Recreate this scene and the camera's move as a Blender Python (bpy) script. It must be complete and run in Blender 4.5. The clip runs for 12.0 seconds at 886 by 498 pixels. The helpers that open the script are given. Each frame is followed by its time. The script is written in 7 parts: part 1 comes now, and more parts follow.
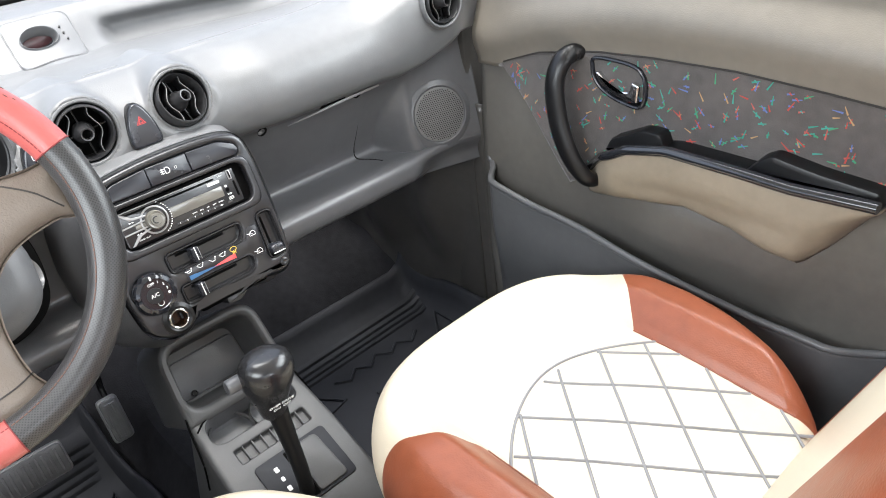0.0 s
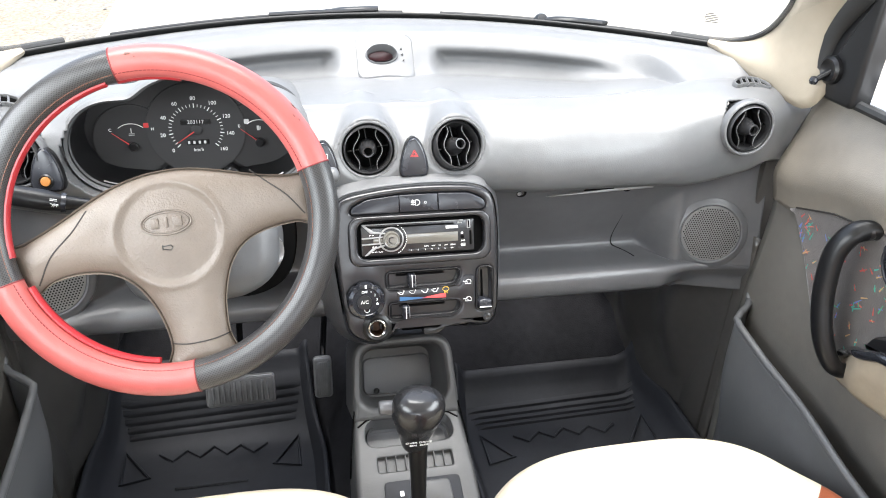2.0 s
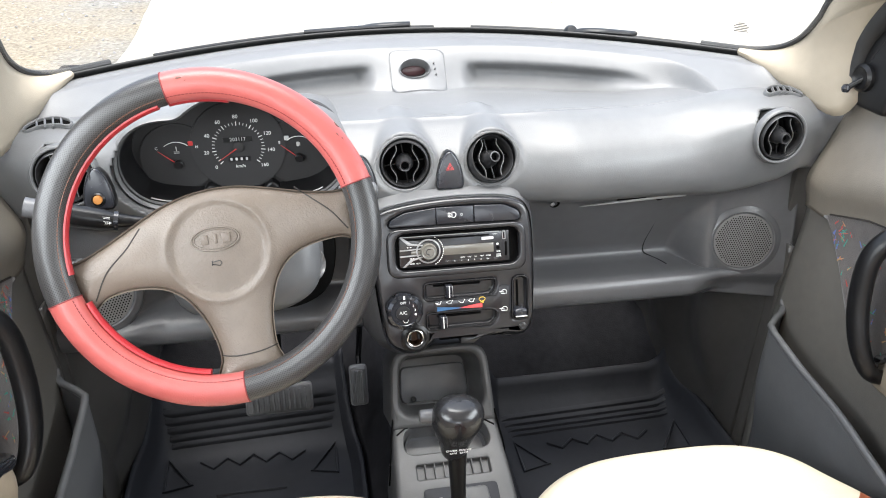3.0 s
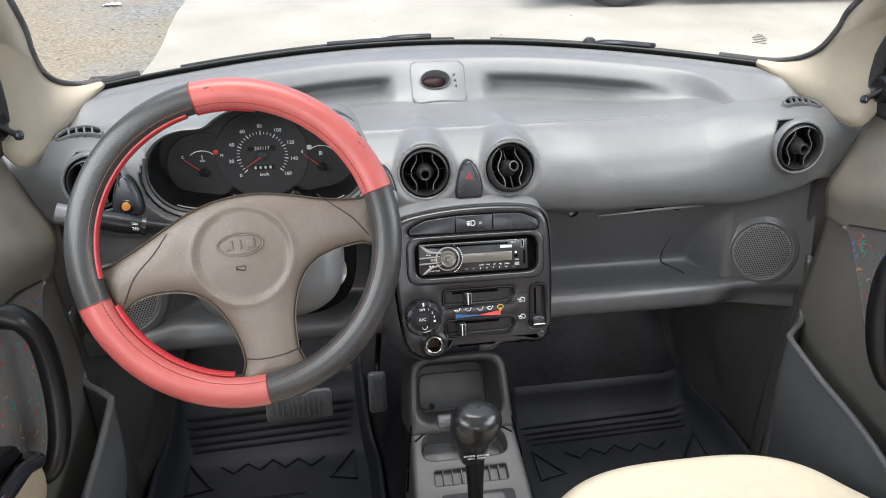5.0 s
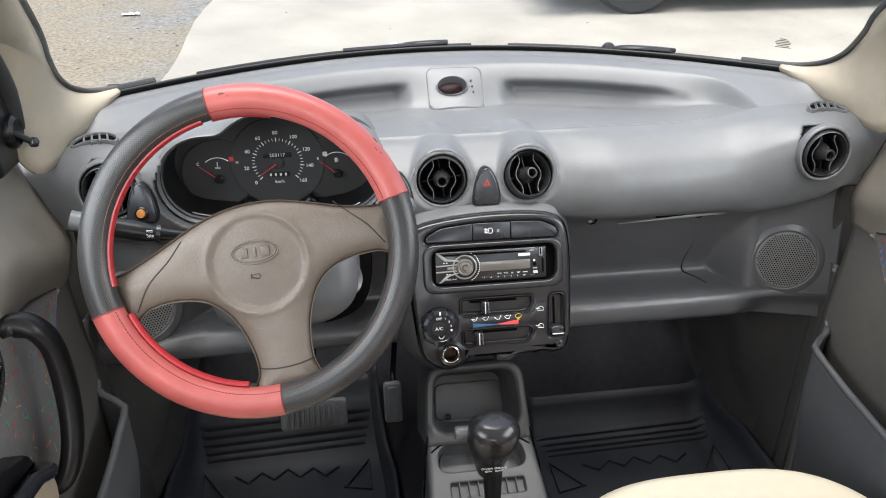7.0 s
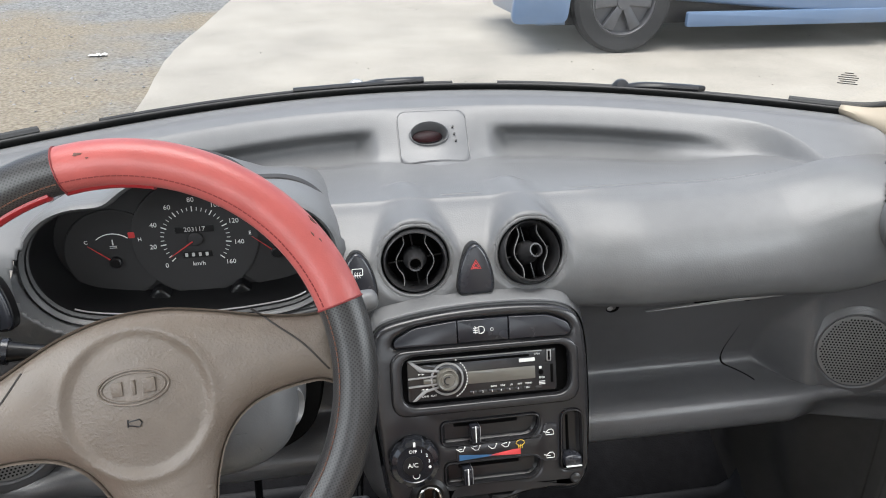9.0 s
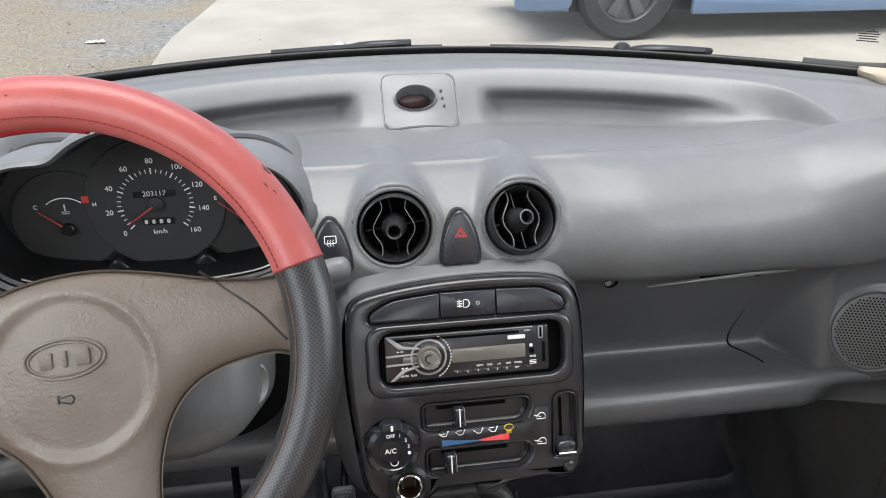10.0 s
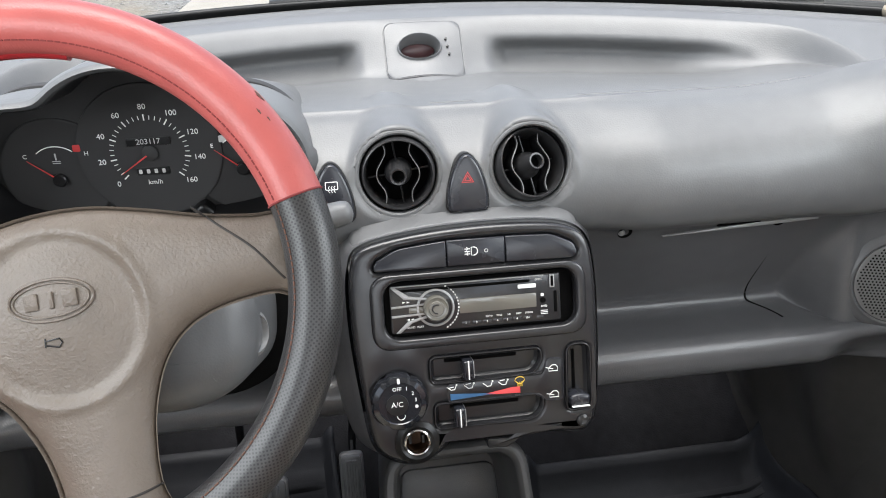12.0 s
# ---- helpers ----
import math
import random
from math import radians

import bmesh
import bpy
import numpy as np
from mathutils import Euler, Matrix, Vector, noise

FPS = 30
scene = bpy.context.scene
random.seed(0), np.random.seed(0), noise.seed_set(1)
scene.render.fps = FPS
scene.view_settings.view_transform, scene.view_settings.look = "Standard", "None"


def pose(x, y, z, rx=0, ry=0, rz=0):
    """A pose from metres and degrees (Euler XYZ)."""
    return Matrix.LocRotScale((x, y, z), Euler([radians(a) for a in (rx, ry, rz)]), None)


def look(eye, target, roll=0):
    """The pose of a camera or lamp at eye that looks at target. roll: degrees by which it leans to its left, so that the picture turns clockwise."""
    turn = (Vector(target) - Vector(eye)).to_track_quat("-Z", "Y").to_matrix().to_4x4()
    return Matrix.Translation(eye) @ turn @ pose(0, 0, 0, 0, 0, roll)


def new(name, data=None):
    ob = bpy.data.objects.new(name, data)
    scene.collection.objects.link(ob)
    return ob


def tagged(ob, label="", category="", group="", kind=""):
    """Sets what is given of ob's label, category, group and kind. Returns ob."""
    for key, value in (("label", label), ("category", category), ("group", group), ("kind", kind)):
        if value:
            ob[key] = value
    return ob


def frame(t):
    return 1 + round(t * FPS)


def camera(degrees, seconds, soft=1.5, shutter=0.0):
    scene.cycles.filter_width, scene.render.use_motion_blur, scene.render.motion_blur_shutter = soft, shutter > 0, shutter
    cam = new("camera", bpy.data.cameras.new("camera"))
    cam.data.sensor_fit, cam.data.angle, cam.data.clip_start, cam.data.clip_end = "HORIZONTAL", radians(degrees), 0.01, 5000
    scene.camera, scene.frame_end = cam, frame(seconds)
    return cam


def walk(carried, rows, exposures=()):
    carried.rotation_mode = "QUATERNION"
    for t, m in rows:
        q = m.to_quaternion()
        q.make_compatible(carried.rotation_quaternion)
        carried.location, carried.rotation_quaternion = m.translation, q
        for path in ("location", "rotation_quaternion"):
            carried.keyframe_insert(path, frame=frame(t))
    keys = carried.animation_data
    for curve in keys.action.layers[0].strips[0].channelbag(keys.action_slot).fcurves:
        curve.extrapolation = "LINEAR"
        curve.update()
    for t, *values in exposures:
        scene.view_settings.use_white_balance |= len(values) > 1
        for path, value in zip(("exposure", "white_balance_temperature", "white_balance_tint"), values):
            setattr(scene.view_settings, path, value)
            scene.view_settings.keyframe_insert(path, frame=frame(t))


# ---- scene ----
cam = camera(61.3, 12.0, soft=1.0)
PATH = [
    (0, (-0.311, -0.952, 1.03), (0.775, 0.357, -0.022), -7.0),
    (0.5, (-0.237, -0.917, 1.034), (0.623, 0.547, -0.023), -6.4),
    (1, (-0.201, -0.942, 1.077), (0.406, 0.667, 0.055), -3.3),
    (1.5, (-0.188, -1.0, 1.103), (0.265, 0.681, 0.119), 0.9),
    (2, (-0.181, -0.999, 1.111), (0.212, 0.704, 0.138), 2.5),
    (2.5, (-0.187, -0.999, 1.114), (0.179, 0.712, 0.146), 1.8),
    (3, (-0.204, -1.01, 1.129), (0.13, 0.711, 0.167), 0.9),
    (5, (-0.208, -1.026, 1.131), (0.08, 0.719, 0.196), 0.5),
    (5.5, (-0.208, -1.021, 1.127), (0.071, 0.724, 0.191), 0.5),
    (6, (-0.215, -1.021, 1.132), (0.051, 0.727, 0.197), 0.3),
    (6.5, (-0.213, -1.019, 1.126), (0.04, 0.733, 0.195), 0.1),
    (6.7, (-0.211, -1.019, 1.125), (0.038, 0.736, 0.199), 0.0),
    (8.3, (-0.183, -0.843, 1.089), (0.085, 0.948, 0.24), -0.2),
    (8.5, (-0.174, -0.809, 1.079), (0.102, 0.987, 0.243), -0.2),
    (9, (-0.158, -0.731, 1.059), (0.142, 1.067, 0.235), -0.0),
    (9.5, (-0.142, -0.68, 1.026), (0.155, 1.117, 0.199), -0.1),
    (10, (-0.127, -0.682, 1.005), (0.161, 1.11, 0.165), -0.0),
    (10.5, (-0.129, -0.688, 0.991), (0.149, 1.102, 0.142), -0.1),
    (11, (-0.12, -0.671, 0.97), (0.15, 1.112, 0.105), -0.3),
    (11.5, (-0.118, -0.667, 0.964), (0.15, 1.111, 0.089), -0.6),
    (12, (-0.124, -0.668, 0.962), (0.14, 1.105, 0.075), -0.9),
]
EXPOSURES = [(0, 2.05), (0.5, 1.85), (1.0, 1.82), (1.6, 2.2), (2.5, 2.3), (3.2, 1.8), (4.8, 1.45), (6.7, 1.42), (8.3, 1.25), (9.5, 1.12), (10.5, 1.25), (12, 1.42)]
walk(cam, [(t, look(eye, target, roll)) for t, eye, target, roll in PATH], EXPOSURES)


# ---- light ----
SIDE_FILL, REAR_FILL = 4.0, 2.0
world = bpy.data.worlds.new("sky")
scene.world = world
world.use_nodes = True
wn = world.node_tree.nodes
sky = wn.new("ShaderNodeTexSky")
sky.sky_type, sky.sun_disc = "NISHITA", False
sky.sun_elevation, sky.sun_rotation = radians(80), radians(190)
sky.air_density, sky.dust_density, sky.ozone_density = 1.0, 3.0, 1.0
wn["Background"].inputs["Strength"].default_value = 0.18
pale = wn.new("ShaderNodeHueSaturation")  # a hazy, nearly white sky
pale.inputs["Saturation"].default_value = 0.6
world.node_tree.links.new(sky.outputs[0], pale.inputs["Color"])
world.node_tree.links.new(pale.outputs[0], wn["Background"].inputs["Color"])
sun = new("sun", bpy.data.lights.new("sun", "SUN"))
sun.data.energy, sun.data.angle, sun.data.color = 2.6, radians(50), (1.0, 0.99, 0.975)
sun.matrix_world = look((-2.5, -4.0, 29.0), (0, 0, 0))
# added fill lamps at the side and rear window openings, on top of the sky
for where, aim, width, height, watts in (((-0.76, -0.56, 1.04), (0.0, -0.36, 0.30), 0.86, 0.42, SIDE_FILL), ((0.76, -0.56, 1.04), (0.0, -0.36, 0.30), 0.86, 0.42, SIDE_FILL), ((0.0, -2.02, 1.06), (0.0, -0.2, 0.40), 1.1, 0.40, REAR_FILL)):
    opening = new("window_fill", bpy.data.lights.new("window_fill", "AREA"))
    opening.data.shape, opening.data.size, opening.data.size_y = "RECTANGLE", width, height
    opening.data.energy, opening.data.color = watts, (0.95, 0.98, 1.0)
    opening.matrix_world = look(where, aim)


# ---- materials ----
def material(name, colour, rough=0.5, metal=0.0, coat=0.0, spec=0.5, vary=0.12, grain=0.0, grain_size=0.002,
             stain=0.0, stain_size=0.15, sheen=0.0, dots=0.0, dot_size=0.004, wrinkle=0.0, wrinkle_size=0.012, emit=0.0):
    """A surface with two scales of variation in colour and roughness and a fine relief."""
    m = bpy.data.materials.new(name)
    m.use_nodes = True
    nt = m.node_tree
    nodes, links = nt.nodes, nt.links
    bsdf = nodes["Principled BSDF"]
    bsdf.inputs["Roughness"].default_value = rough
    bsdf.inputs["Metallic"].default_value = metal
    bsdf.inputs["Coat Weight"].default_value = coat
    bsdf.inputs["Specular IOR Level"].default_value = spec
    if sheen:
        bsdf.inputs["Sheen Weight"].default_value = sheen
    where = nodes.new("ShaderNodeTexCoord")
    big = nodes.new("ShaderNodeTexNoise")
    big.inputs["Scale"].default_value, big.inputs["Detail"].default_value = 1 / stain_size, 4
    links.new(where.outputs["Object"], big.inputs["Vector"])
    fine = nodes.new("ShaderNodeTexNoise")
    fine.inputs["Scale"].default_value, fine.inputs["Detail"].default_value = 60, 6
    links.new(where.outputs["Object"], fine.inputs["Vector"])
    mix = nodes.new("ShaderNodeMath")
    mix.operation = "MULTIPLY_ADD"
    links.new(big.outputs["Fac"], mix.inputs[0])
    mix.inputs[1].default_value = 0.6
    half = nodes.new("ShaderNodeMath")
    half.operation = "MULTIPLY"
    half.inputs[1].default_value = 0.4
    links.new(fine.outputs["Fac"], half.inputs[0])
    links.new(half.outputs[0], mix.inputs[2])
    ramp = nodes.new("ShaderNodeValToRGB")
    lo, hi = [max(0.0, c * (1 - vary - stain)) for c in colour], [min(1.0, c * (1 + vary)) for c in colour]
    ramp.color_ramp.elements[0].position, ramp.color_ramp.elements[0].color = 0.32, (*lo, 1)
    ramp.color_ramp.elements[1].position, ramp.color_ramp.elements[1].color = 0.66, (*hi, 1)
    links.new(mix.outputs[0], ramp.inputs[0])
    links.new(ramp.outputs[0], bsdf.inputs["Base Color"])
    rr = nodes.new("ShaderNodeMapRange")
    rr.inputs["To Min"].default_value, rr.inputs["To Max"].default_value = max(0.03, rough * 0.9), min(1, rough * 1.15)
    links.new(fine.outputs["Fac"], rr.inputs["Value"])
    links.new(rr.outputs[0], bsdf.inputs["Roughness"])
    if grain:
        cell = nodes.new("ShaderNodeTexVoronoi")
        cell.inputs["Scale"].default_value = 1 / grain_size
        links.new(where.outputs["Object"], cell.inputs["Vector"])
        bump = nodes.new("ShaderNodeBump")
        bump.inputs["Strength"].default_value, bump.inputs["Distance"].default_value = grain, 0.0005
        links.new(cell.outputs["Distance"], bump.inputs["Height"])
        links.new(bump.outputs[0], bsdf.inputs["Normal"])
    if wrinkle:
        crease = nodes.new("ShaderNodeTexNoise")
        crease.inputs["Scale"].default_value, crease.inputs["Detail"].default_value = 1 / wrinkle_size, 5
        crease.inputs["Distortion"].default_value = 0.7
        links.new(where.outputs["Object"], crease.inputs["Vector"])
        fold = nodes.new("ShaderNodeBump")
        fold.inputs["Strength"].default_value, fold.inputs["Distance"].default_value = wrinkle, 0.002
        links.new(crease.outputs["Fac"], fold.inputs["Height"])
        if grain:
            links.new(bump.outputs[0], fold.inputs["Normal"])
        links.new(fold.outputs[0], bsdf.inputs["Normal"])
    if dots:
        turned = nodes.new("ShaderNodeMapping")
        turned.inputs["Rotation"].default_value = (0, 0, radians(45))
        links.new(where.outputs["UV"], turned.inputs["Vector"])
        cell = nodes.new("ShaderNodeTexVoronoi")
        cell.voronoi_dimensions = "2D"
        cell.inputs["Scale"].default_value, cell.inputs["Randomness"].default_value = 1 / dot_size, 0.0
        links.new(turned.outputs[0], cell.inputs["Vector"])
        near = nodes.new("ShaderNodeMath")
        near.operation = "GREATER_THAN"
        near.inputs[1].default_value = 0.30
        links.new(cell.outputs["Distance"], near.inputs[0])
        bump = nodes.new("ShaderNodeBump")
        bump.inputs["Strength"].default_value, bump.inputs["Distance"].default_value = dots, 0.0008
        links.new(near.outputs[0], bump.inputs["Height"])
        links.new(bump.outputs[0], bsdf.inputs["Normal"])
        holes = nodes.new("ShaderNodeMixRGB")
        holes.blend_type = "MULTIPLY"
        holes.inputs[2].default_value = (0.12, 0.12, 0.12, 1)
        flip = nodes.new("ShaderNodeMath")
        flip.operation, flip.inputs[0].default_value = "SUBTRACT", 1.0
        links.new(near.outputs[0], flip.inputs[1])
        links.new(flip.outputs[0], holes.inputs[0])
        links.new(ramp.outputs[0], holes.inputs[1])
        links.new(holes.outputs[0], bsdf.inputs["Base Color"])
    if emit:
        bsdf.inputs["Emission Color"].default_value = (*colour, 1)
        bsdf.inputs["Emission Strength"].default_value = emit
    return m


DASH = material("grained grey dashboard plastic", (0.101, 0.103, 0.105), 0.43, spec=0.45, vary=0.08, grain=0.180, grain_size=0.0018, wrinkle=0.030, stain=0.05, wrinkle_size=0.004)
DASH_LOW = material("darker grey lower dashboard plastic", (0.090, 0.091, 0.095), 0.29, vary=0.08, grain=0.25, grain_size=0.0016, stain=0.08)
BEZEL = material("charcoal console plastic", (0.0165, 0.0165, 0.018), 0.25, vary=0.06, grain=0.05, grain_size=0.0012)
BLACK = material("black plastic", (0.007, 0.007, 0.0075), 0.33, spec=0.35, vary=0.15)
GLOSS = material("glossy black plastic", (0.012, 0.013, 0.016), 0.14, vary=0.15, coat=0.4)
SWITCH = material("dark blue-grey switch plastic", (0.015, 0.016, 0.020), 0.26, vary=0.1)
# near-black colour that stands in for shade in gaps, slots and holes; joints too
VOID = material("black for shaded cavities and joints", (0.004, 0.004, 0.004), 0.9, spec=0.0)
GAUGE = material("matt black dial face", (0.026, 0.0255, 0.026), 0.6, spec=0.3, vary=0.06)
WHITE = material("white print", (0.75, 0.75, 0.73), 0.5, vary=0.04)
DIM = material("dim white print", (0.45, 0.45, 0.44), 0.5, vary=0.04)
REDPRINT = material("red print", (0.45, 0.03, 0.03), 0.5)
BLUEPRINT = material("blue print", (0.03, 0.11, 0.24), 0.5)
YELLOW = material("amber print", (0.7, 0.45, 0.05), 0.5)
ORANGE = material("orange plastic", (0.34, 0.14, 0.035), 0.35)
CHROME = material("satin chrome", (0.7, 0.7, 0.7), 0.16, metal=1.0, vary=0.05)
SILVER = material("silver grey plastic", (0.30, 0.30, 0.30), 0.34, metal=0.4, vary=0.08)
# lighter grey that puts the highlight on the vent blades' edges into colour
VANE_GLINT = material("grey for vane edge highlights", (0.14, 0.14, 0.14), 0.3, vary=0.1)
VENTHUB = material("satin black vent knob", (0.022, 0.022, 0.023), 0.28, vary=0.1)
RADIO = material("radio faceplate", (0.02, 0.02, 0.021), 0.22, vary=0.1, coat=0.2)
DISPLAY = material("grey unlit radio display", (0.12, 0.115, 0.1), 0.2, vary=0.05, coat=0.4)
CLOCK = material("dark red clock window", (0.03, 0.006, 0.008), 0.3, vary=0.1, coat=0.1)
BEIGE = material("beige pillar trim", (0.275, 0.238, 0.182), 0.6, vary=0.05, grain=0.2, grain_size=0.0014, stain=0.06)
TAUPE = material("taupe door trim plastic", (0.172, 0.154, 0.128), 0.45, vary=0.06, wrinkle=0.06, grain=0.35, grain_size=0.0016, stain=0.07)
TAN = material("tan vinyl armrest", (0.25, 0.212, 0.160), 0.5, vary=0.08, grain=0.2, stain=0.12)
DOORGREY = material("grey door trim plastic", (0.108, 0.103, 0.093), 0.42, vary=0.08, grain=0.25, grain_size=0.0016, stain=0.1)
POCKET = material("slate grey door pocket plastic", (0.098, 0.101, 0.105), 0.38, vary=0.08, grain=0.2, stain=0.1)
CONSOLE = material("grey floor console plastic", (0.062, 0.062, 0.062), 0.45, vary=0.06, grain=0.2, stain=0.1)
CREAM = material("cream leatherette", (0.64, 0.56, 0.425), 0.38, vary=0.03, grain=0.3, grain_size=0.0022, stain=0.05, stain_size=0.2, wrinkle=0.12, wrinkle_size=0.05)
BROWN = material("rust brown leatherette", (0.245, 0.070, 0.032), 0.36, vary=0.1, wrinkle=0.25, wrinkle_size=0.04, grain=0.3, grain_size=0.0022, stain=0.1)
SEAM = material("grey seam thread", (0.24, 0.235, 0.235), 0.7)
PIPING = material("lavender grey piping", (0.33, 0.31, 0.37), 0.5)
DARKSEAM = material("dark red seam thread", (0.16, 0.02, 0.02), 0.7)
RED = material("coral red leather", (0.36, 0.080, 0.072), 0.36, vary=0.06, grain=0.2, grain_size=0.0015, stain=0.08, stain_size=0.05)
REDEDGE = material("bright red leather lining", (0.30, 0.016, 0.02), 0.4, vary=0.08)
PERF = material("perforated black leather", (0.034, 0.033, 0.033), 0.36, vary=0.1, dots=0.5, dot_size=0.0024)
TORN = material("torn leather backing", (0.09, 0.045, 0.035), 0.8, vary=0.3, stain_size=0.004)
THREAD = material("rust brown stitching", (0.11, 0.050, 0.032), 0.7)
SEAMDARK = material("dark taupe seam", (0.022, 0.019, 0.016), 0.7)
KICK = material("grey kick panel plastic", (0.055, 0.052, 0.048), 0.3, vary=0.1, grain=0.2, stain=0.15)
HUB = material("taupe grained steering pad", (0.122, 0.098, 0.078), 0.42, vary=0.08, grain=0.35, grain_size=0.0024, wrinkle=0.26, wrinkle_size=0.003, stain=0.08)
RUBBER = material("black rubber mat", (0.0165, 0.0175, 0.021), 0.56, vary=0.2, grain=0.2, stain=0.2, spec=0.3)
CARPET = material("dark navy carpet", (0.016, 0.0160, 0.0175), 0.95, spec=0.1, vary=0.3, grain=0.8, grain_size=0.003, stain=0.2)
HEADLINER = material("light grey headliner", (0.70, 0.68, 0.63), 0.9, vary=0.04, grain=0.4, grain_size=0.003)
SHELL = material("silver grey car paint", (0.5, 0.5, 0.51), 0.3, metal=0.3, vary=0.04, coat=0.6)
SEAL = material("black rubber seal", (0.012, 0.012, 0.012), 0.6, vary=0.2)
GRILLE = material("grey speaker mesh", (0.15, 0.15, 0.15), 0.4, vary=0.1)
SPOKE = material("pedal rubber", (0.17, 0.17, 0.172), 0.5, vary=0.2, stain=0.2)
CONCRETE = material("pale worn concrete", (0.31, 0.285, 0.245), 0.85, vary=0.08, grain=0.3, grain_size=0.01, stain=0.2, stain_size=0.7)
BLUECAR = material("light blue car paint", (0.10, 0.16, 0.26), 0.3, vary=0.04, coat=0.7)
TYRE = material("tyre rubber", (0.02, 0.02, 0.02), 0.8, vary=0.2)
ALLOY = material("grey alloy wheel", (0.10, 0.10, 0.105), 0.4, metal=0.5, vary=0.1)


def fabric_material():
    m = material("dark grey woven door fabric", (0.085, 0.077, 0.073), 0.9, vary=0.25, grain=0.9, grain_size=0.0018, stain=0.1, sheen=0.3)
    return m


def yarn_material():
    m = bpy.data.materials.new("coloured fabric flecks")
    m.use_nodes = True
    nodes, links = m.node_tree.nodes, m.node_tree.links
    geo, ramp = nodes.new("ShaderNodeNewGeometry"), nodes.new("ShaderNodeValToRGB")
    ramp.color_ramp.interpolation = "CONSTANT"
    cols = [(0.03, 0.26, 0.2), (0.42, 0.06, 0.05), (0.05, 0.30, 0.24), (0.10, 0.15, 0.38), (0.45, 0.10, 0.08), (0.05, 0.28, 0.14), (0.40, 0.24, 0.12)]
    el = ramp.color_ramp.elements
    while len(el) < len(cols):
        el.new(0.5)
    for n, c in enumerate(cols):
        el[n].position, el[n].color = n / len(cols), (*c, 1)
    links.new(geo.outputs["Random Per Island"], ramp.inputs[0])
    links.new(ramp.outputs[0], nodes["Principled BSDF"].inputs["Base Color"])
    nodes["Principled BSDF"].inputs["Roughness"].default_value = 0.8
    return m


def dirt_material():
    """Grey gravel and ochre earth in patches, with stones of many shades."""
    m = bpy.data.materials.new("gravel and earth")
    m.use_nodes = True
    nodes, links = m.node_tree.nodes, m.node_tree.links
    bsdf = nodes["Principled BSDF"]
    bsdf.inputs["Roughness"].default_value = 0.95
    where = nodes.new("ShaderNodeTexCoord")
    patch = nodes.new("ShaderNodeTexNoise")
    patch.inputs["Scale"].default_value, patch.inputs["Detail"].default_value = 0.55, 6
    stones = nodes.new("ShaderNodeTexVoronoi")
    stones.inputs["Scale"].default_value = 36
    fine = nodes.new("ShaderNodeTexNoise")
    fine.inputs["Scale"].default_value, fine.inputs["Detail"].default_value = 40, 5
    for n in (patch, stones, fine):
        links.new(where.outputs["Object"], n.inputs["Vector"])
    earth, gravel = nodes.new("ShaderNodeValToRGB"), nodes.new("ShaderNodeValToRGB")
    earth.color_ramp.elements[0].color, earth.color_ramp.elements[1].color = (0.10, 0.078, 0.052, 1), (0.185, 0.16, 0.12, 1)
    earth.color_ramp.elements[0].position, earth.color_ramp.elements[1].position = 0.35, 0.65
    gravel.color_ramp.elements[0].color, gravel.color_ramp.elements[1].color = (0.055, 0.055, 0.055, 1), (0.185, 0.185, 0.18, 1)
    links.new(fine.outputs["Fac"], earth.inputs[0])
    links.new(stones.outputs["Color"], gravel.inputs[0])
    edge, mix = nodes.new("ShaderNodeValToRGB"), nodes.new("ShaderNodeMixRGB")
    edge.color_ramp.elements[0].position, edge.color_ramp.elements[1].position = 0.42, 0.56
    links.new(patch.outputs["Fac"], edge.inputs[0])
    links.new(edge.outputs[0], mix.inputs[0])
    links.new(gravel.outputs[0], mix.inputs[1])
    links.new(earth.outputs[0], mix.inputs[2])
    links.new(mix.outputs[0], bsdf.inputs["Base Color"])
    bump = nodes.new("ShaderNodeBump")
    bump.inputs["Strength"].default_value, bump.inputs["Distance"].default_value = 0.6, 0.02
    links.new(stones.outputs["Distance"], bump.inputs["Height"])
    links.new(bump.outputs[0], bsdf.inputs["Normal"])
    return m


def glass_material(name, tint, gloss=1.0):
    """Thin clear glass: light goes straight through, and the surface mirrors by Fresnel."""
    m = bpy.data.materials.new(name)
    m.use_nodes = True
    nodes, links = m.node_tree.nodes, m.node_tree.links
    nodes.remove(nodes["Principled BSDF"])
    clear, shine, mix, fres = (nodes.new("ShaderNode" + k) for k in ("BsdfTransparent", "BsdfGlossy", "MixShader", "Fresnel"))
    clear.inputs["Color"].default_value = (*tint, 1)
    shine.inputs["Roughness"].default_value = 0.01
    fres.inputs["IOR"].default_value = 1.45
    links.new(fres.outputs[0], mix.inputs[0])
    links.new(clear.outputs[0], mix.inputs[1])
    links.new(shine.outputs[0], mix.inputs[2])
    links.new(mix.outputs[0], nodes["Material Output"].inputs["Surface"])
    return m


FABRIC, YARN, DIRT = fabric_material(), yarn_material(), dirt_material()
GLASS = glass_material("windscreen glass", (0.93, 0.95, 0.94))


# ---- building helpers ----
def thing(name, label, category, group="", kind="", at=(0, 0, 0)):
    ob = new(name)
    ob.empty_display_size = 0.05
    ob.location = at
    return tagged(ob, label, category, group, kind)


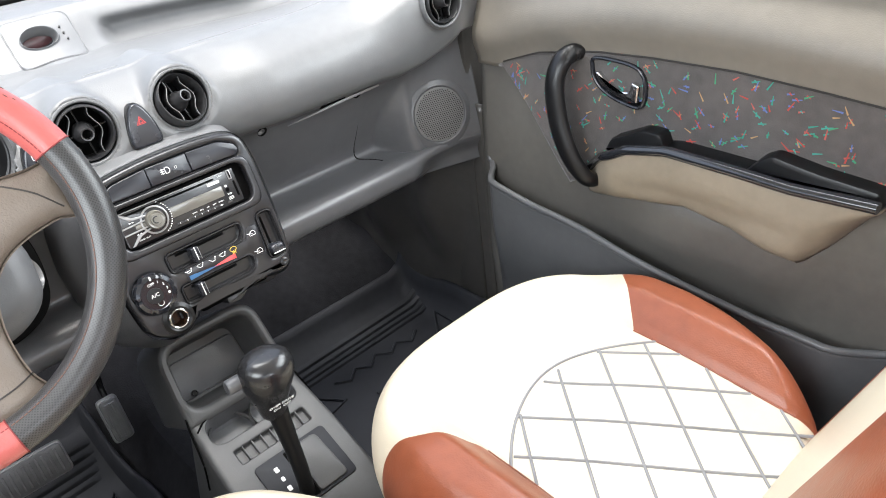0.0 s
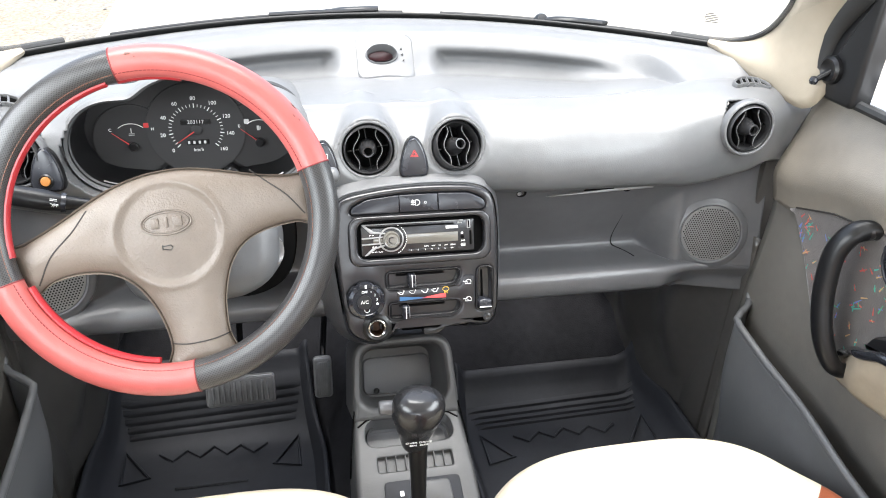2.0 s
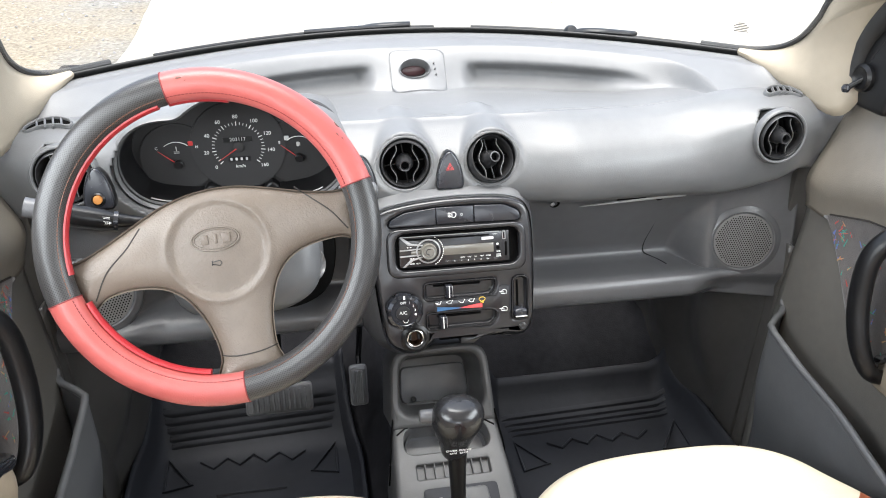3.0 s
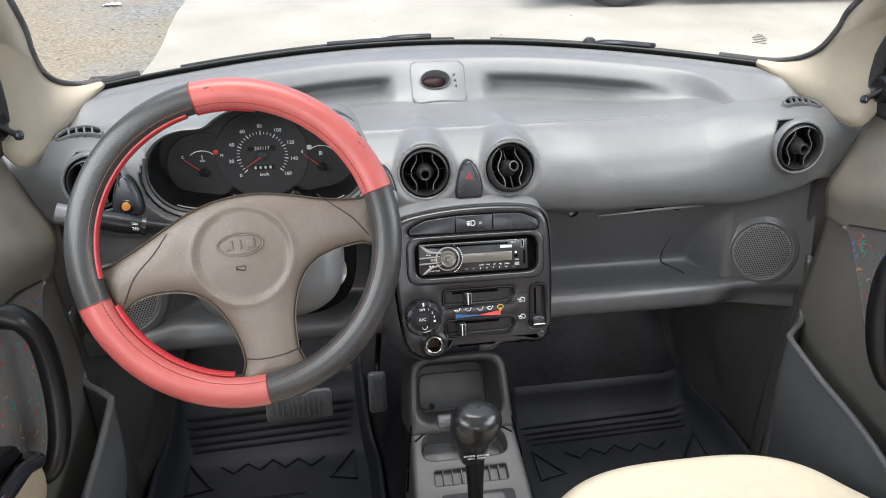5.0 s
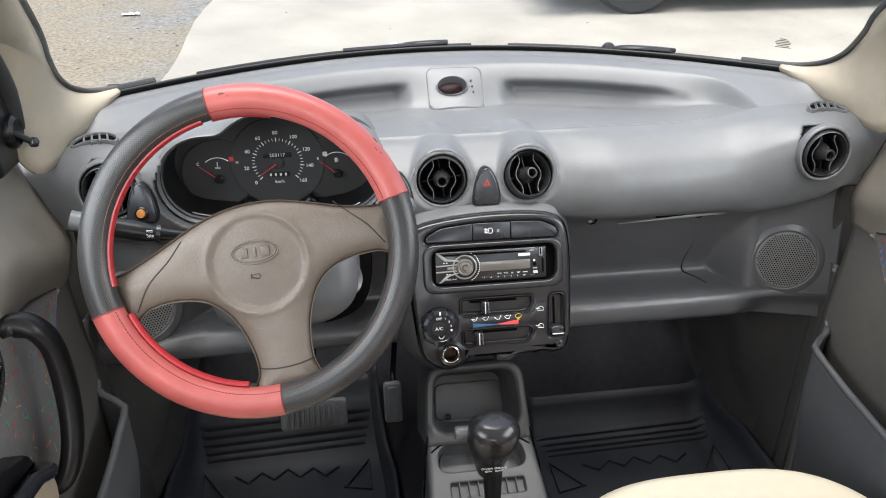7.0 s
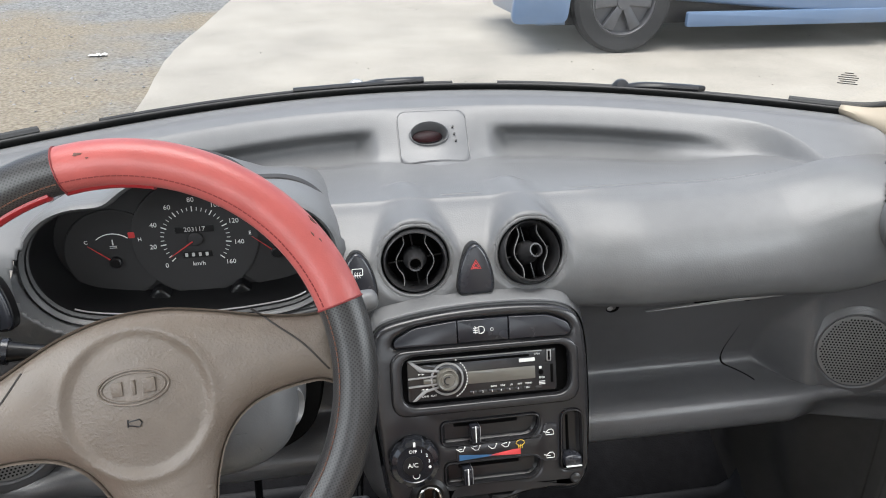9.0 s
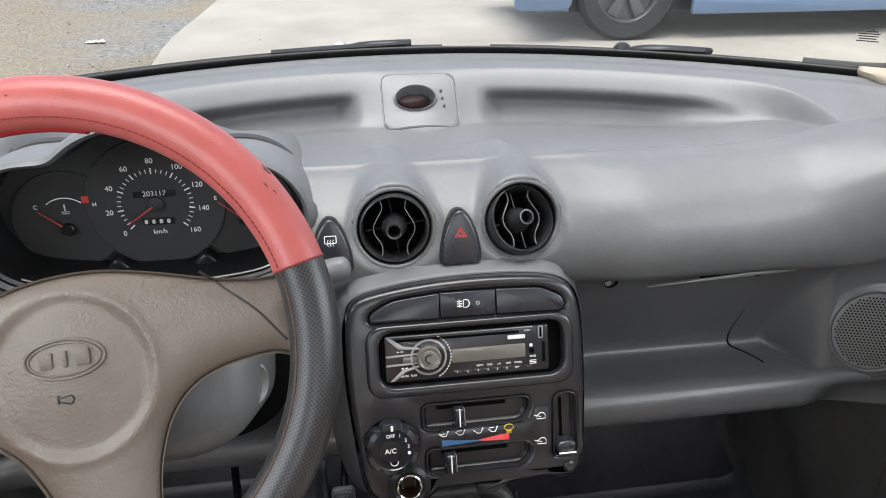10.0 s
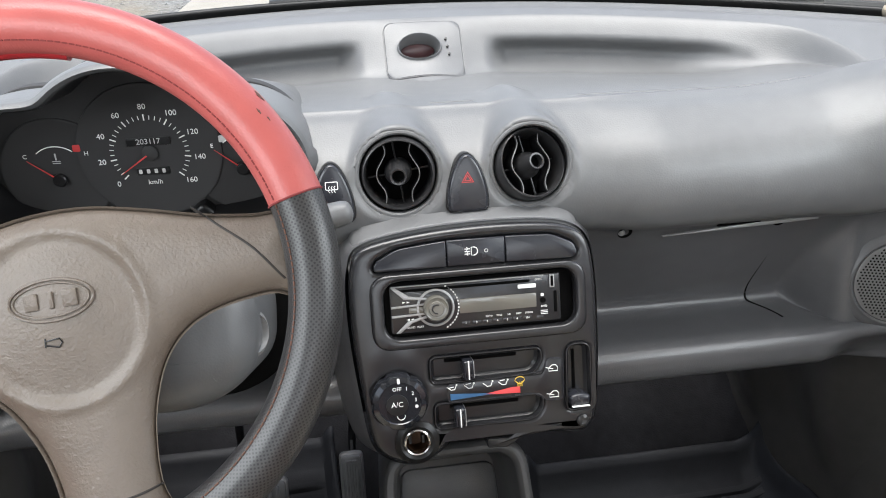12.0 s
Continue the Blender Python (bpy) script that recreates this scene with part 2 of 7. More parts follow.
def part(name, bm, mat, parent=None, label="", sharp=38, flip=False, kind=""):
    """Links a bmesh, given in the world's metres, as one mesh object under a thing or a part."""
    if flip:
        bmesh.ops.reverse_faces(bm, faces=bm.faces)
    me = bpy.data.meshes.new(name)
    bm.to_mesh(me)
    bm.free()
    for p in me.polygons:
        p.use_smooth = True
    me.set_sharp_from_angle(angle=radians(sharp))
    me.materials.append(mat)
    ob = new(name, me)
    if parent:
        ob.parent = parent
        up, shift = parent, Vector()
        while up:
            shift, up = shift + Vector(up.location), up.parent
        ob.location = -shift if not parent.data else (0, 0, 0)
    return tagged(ob, label, kind=kind)


def mend(bm):
    bmesh.ops.recalc_face_normals(bm, faces=bm.faces)
    return bm


def spline(pts, n, closed=False):
    """n points along a Catmull-Rom curve through pts."""
    pts = [np.array(p, float) for p in pts]
    if closed:
        ctrl, spans = [pts[-1], *pts, pts[0], pts[1]], len(pts)
    else:
        ctrl, spans = [2 * pts[0] - pts[1], *pts, 2 * pts[-1] - pts[-2]], len(pts) - 1
    out = []
    for k in range(n):
        t = k / n * spans if closed else k / (n - 1) * spans
        i = min(int(t), spans - 1)
        f = t - i
        a, b, c, d = ctrl[i:i + 4]
        out.append(0.5 * (2 * b + (c - a) * f + (2 * a - 5 * b + 4 * c - d) * f * f + (3 * b - a - 3 * c + d) * f ** 3))
    return out


def rounded(pts, r, n=5):
    """A polygon with rounded corners."""
    out, k = [], len(pts)
    rs = r if isinstance(r, (list, tuple)) else [r] * k
    for i in range(k):
        p, a, b = Vector(pts[i]), Vector(pts[i - 1]), Vector(pts[(i + 1) % k])
        u, w = (a - p), (b - p)
        d = min(rs[i], u.length * 0.49, w.length * 0.49)
        u, w = p + u.normalized() * d, p + w.normalized() * d
        for j in range(n + 1):
            f = j / n
            out.append(tuple((1 - f) ** 2 * u + 2 * f * (1 - f) * p + f * f * w))
    return out


def box2(x0, x1, y0, y1, r=0.004, n=4):
    return rounded([(x0, y0), (x1, y0), (x1, y1), (x0, y1)], r, n)


def circle2(cx, cy, r, n=40, ry=None):
    return [(cx + r * math.cos(2 * math.pi * k / n), cy + (ry or r) * math.sin(2 * math.pi * k / n)) for k in range(n)]


def ccw(p):
    area = sum(p[i - 1][0] * p[i][1] - p[i][0] * p[i - 1][1] for i in range(len(p)))
    return list(p) if area > 0 else list(p)[::-1]


def offset2(p, d):
    """A counter-clockwise polygon grown by d."""
    out, k = [], len(p)
    for i in range(k):
        a, b = Vector(p[i]) - Vector(p[i - 1]), Vector(p[(i + 1) % k]) - Vector(p[i])
        n = Vector((a.y, -a.x)).normalized() + Vector((b.y, -b.x)).normalized()
        n = n.normalized() if n.length > 1e-6 else Vector((a.y, -a.x)).normalized()
        out.append((p[i][0] + n.x * d, p[i][1] + n.y * d))
    return out


def ring(bm, pts):
    return [bm.verts.new(p) for p in pts]


def bridge(bm, a, b, closed=True):
    k = len(a)
    for i in range(k if closed else k - 1):
        j = (i + 1) % k
        bm.faces.new((a[i], a[j], b[j], b[i]))


def plate(outline, z0, z1, m=None, bevel=0.0015, holes=(), back=False, bm=None, steps=2, inner=None):
    """A plate with rounded front edges in the plane of m, from z0 to z1, with openings through it."""
    bm = bm or bmesh.new()
    m = m or Matrix()
    first = len(bm.verts)
    outline = ccw(outline)
    front = []
    outer = bevel
    for loop, sign in [(outline, 1), *((ccw(h), -1) for h in holes)]:
        bevel = outer if sign > 0 or inner is None else inner
        rings = [ring(bm, [(x, y, z0) for x, y in loop])]
        for k in range(steps + 1):
            a = math.pi / 2 * k / steps
            d = -bevel * (1 - math.cos(a)) * sign
            rings.append(ring(bm, [(x, y, z1 - bevel + bevel * math.sin(a)) for x, y in offset2(loop, d)]))
        for a, b in zip(rings, rings[1:]):
            bridge(bm, a, b)
        front.append(rings[-1])
        if back and sign > 0:
            bm.faces.new(rings[0][::-1])
    if holes:
        edges = []
        for r in front:
            for i in range(len(r)):
                edges.append(bm.edges.get((r[i - 1], r[i])))
        bmesh.ops.triangle_fill(bm, use_beauty=True, edges=edges)
    else:
        bm.faces.new(front[0])
    bm.verts.ensure_lookup_table()
    for v in bm.verts[first:]:
        v.co = m @ v.co
    return mend(bm)


def dish(outline, z0, z1, m=None, r=0.002, bm=None):
    """A recess: walls from z1 down to z0 with a floor, seen from above."""
    bm = bm or bmesh.new()
    m = m or Matrix()
    outline = ccw(outline)
    a = ring(bm, [m @ Vector((x, y, z1)) for x, y in outline])
    b = ring(bm, [m @ Vector((x, y, z0 + r)) for x, y in offset2(outline, -r * 0.3)])
    c = ring(bm, [m @ Vector((x, y, z0)) for x, y in offset2(outline, -r * 1.3)])
    bridge(bm, b, a)
    bridge(bm, c, b)
    bm.faces.new(c)
    return bm


def lathe(profile, m=None, n=48, bm=None, turn=1.0):
    """Turns (radius, height) about the z axis of m."""
    bm = bm or bmesh.new()
    m = m or Matrix()
    rings = []
    for r, z in profile:
        if r < 1e-6:
            rings.append([bm.verts.new(m @ Vector((0, 0, z)))])
        else:
            rings.append([bm.verts.new(m @ Vector((r * math.cos(2 * math.pi * k / n), r * math.sin(2 * math.pi * k / n), z))) for k in range(n)])
    for a, b in zip(rings, rings[1:]):
        for i in range(n):
            j = (i + 1) % n
            quad = [a[i % len(a)], a[j % len(a)], b[j % len(b)], b[i % len(b)]]
            quad = list(dict.fromkeys(quad))
            if len(quad) > 2:
                bm.faces.new(quad)
    return mend(bm)


def sweep(path, radius, n=12, closed=False, up=(0, 0, 1), squash=1.0, bm=None, caps=True):
    """A tube along a path; radius may be a function of 0..1; squash flattens it along up."""
    bm = bm or bmesh.new()
    path = [Vector(p) for p in path]
    k, rings = len(path), []
    for i, p in enumerate(path):
        t = (path[(i + 1) % k] - path[i - 1]) if closed else path[min(i + 1, k - 1)] - path[max(i - 1, 0)]
        t.normalize()
        side = t.cross(Vector(up))
        side = side.normalized() if side.length > 1e-4 else t.orthogonal().normalized()
        top = side.cross(t).normalized()
        r = radius(i / max(1, k - 1)) if callable(radius) else radius
        rings.append([bm.verts.new(p + side * (r * math.cos(a)) + top * (r * squash * math.sin(a))) for a in (2 * math.pi * j / n for j in range(n))])
    for a, b in zip(rings, rings[1:] + rings[:1] if closed else rings[1:]):
        bridge(bm, a, b)
    if caps and not closed:
        bm.faces.new(rings[0][::-1])
        bm.faces.new(rings[-1])
    return mend(bm)


def sheet(nu, nv, f, bm=None, close_u=False, keep=None):
    """A surface from f(u, v), u and v from 0 to 1."""
    bm = bm or bmesh.new()
    v = [[bm.verts.new(f(i / (nu if close_u else nu - 1), j / (nv - 1))) for j in range(nv)] for i in range(nu)]
    for i in range(nu if close_u else nu - 1):
        for j in range(nv - 1):
            q = (v[i][j], v[(i + 1) % nu][j], v[(i + 1) % nu][j + 1], v[i][j + 1])
            if keep is None or keep(sum((w.co for w in q), Vector()) / 4):
                bm.faces.new(q)
    return bm


def block(x0, x1, y0, y1, z0, z1, bevel=0.0, m=None, bm=None, segments=2):
    own = bmesh.new()
    bmesh.ops.create_cube(own, size=1, matrix=Matrix.Translation(((x0 + x1) / 2, (y0 + y1) / 2, (z0 + z1) / 2)) @ Matrix.Diagonal((x1 - x0, y1 - y0, z1 - z0, 1)))
    if bevel:
        bmesh.ops.bevel(own, geom=own.edges[:], offset=bevel, segments=segments, affect="EDGES", profile=0.5)
    if m:
        own.transform(m)
    if bm is None:
        return own
    me = bpy.data.meshes.new("t")
    own.to_mesh(me)
    bm.from_mesh(me)
    bpy.data.meshes.remove(me)
    own.free()
    return bm


def lettering(name, text, size, m, mat, parent, depth=0.0002, align="CENTER"):
    """Words in the built-in font, as a thin mesh on the plane of m."""
    cu = bpy.data.curves.new(name, "FONT")
    cu.body, cu.size, cu.extrude, cu.align_x, cu.align_y = text, size, depth, align, "CENTER"
    cu.resolution_u = 3
    tmp = new("t", cu)
    me = bpy.data.meshes.new_from_object(tmp)
    bpy.data.objects.remove(tmp)
    bpy.data.curves.remove(cu)
    me.transform(m)
    bm = bmesh.new()
    bm.from_mesh(me)
    bpy.data.meshes.remove(me)
    return part(name, bm, mat, parent)


def smooth(a, b, x):
    t = min(1.0, max(0.0, (x - a) / (b - a)))
    return t * t * (3 - 2 * t)


def axes(origin, x, y):
    """A pose with the given origin, x axis and (nearly) y axis."""
    x = Vector(x).normalized()
    z = x.cross(Vector(y)).normalized()
    y = z.cross(x)
    return Matrix.Translation(origin) @ Matrix((x, y, z)).transposed().to_4x4()


def thicken(ob, t, offset=-1.0):
    mod = ob.modifiers.new("thick", "SOLIDIFY")
    mod.thickness, mod.offset = t, offset
    return ob


# ---- outside ----
GROUND = -0.30


def ground_at(y):
    """The yard rises gently ahead of the car."""
    return GROUND + 0.055 * (min(12.0, max(0.5, y)) - 0.5)


bm = bmesh.new()
ROWS = [-400, -100, -30, -10, -3, 0, 0.5, 1, 2, 3, 4, 5, 6, 7, 8, 9, 10, 11, 12, 14, 20, 40, 100, 400]
sheet(60, len(ROWS), lambda u, v: Vector((-400 + 800 * u, ROWS[int(round(v * (len(ROWS) - 1)))], ground_at(ROWS[int(round(v * (len(ROWS) - 1)))]))), bm)
tagged(part("ground", bm, DIRT), "grey gravel and ochre earth beside the concrete", "ground", kind="structure")


def slab_edge(y):
    return -1.31 + 0.05 * noise.noise((y * 0.8, 0, 0)) + 0.02 * noise.noise((y * 4, 3, 0)) + 0.42 * smooth(5.0, 10.5, y)


def slab(u, v):
    y = -30 + 70 * v
    x = slab_edge(y) + u * 60
    return Vector((x, y, ground_at(y) + 0.03))


bm = sheet(2, 400, slab)
pavement = tagged(part("pavement", bm, CONCRETE), "pale worn concrete yard slab with dust and small stains", "pavement", kind="structure")
thicken(pavement, 0.06, -1.0)
rng = random.Random(3)
bm = bmesh.new()
for _ in range(90):
    x, y, s = rng.uniform(-1.2, 6), rng.uniform(2.2, 9), rng.uniform(0.003, 0.008)
    bmesh.ops.create_icosphere(bm, subdivisions=1, radius=s, matrix=Matrix.Translation((x, y, ground_at(y) + 0.03 + s * 0.3)) @ Matrix.Diagonal((1, rng.uniform(0.5, 1), 0.5, 1)))
tagged(part("pebbles", bm, DIRT), "scattered small pebbles on the concrete yard", "pebbles", kind="stuff")
bm = bmesh.new()
for _ in range(2200):
    y = rng.uniform(2.5, 11)
    x, s = rng.uniform(-6.5, slab_edge(y) - 0.05), rng.uniform(0.004, 0.014)
    bmesh.ops.create_icosphere(bm, subdivisions=1, radius=s, matrix=Matrix.Translation((x, y, ground_at(y) + s * 0.15)) @ pose(0, 0, 0, rng.uniform(0, 90), 0, rng.uniform(0, 360)) @ Matrix.Diagonal((1, rng.uniform(0.5, 1), 0.5, 1)))
tagged(part("gravel", bm, material("loose stones", (0.19, 0.187, 0.183), 0.9, vary=0.4, stain_size=0.05)), "loose grey stones on the earth", "gravel", kind="stuff")
bm = sheet(14, 8, lambda u, v: Vector((-1.96 + 0.14 * u, 5.74 + 0.06 * v, ground_at(5.78) + 0.012 + 0.02 * abs(noise.noise((u * 3, v * 2, 5))) + 0.01 * noise.noise((u * 9, v * 5, 1)))))
tagged(thicken(part("litter_scrap", bm, WHITE), 0.001), "crumpled white scrap of litter on the gravel", "litter")


def blue_car():
    """A light blue car parked side-on beyond the yard, its nose to the left."""
    car = thing("parked_car", "light blue car parked side-on across the concrete yard", "car", at=(4.4, 7.9, GROUND))
    g = GROUND + 0.03
    wheels = [(3.05, 0.405), (5.95, 0.405)]

    def side_outline():
        top = [(2.15, g + 0.36), (2.2, g + 0.75), (2.45, g + 0.98), (3.4, g + 1.08), (4.1, g + 1.62), (5.9, g + 1.66), (6.7, g + 1.1), (6.95, g + 1.0), (7.0, g + 0.5)]
        low = [(6.95, g + 0.28), (6.45, g + 0.23)]
        for cx, r in reversed(wheels):
            arch = [(cx + 0.475 * math.cos(a), g + r + 0.475 * math.sin(a)) for a in (math.pi * k / 14 for k in range(15))]
            low += arch + [(cx - 0.47, g + 0.23)]
        low += [(2.35, g + 0.23)]
        return rounded(top, 0.12, 3)[4:-4] + low

    m = Matrix.Translation((0, 7.0, 0)) @ Matrix(((1, 0, 0, 0), (0, 0, -1, 0), (0, 1, 0, 0), (0, 0, 0, 1)))
    body = part("body", plate(side_outline(), -1.6, 0.0, m, 0.06, back=True, steps=4), BLUECAR, car)
    part("underbody", block(2.5, 6.8, 7.12, 8.5, g + 0.22, g + 0.5), BLACK, body)
    for a, b in ((3.75, 4.75), (4.78, 5.5)):
        part("door", plate(rounded([(a, g + 0.45), (b, g + 0.45), (b, g + 1.02), (a, g + 1.02)], 0.05), 0.0, 0.006, m, 0.004), BLUECAR, car)
        part("side_window", plate(rounded([(a + 0.06 + (0.35 if a < 4 else 0), g + 1.1), (b - 0.03, g + 1.1), (b - 0.03, g + 1.52), (a + 0.55 if a < 4 else a + 0.06, g + 1.52)], 0.05), 0.0, 0.006, m, 0.004), GLOSS, car)
    part("sill_trim", plate(box2(3.6, 5.45, g + 0.2, g + 0.32, 0.02), -0.02, 0.02, m, 0.008), BLUECAR, car)
    part("fog_lamp", plate(circle2(2.42, g + 0.5, 0.09, 24, 0.05), -0.01, 0.01, m, 0.006), CHROME, car, "clear fog lamp")
    part("bumper", plate(rounded([(2.12, g + 0.25), (2.58, g + 0.25), (2.62, g + 0.62), (2.15, g + 0.66)], 0.07), -0.04, 0.012, m, 0.01), BLUECAR, car)
    for cx, r in wheels:
        wm = Matrix.Translation((cx, 7.0 + 0.03, g + r)) @ pose(0, 0, 0, 90)
        wheel = part("wheel", lathe([(0.0, -0.16), (0.25, -0.16), (r - 0.03, -0.14), (r, -0.10), (r, 0.0), (r - 0.03, 0.03), (0.27, 0.035), (0.26, 0.02)], wm, 56), TYRE, car)
        rim = bmesh.new()
        lathe([(0.265, 0.03), (0.255, 0.034), (0.245, 0.02), (0.24, -0.03), (0.0, -0.03)], wm, 48, rim)
        for k in range(6):
            a = 2 * math.pi * k / 6
            sp = [(0.03, -0.03), (0.24, -0.05), (0.24, 0.05), (0.03, 0.03)]
            plate(rounded(sp, 0.015, 3), -0.02, 0.02, wm @ pose(0, 0, 0, 0, 0, math.degrees(a)), 0.01, bm=rim)
        lathe([(0.06, 0.0), (0.055, 0.03), (0.0, 0.032)], wm, 24, rim)
        part("rim", rim, ALLOY, wheel)
    car.location += Vector((-0.74, -1.78, ground_at(5.2) - GROUND))


blue_car()


# ---- car shell: the setting ----
def glass_base(x):
    """The windscreen's lower edge."""
    return Vector((x, 0.405 - 0.76 * x * x, 0.816 - 0.004 * (x / 0.57) ** 2))


def glass_at(x, h):
    """A place on the windscreen, h metres up along its slope."""
    p = glass_base(x * 1.0)
    lean = Vector((-0.10 * x, -0.80 - 0.02 * abs(x), 0.585))
    return p + lean * h


bm = sheet(48, 14, lambda u, v: glass_at((u - 0.5) * 1.26, 0.74 * v))
window_1 = tagged(new("window_1"), "curved laminated windscreen with a black edge band", "windscreen", kind="structure")
pane = part("pane", bm, GLASS, window_1)
pane.visible_shadow = False
bm = bmesh.new()
sheet(60, 5, lambda u, v: glass_at((u - 0.5) * 1.14, -0.012 + 0.018 * v) + Vector((0, -0.006, -0.002)), bm)
thicken(part("edge_band", bm, SEAL, window_1, "black ceramic edge band"), 0.003)
bm = bmesh.new()
lay = lambda a, b: glass_at(a, b) + Vector((0, -0.004, 0.002))
sm = axes(glass_at(0.515, 0.085) + Vector((0, -0.004, 0.002)), glass_at(0.53, 0.085) - glass_at(0.50, 0.085), glass_at(0.515, 0.12) - glass_at(0.515, 0.08))
for k in range(6):
    w = (0.010, 0.018, 0.024, 0.022, 0.018, 0.024)[k]
    plate(box2(-w / 2, w / 2, 0.012 - 0.005 * k - 0.0009, 0.012 - 0.005 * k + 0.0009, 0.0002, 1), 0, 0.0003, sm, 0.0001, bm=bm)
part("maker_mark", bm, BLACK, window_1, "small black maker's mark of plain bars")

# floor, toe board, side walls, roof and rear wall
bm = bmesh.new()


def floor_at(x, y):
    z = -0.012
    if y > 0.16:
        z += 0.62 * (y - 0.16) * smooth(0.16, 0.30, y)
    if y > 0.42:
        z += 1.6 * (y - 0.42)
    z += 0.10 * smooth(0.16, 0.08, abs(x)) * smooth(0.55, 0.2, y)
    z += 0.05 * smooth(0.52, 0.6, abs(x))
    return z


sheet(70, 90, lambda u, v: Vector(((u - 0.5) * 1.36, -1.9 + 2.5 * v, floor_at((u - 0.5) * 1.36, -1.9 + 2.5 * v))), bm)
floor = tagged(part("floor", bm, CARPET), "dark navy carpet on the car floor and toe board", "floor", kind="structure")
thicken(floor, 0.02)
tagged(part("wall_front", block(-0.68, 0.68, 0.56, 0.60, 0.0, 0.72, 0.005), CARPET), "dark bulkhead behind the dashboard", "wall", kind="structure")
tagged(part("wall_rear", block(-0.66, 0.66, -1.95, -1.90, -0.05, 0.82, 0.02), DOORGREY), "plain grey rear wall of the cabin", "wall", kind="structure")
bm = sheet(20, 30, lambda u, v: Vector(((u - 0.5) * 1.24, -1.93 + 1.74 * v, 1.27 - 0.05 * (2 * u - 1) ** 2 - 0.03 * (2 * v - 1) ** 4)))
tagged(thicken(part("ceiling", bm, HEADLINER), 0.03, 1.0), "light grey cloth headliner", "ceiling", kind="structure")
for s, side in ((-1, "left"), (1, "right")):
    bm = bmesh.new()
    # rear quarter below and above its window, sill, and the panel ahead of the door
    block(0.63, 0.69, -1.93, -1.02, -0.05, 0.78, 0.01, bm=bm)
    block(0.58, 0.63, -1.93, -1.86, 0.76, 1.24, 0.01, bm=bm)
    block(0.58, 0.63, -1.93, -0.36, 1.19, 1.25, 0.01, bm=bm)
    block(0.58, 0.64, -1.12, -1.02, 0.76, 1.24, 0.015, bm=bm)
    block(0.60, 0.69, -1.93, 0.55, -0.06, 0.05, 0.015, bm=bm)
    if s < 0:
        bm.transform(Matrix.Diagonal((-1, 1, 1, 1)))
        bmesh.ops.reverse_faces(bm, faces=bm.faces)
    tagged(part("wall_" + side, bm, DOORGREY), "plain grey cabin side with sill and door pillar", "wall", kind="structure")

    # dark jamb between the dashboard's end and the door
    bm = block(0.596, 0.69, 0.016, 0.16, 0.02, 0.768, 0.006)
    if s < 0:
        bm.transform(Matrix.Diagonal((-1, 1, 1, 1)))
        bmesh.ops.reverse_faces(bm, faces=bm.faces)
    tagged(part("door_jamb_" + side, bm, KICK), "dark grey door jamb ahead of the door", "door jamb", kind="structure")

    # beige windscreen pillar trim
    a = spline([(0.548, 0.180, 0.815), (0.570, 0.148, 0.820), (0.586, 0.110, 0.834), (0.592, 0.075, 0.858), (0.588, 0.040, 0.895), (0.578, 0.0, 0.942), (0.543, -0.17, 1.06), (0.50, -0.40, 1.23)], 40)
    b = spline([(0.549, 0.178, 0.806), (0.565, 0.115, 0.790), (0.582, 0.045, 0.776), (0.603, -0.036, 0.764), (0.632, -0.050, 0.83), (0.634, -0.07, 0.92), (0.610, -0.2, 1.06), (0.565, -0.42, 1.215)], 40)

    def pillar(u, v):
        p, q = Vector(a[int(round(v * 39))]), Vector(b[int(round(v * 39))])
        bulge = math.sin(math.pi * u) * 0.012
        return p.lerp(q, u) + Vector((-0.7, -0.6, 0.3)) * bulge

    bm = sheet(9, 40, pillar)
    if s < 0:
        bm.transform(Matrix.Diagonal((-1, 1, 1, 1)))
    ob = part("pillar_" + side, mend(bm), BEIGE)
    tagged(ob, "beige plastic windscreen pillar trim", "pillar trim", kind="structure")
    rim = [Vector((s * (p[0] - 0.002), p[1] + 0.004, p[2] + 0.001)) for p in ([(0.50, 0.222, 0.815)] + [tuple(q) for q in a])]
    part("edge_seal", sweep(rim, 0.0055, 8), SEAL, ob, "black rubber edge seal")
    thicken(ob, 0.006, 0)

    # dark kick panel below the dashboard's end
    def kick(u, v):
        y, z = -0.01 + 0.50 * u, 0.02 + 0.50 * v
        x = 0.605 - 0.035 * smooth(0.0, 0.12, y) * smooth(0.12, 0.3, z) - 0.03 * smooth(0.06, 0.0, z) + 0.012 * math.sin(y * 40) * smooth(0.1, 0.2, z) * smooth(0.02, 0.1, y)
        x -= 0.05 * smooth(0.02, 0.35, y)
        return Vector((x, y, z))

    bm = sheet(40, 30, kick)
    if s < 0:
        bm.transform(Matrix.Diagonal((-1, 1, 1, 1)))
    ob = part("kick_panel_" + side, mend(bm), KICK)
    tagged(thicken(ob, 0.006, 0), "dark grey plastic kick panel beside the footwell", "kick panel", kind="structure")
    part("screw", lathe([(0.0, 0.004), (0.004, 0.003), (0.006, 0.0)], Matrix.Translation((s * 0.572, 0.05, 0.40)) @ pose(0, 0, 0, 0, -90 * s), 12), BLACK, ob)


